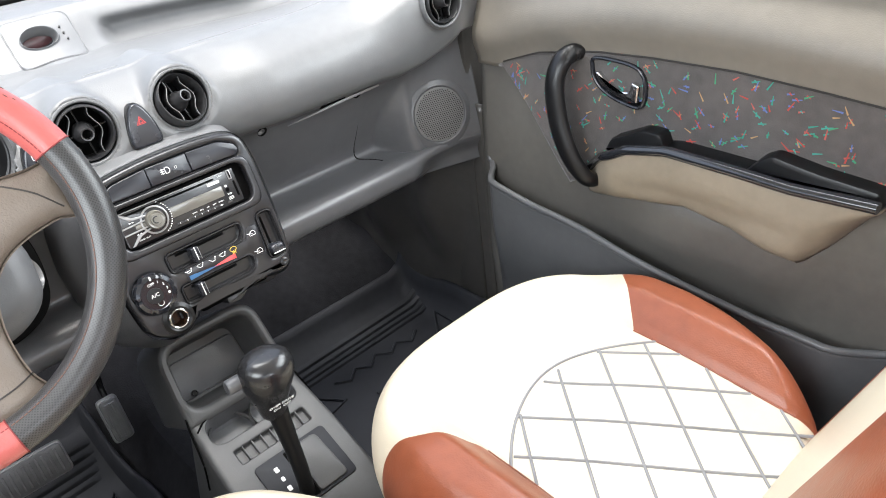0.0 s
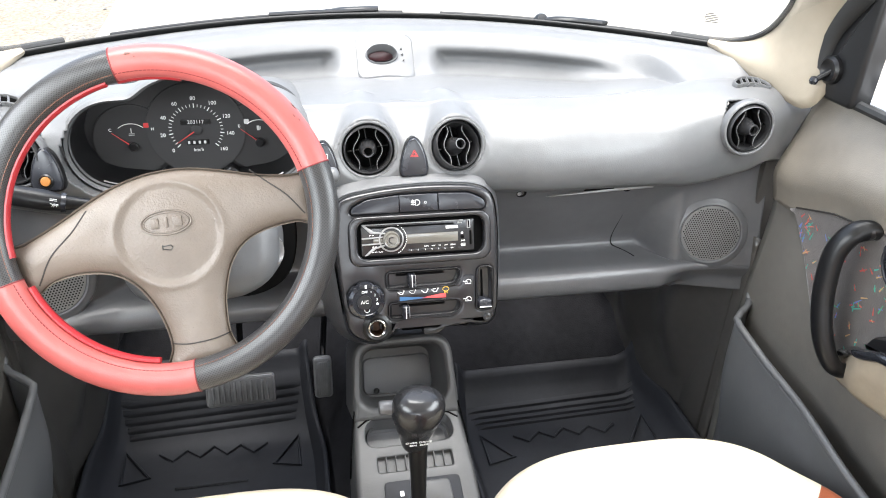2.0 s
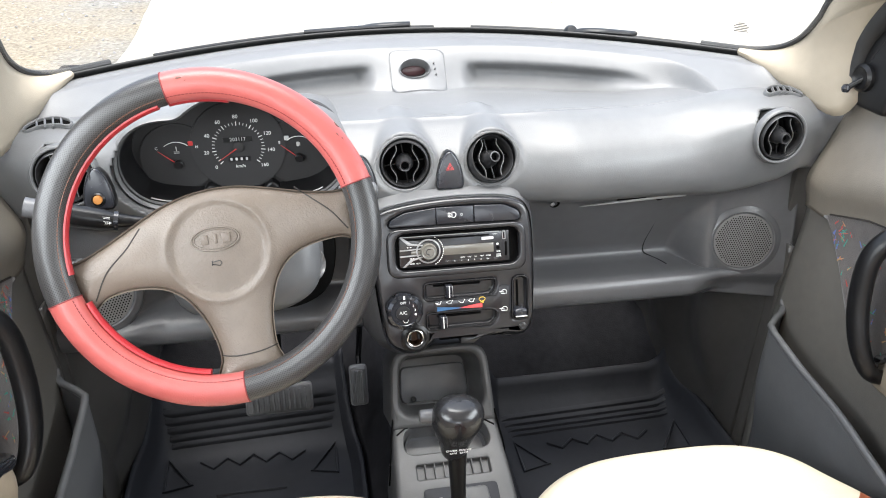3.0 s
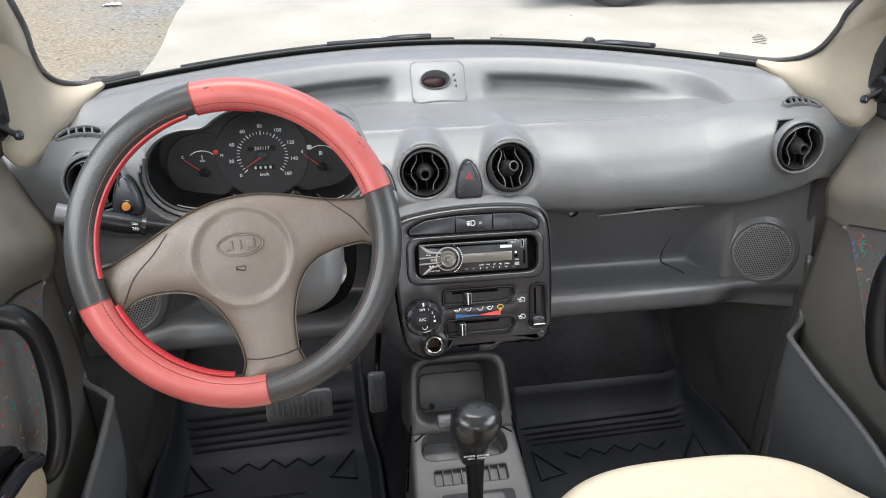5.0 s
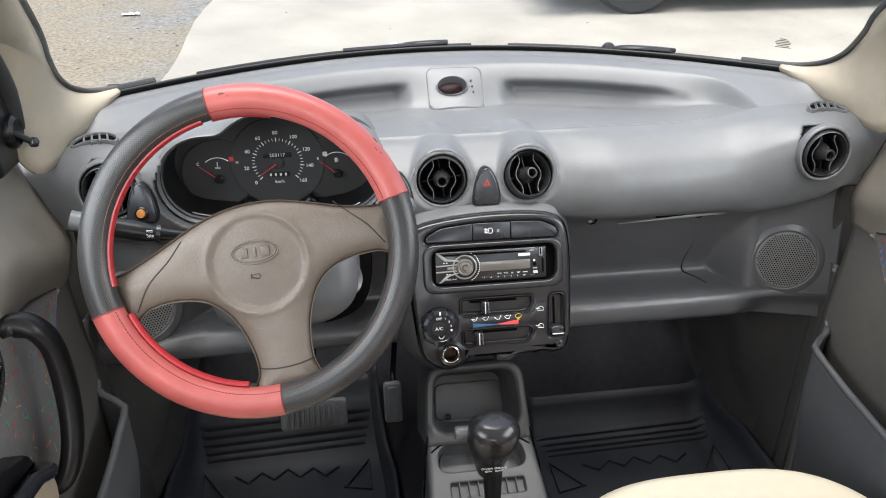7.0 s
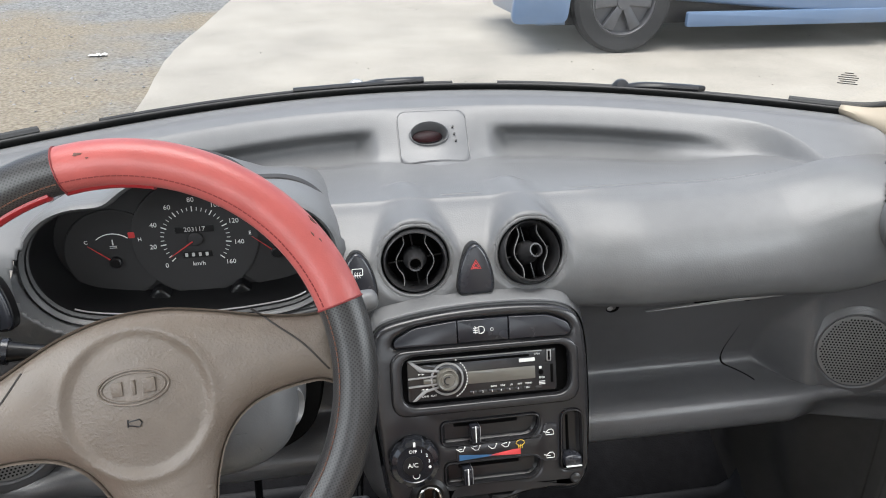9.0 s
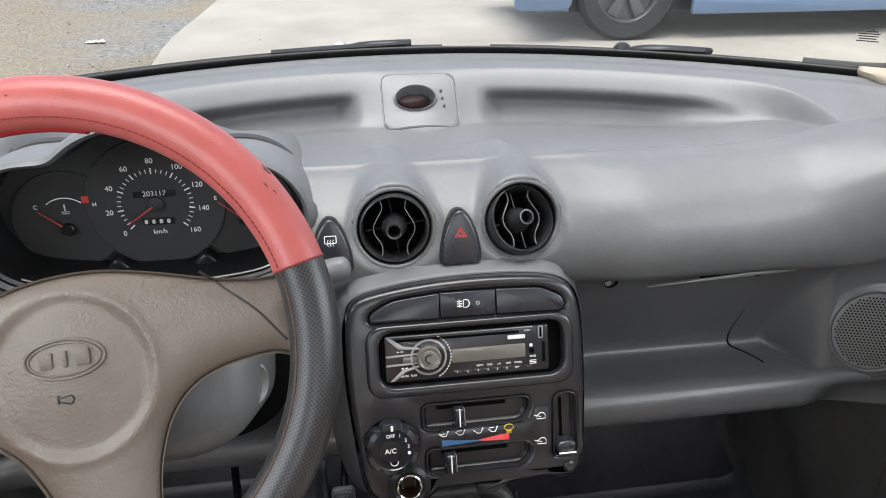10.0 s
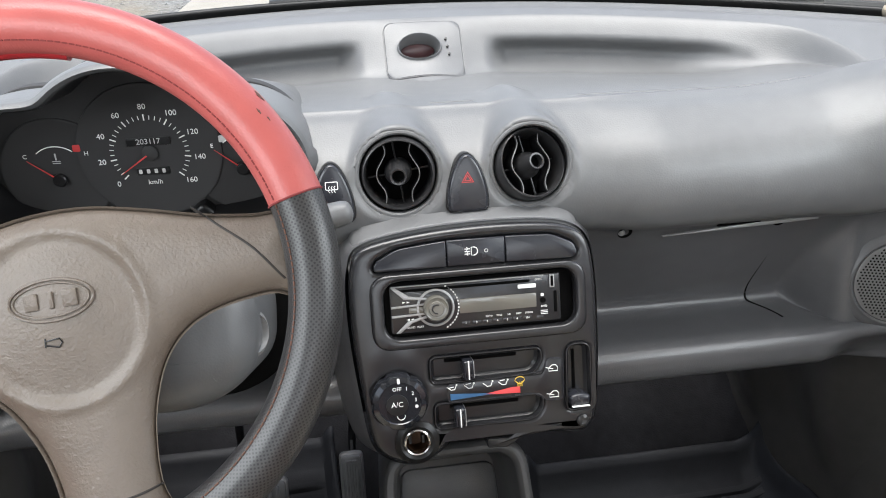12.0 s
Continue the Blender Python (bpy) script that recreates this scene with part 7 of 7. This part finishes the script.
    # armrest: tan pad below, black top
    def armtop(y):
        return float(np.interp(-y, [0.262, 0.285, 0.311, 0.362, 0.428, 0.531, 0.608, 0.715], [0.462, 0.486, 0.508, 0.537, 0.551, 0.549, 0.546, 0.552]))

    def armlow(y):
        return float(np.interp(-y, [0.26, 0.279, 0.366, 0.444, 0.526, 0.621, 0.652, 0.685, 0.715], [0.425, 0.425, 0.446, 0.459, 0.451, 0.427, 0.460, 0.508, 0.545]))

    def out(y):
        return 0.052 * smooth(-0.255, -0.34, y)

    def arm(u, v):
        y = -0.262 - 0.448 * u
        zt, zl = armtop(y), armlow(y)
        z = zl + (zt - zl) * v
        return Vector((door_x(y, z) - 0.004 - out(y) * math.sin(math.pi * 0.5 * min(1, v * 1.25)) ** 0.7, y, z))

    add("armrest_pad", mend(sheet(60, 16, arm)), TAN, "tan vinyl armrest pad", solid=0.004)
    rim = [(door_x(y, armtop(y)) - 0.004 - out(y), y, armtop(y) + 0.004) for y in np.linspace(-0.258, -0.712, 50)]
    top = add("armrest_top", sweep(rim, 0.0095, 14, up=(0, 0, 1), squash=0.8), GLOSS, "gloss black armrest top")
    add("armrest_shelf", mend(sheet(50, 8, lambda u, v: (lambda y: Vector((door_x(y, 0.53) - 0.002 - out(y) * v, y, armtop(y) + 0.003 - 0.010 * math.sin(math.pi * v))))(-0.30 - 0.41 * u))), BLACK, solid=0.004, parent=top)
    add("switch_pod", plate(rounded([(-0.414, 0.540), (-0.402, 0.566), (-0.372, 0.566), (-0.315, 0.538), (-0.305, 0.515)], 0.006), 0.0, 0.03, Matrix(((0, 0, -1, 0.606), (1, 0, 0, 0), (0, 1, 0, 0), (0, 0, 0, 1))), 0.006), BLACK, "raised black recess by the armrest")
    add("cup_rise", plate(rounded([(-0.712, 0.540), (-0.704, 0.562), (-0.63, 0.567), (-0.568, 0.576), (-0.552, 0.566), (-0.530, 0.540)], 0.006), 0.0, 0.028, Matrix(((0, 0, -1, 0.606), (1, 0, 0, 0), (0, 1, 0, 0), (0, 0, 0, 1))), 0.008), BLACK, "raised black grip by the armrest")
    # pull handle
    pull = spline([(0.606, -0.240, 0.654), (0.593, -0.234, 0.657), (0.575, -0.226, 0.648), (0.562, -0.221, 0.615), (0.556, -0.231, 0.56), (0.554, -0.250, 0.513), (0.558, -0.270, 0.480), (0.568, -0.284, 0.462), (0.592, -0.290, 0.458)], 50)
    grip = add("pull_handle", sweep(pull, lambda t: 0.0125 + 0.005 * math.sin(math.pi * t), 18, up=(1, 0, 0), squash=0.75), BLACK, "black pull handle")
    add("end_plug", lathe([(0.0, 0.003), (0.0090, 0.002), (0.0115, -0.002), (0.0115, -0.006)], axes((0.600, -0.2385, 0.6565), (0.6, 0.7, 0), (0, 0, 1)), 24), VENTHUB, parent=grip)
    # release lever in its dish
    hm = axes((door_x(-0.335, 0.62) - 0.010, -0.330, 0.617), (0, -1, 0), (0.05, 0, 1))
    shape = [tuple(p) for p in spline([(-0.060, 0.032), (-0.063, 0.022), (-0.060, 0.008), (-0.046, -0.008), (-0.022, -0.019), (0.008, -0.025), (0.020, -0.025), (0.026, -0.016), (0.027, 0.006), (0.022, 0.020), (0.010, 0.029), (-0.02, 0.033)], 50, True)]
    rel = add("release_dish", plate(offset2(ccw(shape), 0.006), -0.006, 0.005, hm, 0.003, holes=[shape]), SWITCH, "dark handle surround")
    # dish floor coloured black for the shade deep in the dish
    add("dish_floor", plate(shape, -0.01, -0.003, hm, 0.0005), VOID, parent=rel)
    add("release_lever", plate(rounded([(-0.060, 0.014), (-0.046, -0.004), (-0.020, -0.016), (0.004, -0.021), (0.020, -0.021), (0.022, 0.006), (0.009, 0.010), (0.004, -0.006), (-0.014, -0.008), (-0.034, 0.000), (-0.052, 0.016)], 0.003), -0.002, 0.007, hm, 0.003, steps=3), CHROME, "chrome release lever", rel)
    # map pocket
    PT = [(-0.030, 0.412), (-0.045, 0.408), (-0.07, 0.402), (-0.10, 0.396), (-0.166, 0.385), (-0.30, 0.374), (-0.409, 0.361), (-0.508, 0.346), (-0.60, 0.336), (-0.80, 0.326)]

    def pock(u, v):
        y = -0.030 - 0.77 * u
        zt = float(np.interp(-y, [-p[0] for p in PT], [p[1] for p in PT]))
        z = 0.075 + (zt - 0.075) * v
        o = 0.049 * smooth(-0.028, -0.075, y) * smooth(-0.78, -0.68, y) * (0.35 + 0.65 * smooth(0.0, 0.8, v)) - 0.004 - 0.012 * smooth(-0.74, -0.79, y)
        return Vector((door_x(y, z) - 0.004 - o, y, z))

    bm = sheet(70, 26, pock)
    ob = add("map_pocket", mend(bm), POCKET, "slate grey door pocket", solid=0.005)
    lip = [pock(u, 1.0) for u in np.linspace(0, 1, 60)]
    add("pocket_lip", sweep(lip, 0.0058, 10), POCKET, parent=ob)
    tip = spline([lip[0] + Vector((0.0, 0.0, 0.0)), lip[0] + Vector((0.0, 0.006, 0.006)), lip[0] + Vector((0.006, 0.010, 0.010)), lip[0] + Vector((0.020, 0.010, 0.012))], 10)
    add("pocket_tip", sweep(tip, 0.0056, 10), POCKET, parent=ob)
    # window: frame, glass, black corner with the mirror stick
    frame = [(0.622, -0.02, 0.790), (0.618, -0.045, 0.90), (0.598, -0.20, 1.055), (0.568, -0.42, 1.205), (0.562, -0.7, 1.225), (0.565, -1.0, 1.215), (0.63, -1.015, 0.79)]
    add("window_frame", sweep(spline(frame, 70), 0.016, 10, up=(1, 0, 0)), SEAL, "black window frame")
    add("window_seal", sweep([(0.632, y, 0.789) for y in np.linspace(-0.02, -1.01, 30)], 0.008, 8), SEAL)
    g = add("window_glass", sheet(2, 2, lambda u, v: Vector((0.640 - 0.065 * v, -0.10 - 0.32 * v * (1 - u) - 0.9 * u, 0.785 + 0.42 * v))), GLASS, "clear side glass")
    g.visible_shadow = False
    cm2 = Matrix(((0, 0, -1, 0.628), (1, 0, 0, 0), (0, 1, 0, 0), (0, 0, 0, 1)))
    sail = add("corner_cover", plate(rounded([(-0.012, 0.782), (-0.105, 0.782), (-0.110, 0.95), (-0.088, 0.955), (-0.035, 0.90)], 0.012), -0.02, 0.012, cm2, 0.008, steps=3), BLACK, "black mirror corner cover")
    add("stick_boot", lathe([(0.021, 0), (0.0205, 0.006), (0.016, 0.010), (0.010, 0.005), (0, 0.004)], axes((0.616, -0.050, 0.827), (0, 1, 0), (0, 0, 1)) @ pose(0, 0, 0, 180), 28), BLACK, parent=sail)
    add("mirror_stick", sweep([(0.618, -0.050, 0.827), (0.606, -0.046, 0.818), (0.597, -0.043, 0.811)], 0.0042, 10), BLACK, "black mirror adjuster stick", sail)
    add("stick_knob", lathe([(0.0, -0.007), (0.005, -0.005), (0.0068, 0), (0.005, 0.005), (0, 0.007)], Matrix.Translation((0.595, -0.042, 0.8095)), 14), SWITCH, parent=sail)
    bm = block(0.73, 0.90, -0.19, -0.10, 0.79, 0.90, 0.03, segments=4)
    block(0.66, 0.75, -0.15, -0.11, 0.80, 0.83, 0.01, bm=bm)
    mir = add("wing_mirror", bm, SHELL, "painted wing mirror housing")
    add("mirror_glass", block(0.745, 0.885, -0.194, -0.189, 0.805, 0.885, 0.0), CHROME, parent=mir)


car_door(1, "passenger door with fabric inset, tan armrest and black pull")
car_door(-1, "driver's door with fabric inset, tan armrest and black pull")

# ---- wipers outside the windscreen ----
for x0, x1, pivot in ((-0.44, 0.05, -0.10), (0.12, 0.52, 0.30)):
    w = thing("wiper", "black wiper arm parked at the windscreen's foot", "wiper", "windscreen wipers", at=(pivot, 0.43, 0.82))
    off = Vector((0, 0.012, 0.004))
    part("blade", sweep([glass_at(x0 + (x1 - x0) * k / 16, -0.016) + off for k in range(17)], 0.0045, 8, squash=1.3), BLACK, w)
    part("arm", sweep(spline([glass_at(pivot, -0.02) + off, glass_at(pivot + 0.03, 0.0) + off, glass_at(pivot + 0.10, 0.004) + off, glass_at((x0 + x1) / 2, -0.008) + off * 1.4], 16), lambda t: 0.011 - 0.005 * t, 10, squash=0.6), BLACK, w)
    part("pivot_nut", lathe([(0.013, -0.01), (0.013, 0.006), (0.009, 0.012), (0, 0.013)], Matrix.Translation(glass_at(pivot, -0.014) + off) @ pose(0, 0, 0, 60), 20), SILVER if pivot < 0 else BLACK, w)
